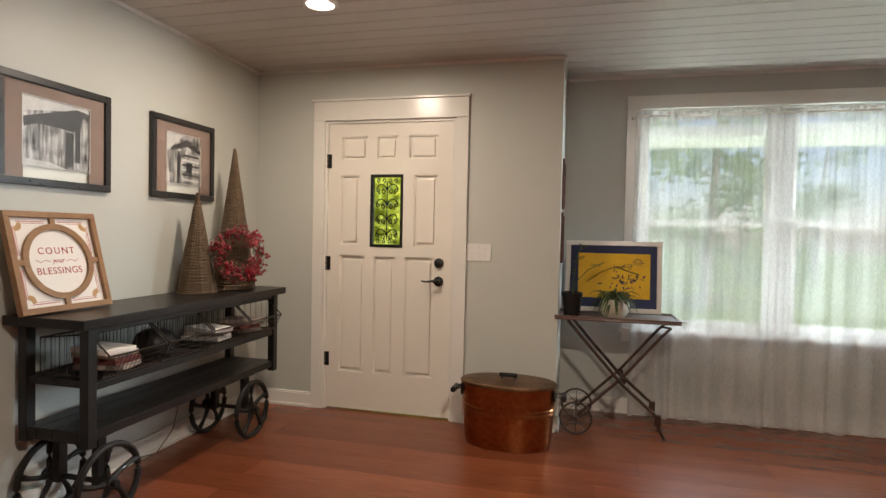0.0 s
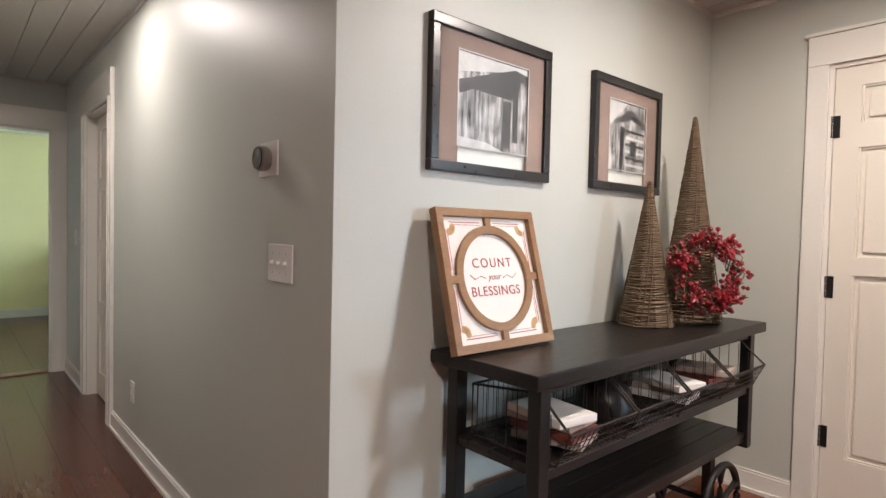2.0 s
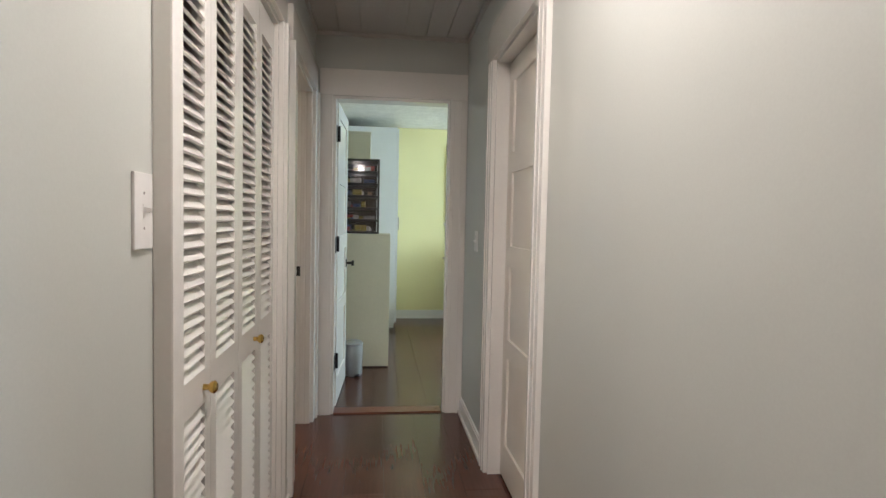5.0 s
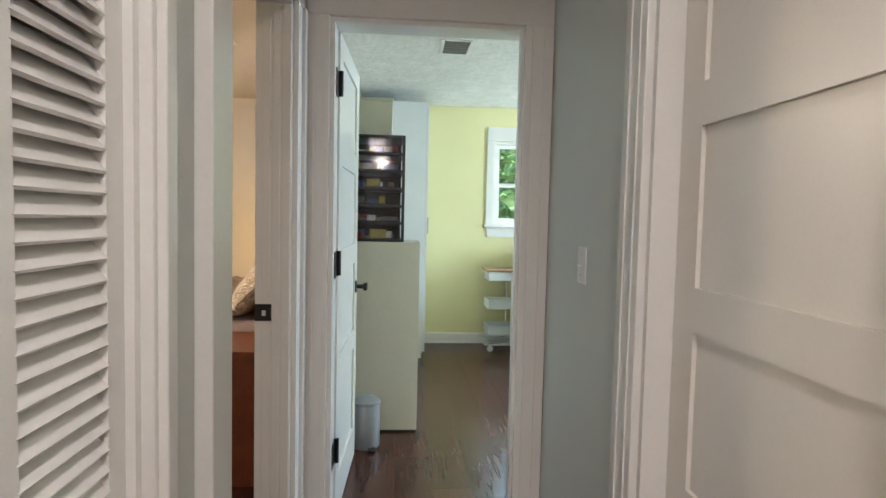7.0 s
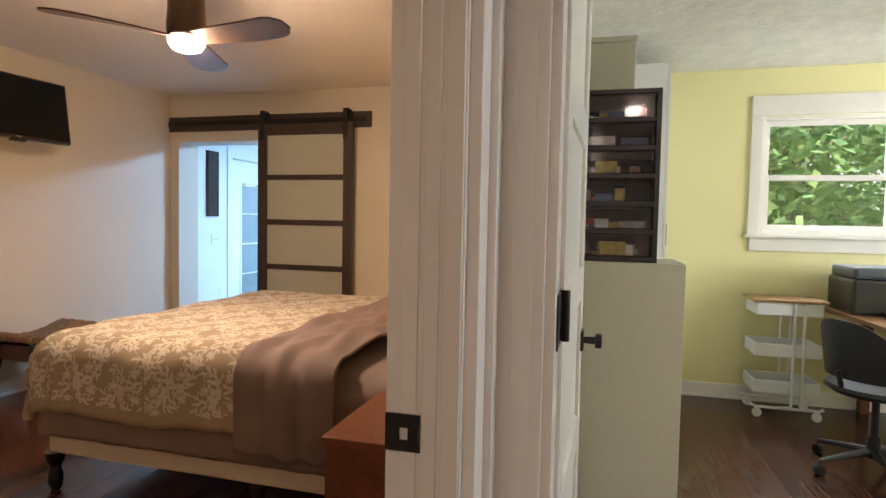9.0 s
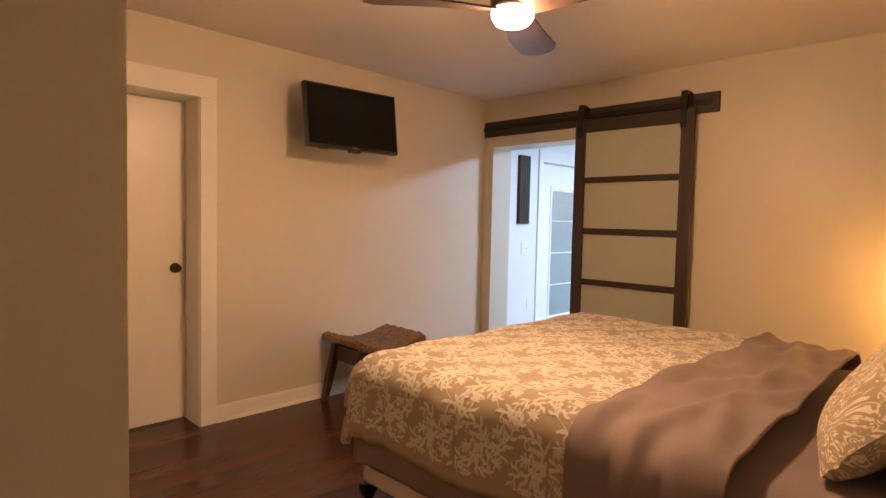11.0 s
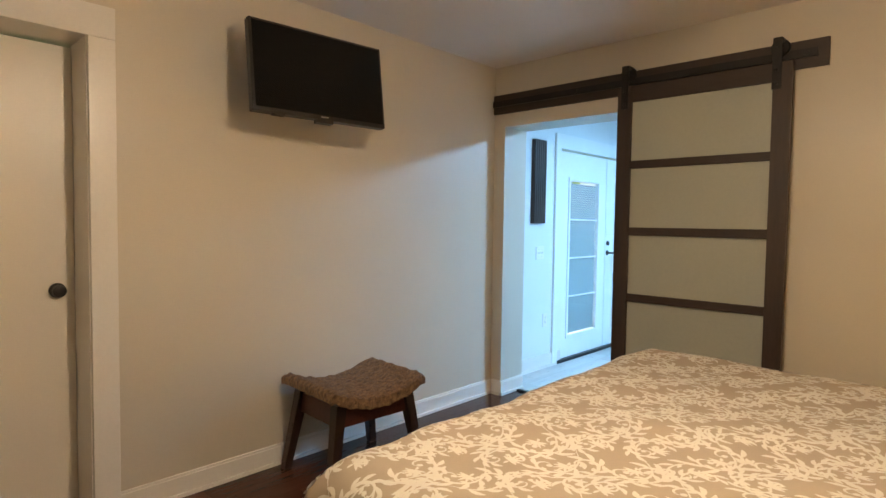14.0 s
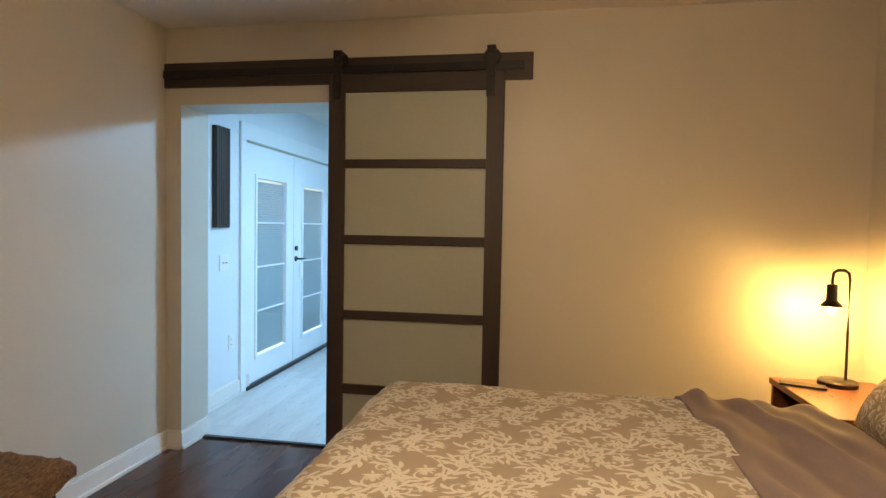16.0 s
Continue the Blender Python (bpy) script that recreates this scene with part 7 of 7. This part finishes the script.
# ---- outside ----
BARK = material("bark", (0.44, 0.40, 0.34), 0.9, vary=0.3, scale=8, fine=50, bump=0.3, stretch=(3, 3, 0.5))
FOL = [material("foliage_%d" % k, c, 0.55, vary=0.35, scale=3, second=tuple(q * 0.5 for q in c)) for k, c in enumerate(((0.15, 0.25, 0.06), (0.20, 0.29, 0.07), (0.10, 0.19, 0.06)))]


def lit_through(m, color, share):
    """Thin leaves let some light pass."""
    n, l = m.node_tree.nodes, m.node_tree.links
    tr, mx = n.new("ShaderNodeBsdfTranslucent"), n.new("ShaderNodeMixShader")
    tr.inputs["Color"].default_value = (*color, 1)
    mx.inputs["Fac"].default_value = share
    l.new(n["Principled BSDF"].outputs[0], mx.inputs[1])
    l.new(tr.outputs[0], mx.inputs[2])
    l.new(mx.outputs[0], n["Material Output"].inputs["Surface"])


for k, c in enumerate(((0.36, 0.58, 0.22), (0.44, 0.62, 0.26), (0.30, 0.54, 0.24))):
    lit_through(FOL[k], c, 0.6)


def tree(x, y, h, r, lean, seed, low=0.25, leaves=2600, mat=None):
    rng = random.Random(seed)
    ob = thing("tree", (x, y, -0.45), "leafy green broadleaf tree outside the house", "tree", "trees round the house")
    bm = bmesh.new()
    spine = [(lean * (q ** 1.3), 0.15 * math.sin(q * 3 + seed), h * 0.9 * q) for q in np.linspace(0, 1, 8)]
    tube(bm, spine, [0.04 + 0.10 * (1 - q) ** 1.2 for q in np.linspace(0, 1, 8)], 9)
    tips = []
    for k in range(14):
        q = rng.uniform(low, 0.95)
        i = int(q * 7)
        p = Vector(spine[i])
        a = rng.random() * 6.28
        l = r * rng.uniform(0.5, 1.0)
        e = p + Vector((l * math.cos(a), l * math.sin(a), rng.uniform(0.1, 0.5) * l))
        tube(bm, [p, p.lerp(e, 0.5) + Vector((0, 0, 0.12)), e], [0.035, 0.02, 0.008], 6)
        tips += [e, p.lerp(e, 0.65)]
    part("trunk", bm, BARK, ob)
    verts, faces = [], []
    for k in range(leaves):
        c = rng.choice(tips) + Vector((rng.gauss(0, 0.42), rng.gauss(0, 0.42), rng.gauss(0, 0.30)))
        s = rng.uniform(0.06, 0.13)
        d = Vector((rng.gauss(0, 1), rng.gauss(0, 1), rng.gauss(0, 0.6))).normalized()
        u = d.cross(Vector((rng.gauss(0, 1), rng.gauss(0, 1), rng.gauss(0, 1)))).normalized()
        n0 = len(verts)
        verts += [c - d * s, c + u * s * 0.5, c + d * s, c - u * s * 0.5]
        faces.append((n0, n0 + 1, n0 + 2, n0 + 3))
    me = bpy.data.meshes.new("crown")
    me.from_pydata([tuple(v) for v in verts], [], faces)
    me.materials.append(mat or FOL[seed % 3])
    cr = new("crown", me)
    cr.parent = ob
    tagged(cr, "", "", "", "stuff")


# Brighter than real leaves: strong sunlight is put into the leaf colour.
SUNLIT_LEAF = material("sunlit_leaves", (0.60, 0.64, 0.09), 0.5, vary=0.2, scale=3, second=(0.44, 0.50, 0.06))
lit_through(SUNLIT_LEAF, (0.80, 0.80, 0.14), 0.5)
for k, (x, y) in enumerate(((-2.4, 9.0), (-0.9, 9.4), (-3.6, 9.6))):
    tree(x, y, 4.2, 1.5, 0.2, 30 + k, 0.02, 8000, SUNLIT_LEAF)
tree(-13.6, 2.2, 6.0, 1.7, 1.6, 1, 0.15, 4200)
tree(-14.4, 3.6, 6.5, 2.0, -0.4, 2, 0.1, 4200)
tree(-15.2, 5.2, 6.0, 2.0, 0.3, 3, 0.1, 4200)
tree(-16.5, 1.4, 7.0, 2.2, 0.2, 4, 0.05, 4200)
tree(-17.5, 4.2, 7.5, 2.4, 0.3, 5, 0.02, 4600)
tree(-19.5, 2.8, 8.0, 2.6, 0.0, 6, 0.02, 4600)
tree(-19.0, 6.4, 8.0, 2.6, 0.0, 7, 0.02, 4600)
for k, (x, y) in enumerate(((-5.0, 13), (3.5, 16), (-4, 26), (1.5, 29), (6.5, 25), (11, 30), (-9, 30), (16, 27))):
    tree(x, y, 8.5, 3.0, 0.4, 8 + k, 0.08, 3000)
for k, (x, y) in enumerate(((-12.5, -9), (-15, -8), (-19, -11), (-11, -12), (-17, -14))):
    tree(x, y, 7.5, 2.8, 0.4, 15 + k, 0.05, 2200)


# ---- floors, board by board ----
def plank_floor(name, x0, x1, y0, y1, w, length, mat, label, seed):
    """A floor sheet with its boards as pieces on it."""
    rng = random.Random(seed)
    base = slab(name, x0, x1, y0, y1, -0.10, -0.006, GAP, label)
    sizes = {}
    y = y0
    while y < y1 - 0.005:
        wy = min(w, y1 - y)
        x = x0 - rng.random() * length * 0.9
        while x < x1 - 0.005:
            a, b = max(x, x0), min(x + length, x1)
            if b - a > 0.02:
                key = (round(b - a, 3), round(wy, 3))
                if key not in sizes:
                    bm = bmesh.new()
                    g = 0.0007
                    box(bm, g, b - a - g, g, wy - g, -0.006, 0.0)
                    sizes[key] = mesh("plank", bm, mat)
                ob = new("plank", sizes[key])
                ob.parent = base
                ob.location = (a, y, 0)
            x += length
        y += w
    return base


plank_floor("floor_living", LW - 0.13, 4.0, -3.0, WW, 0.19, 2.2, FLOOR, "glossy red-brown cherry plank floor", 3)
plank_floor("floor_hall", EW - 0.06, LW - 0.13, HL - 0.12, HR + 0.12, 0.19, 1.8, FLOOR_H, "glossy red-brown plank floor, toned darker for shade", 4)
plank_floor("floor_bedroom", BW - 0.18, -5.26, TVW - 0.24, HL - 0.12, 0.19, 1.8, FLOOR_D, "glossy red-brown plank floor, toned darker for shade", 5)
plank_floor("floor_office", BW, EW - 0.06, HL, 4.6, 0.19, 1.8, FLOOR_D, "glossy brown plank floor, toned darker for shade", 6)
plank_floor("floor_sunroom", -15.0, BW - 0.18, SY, 0.9, 0.2, 1.2, TILE, "pale grey wood-look plank tile floor", 7)
slab("floor_north_room", EW, LW - 0.13, HR + 0.12, 3.0, -0.1, 0.0, FLOOR)
slab("floor_south_room", -5.26, LW - 0.13, -1.6, HL - 0.12, -0.1, 0.0, FLOOR)
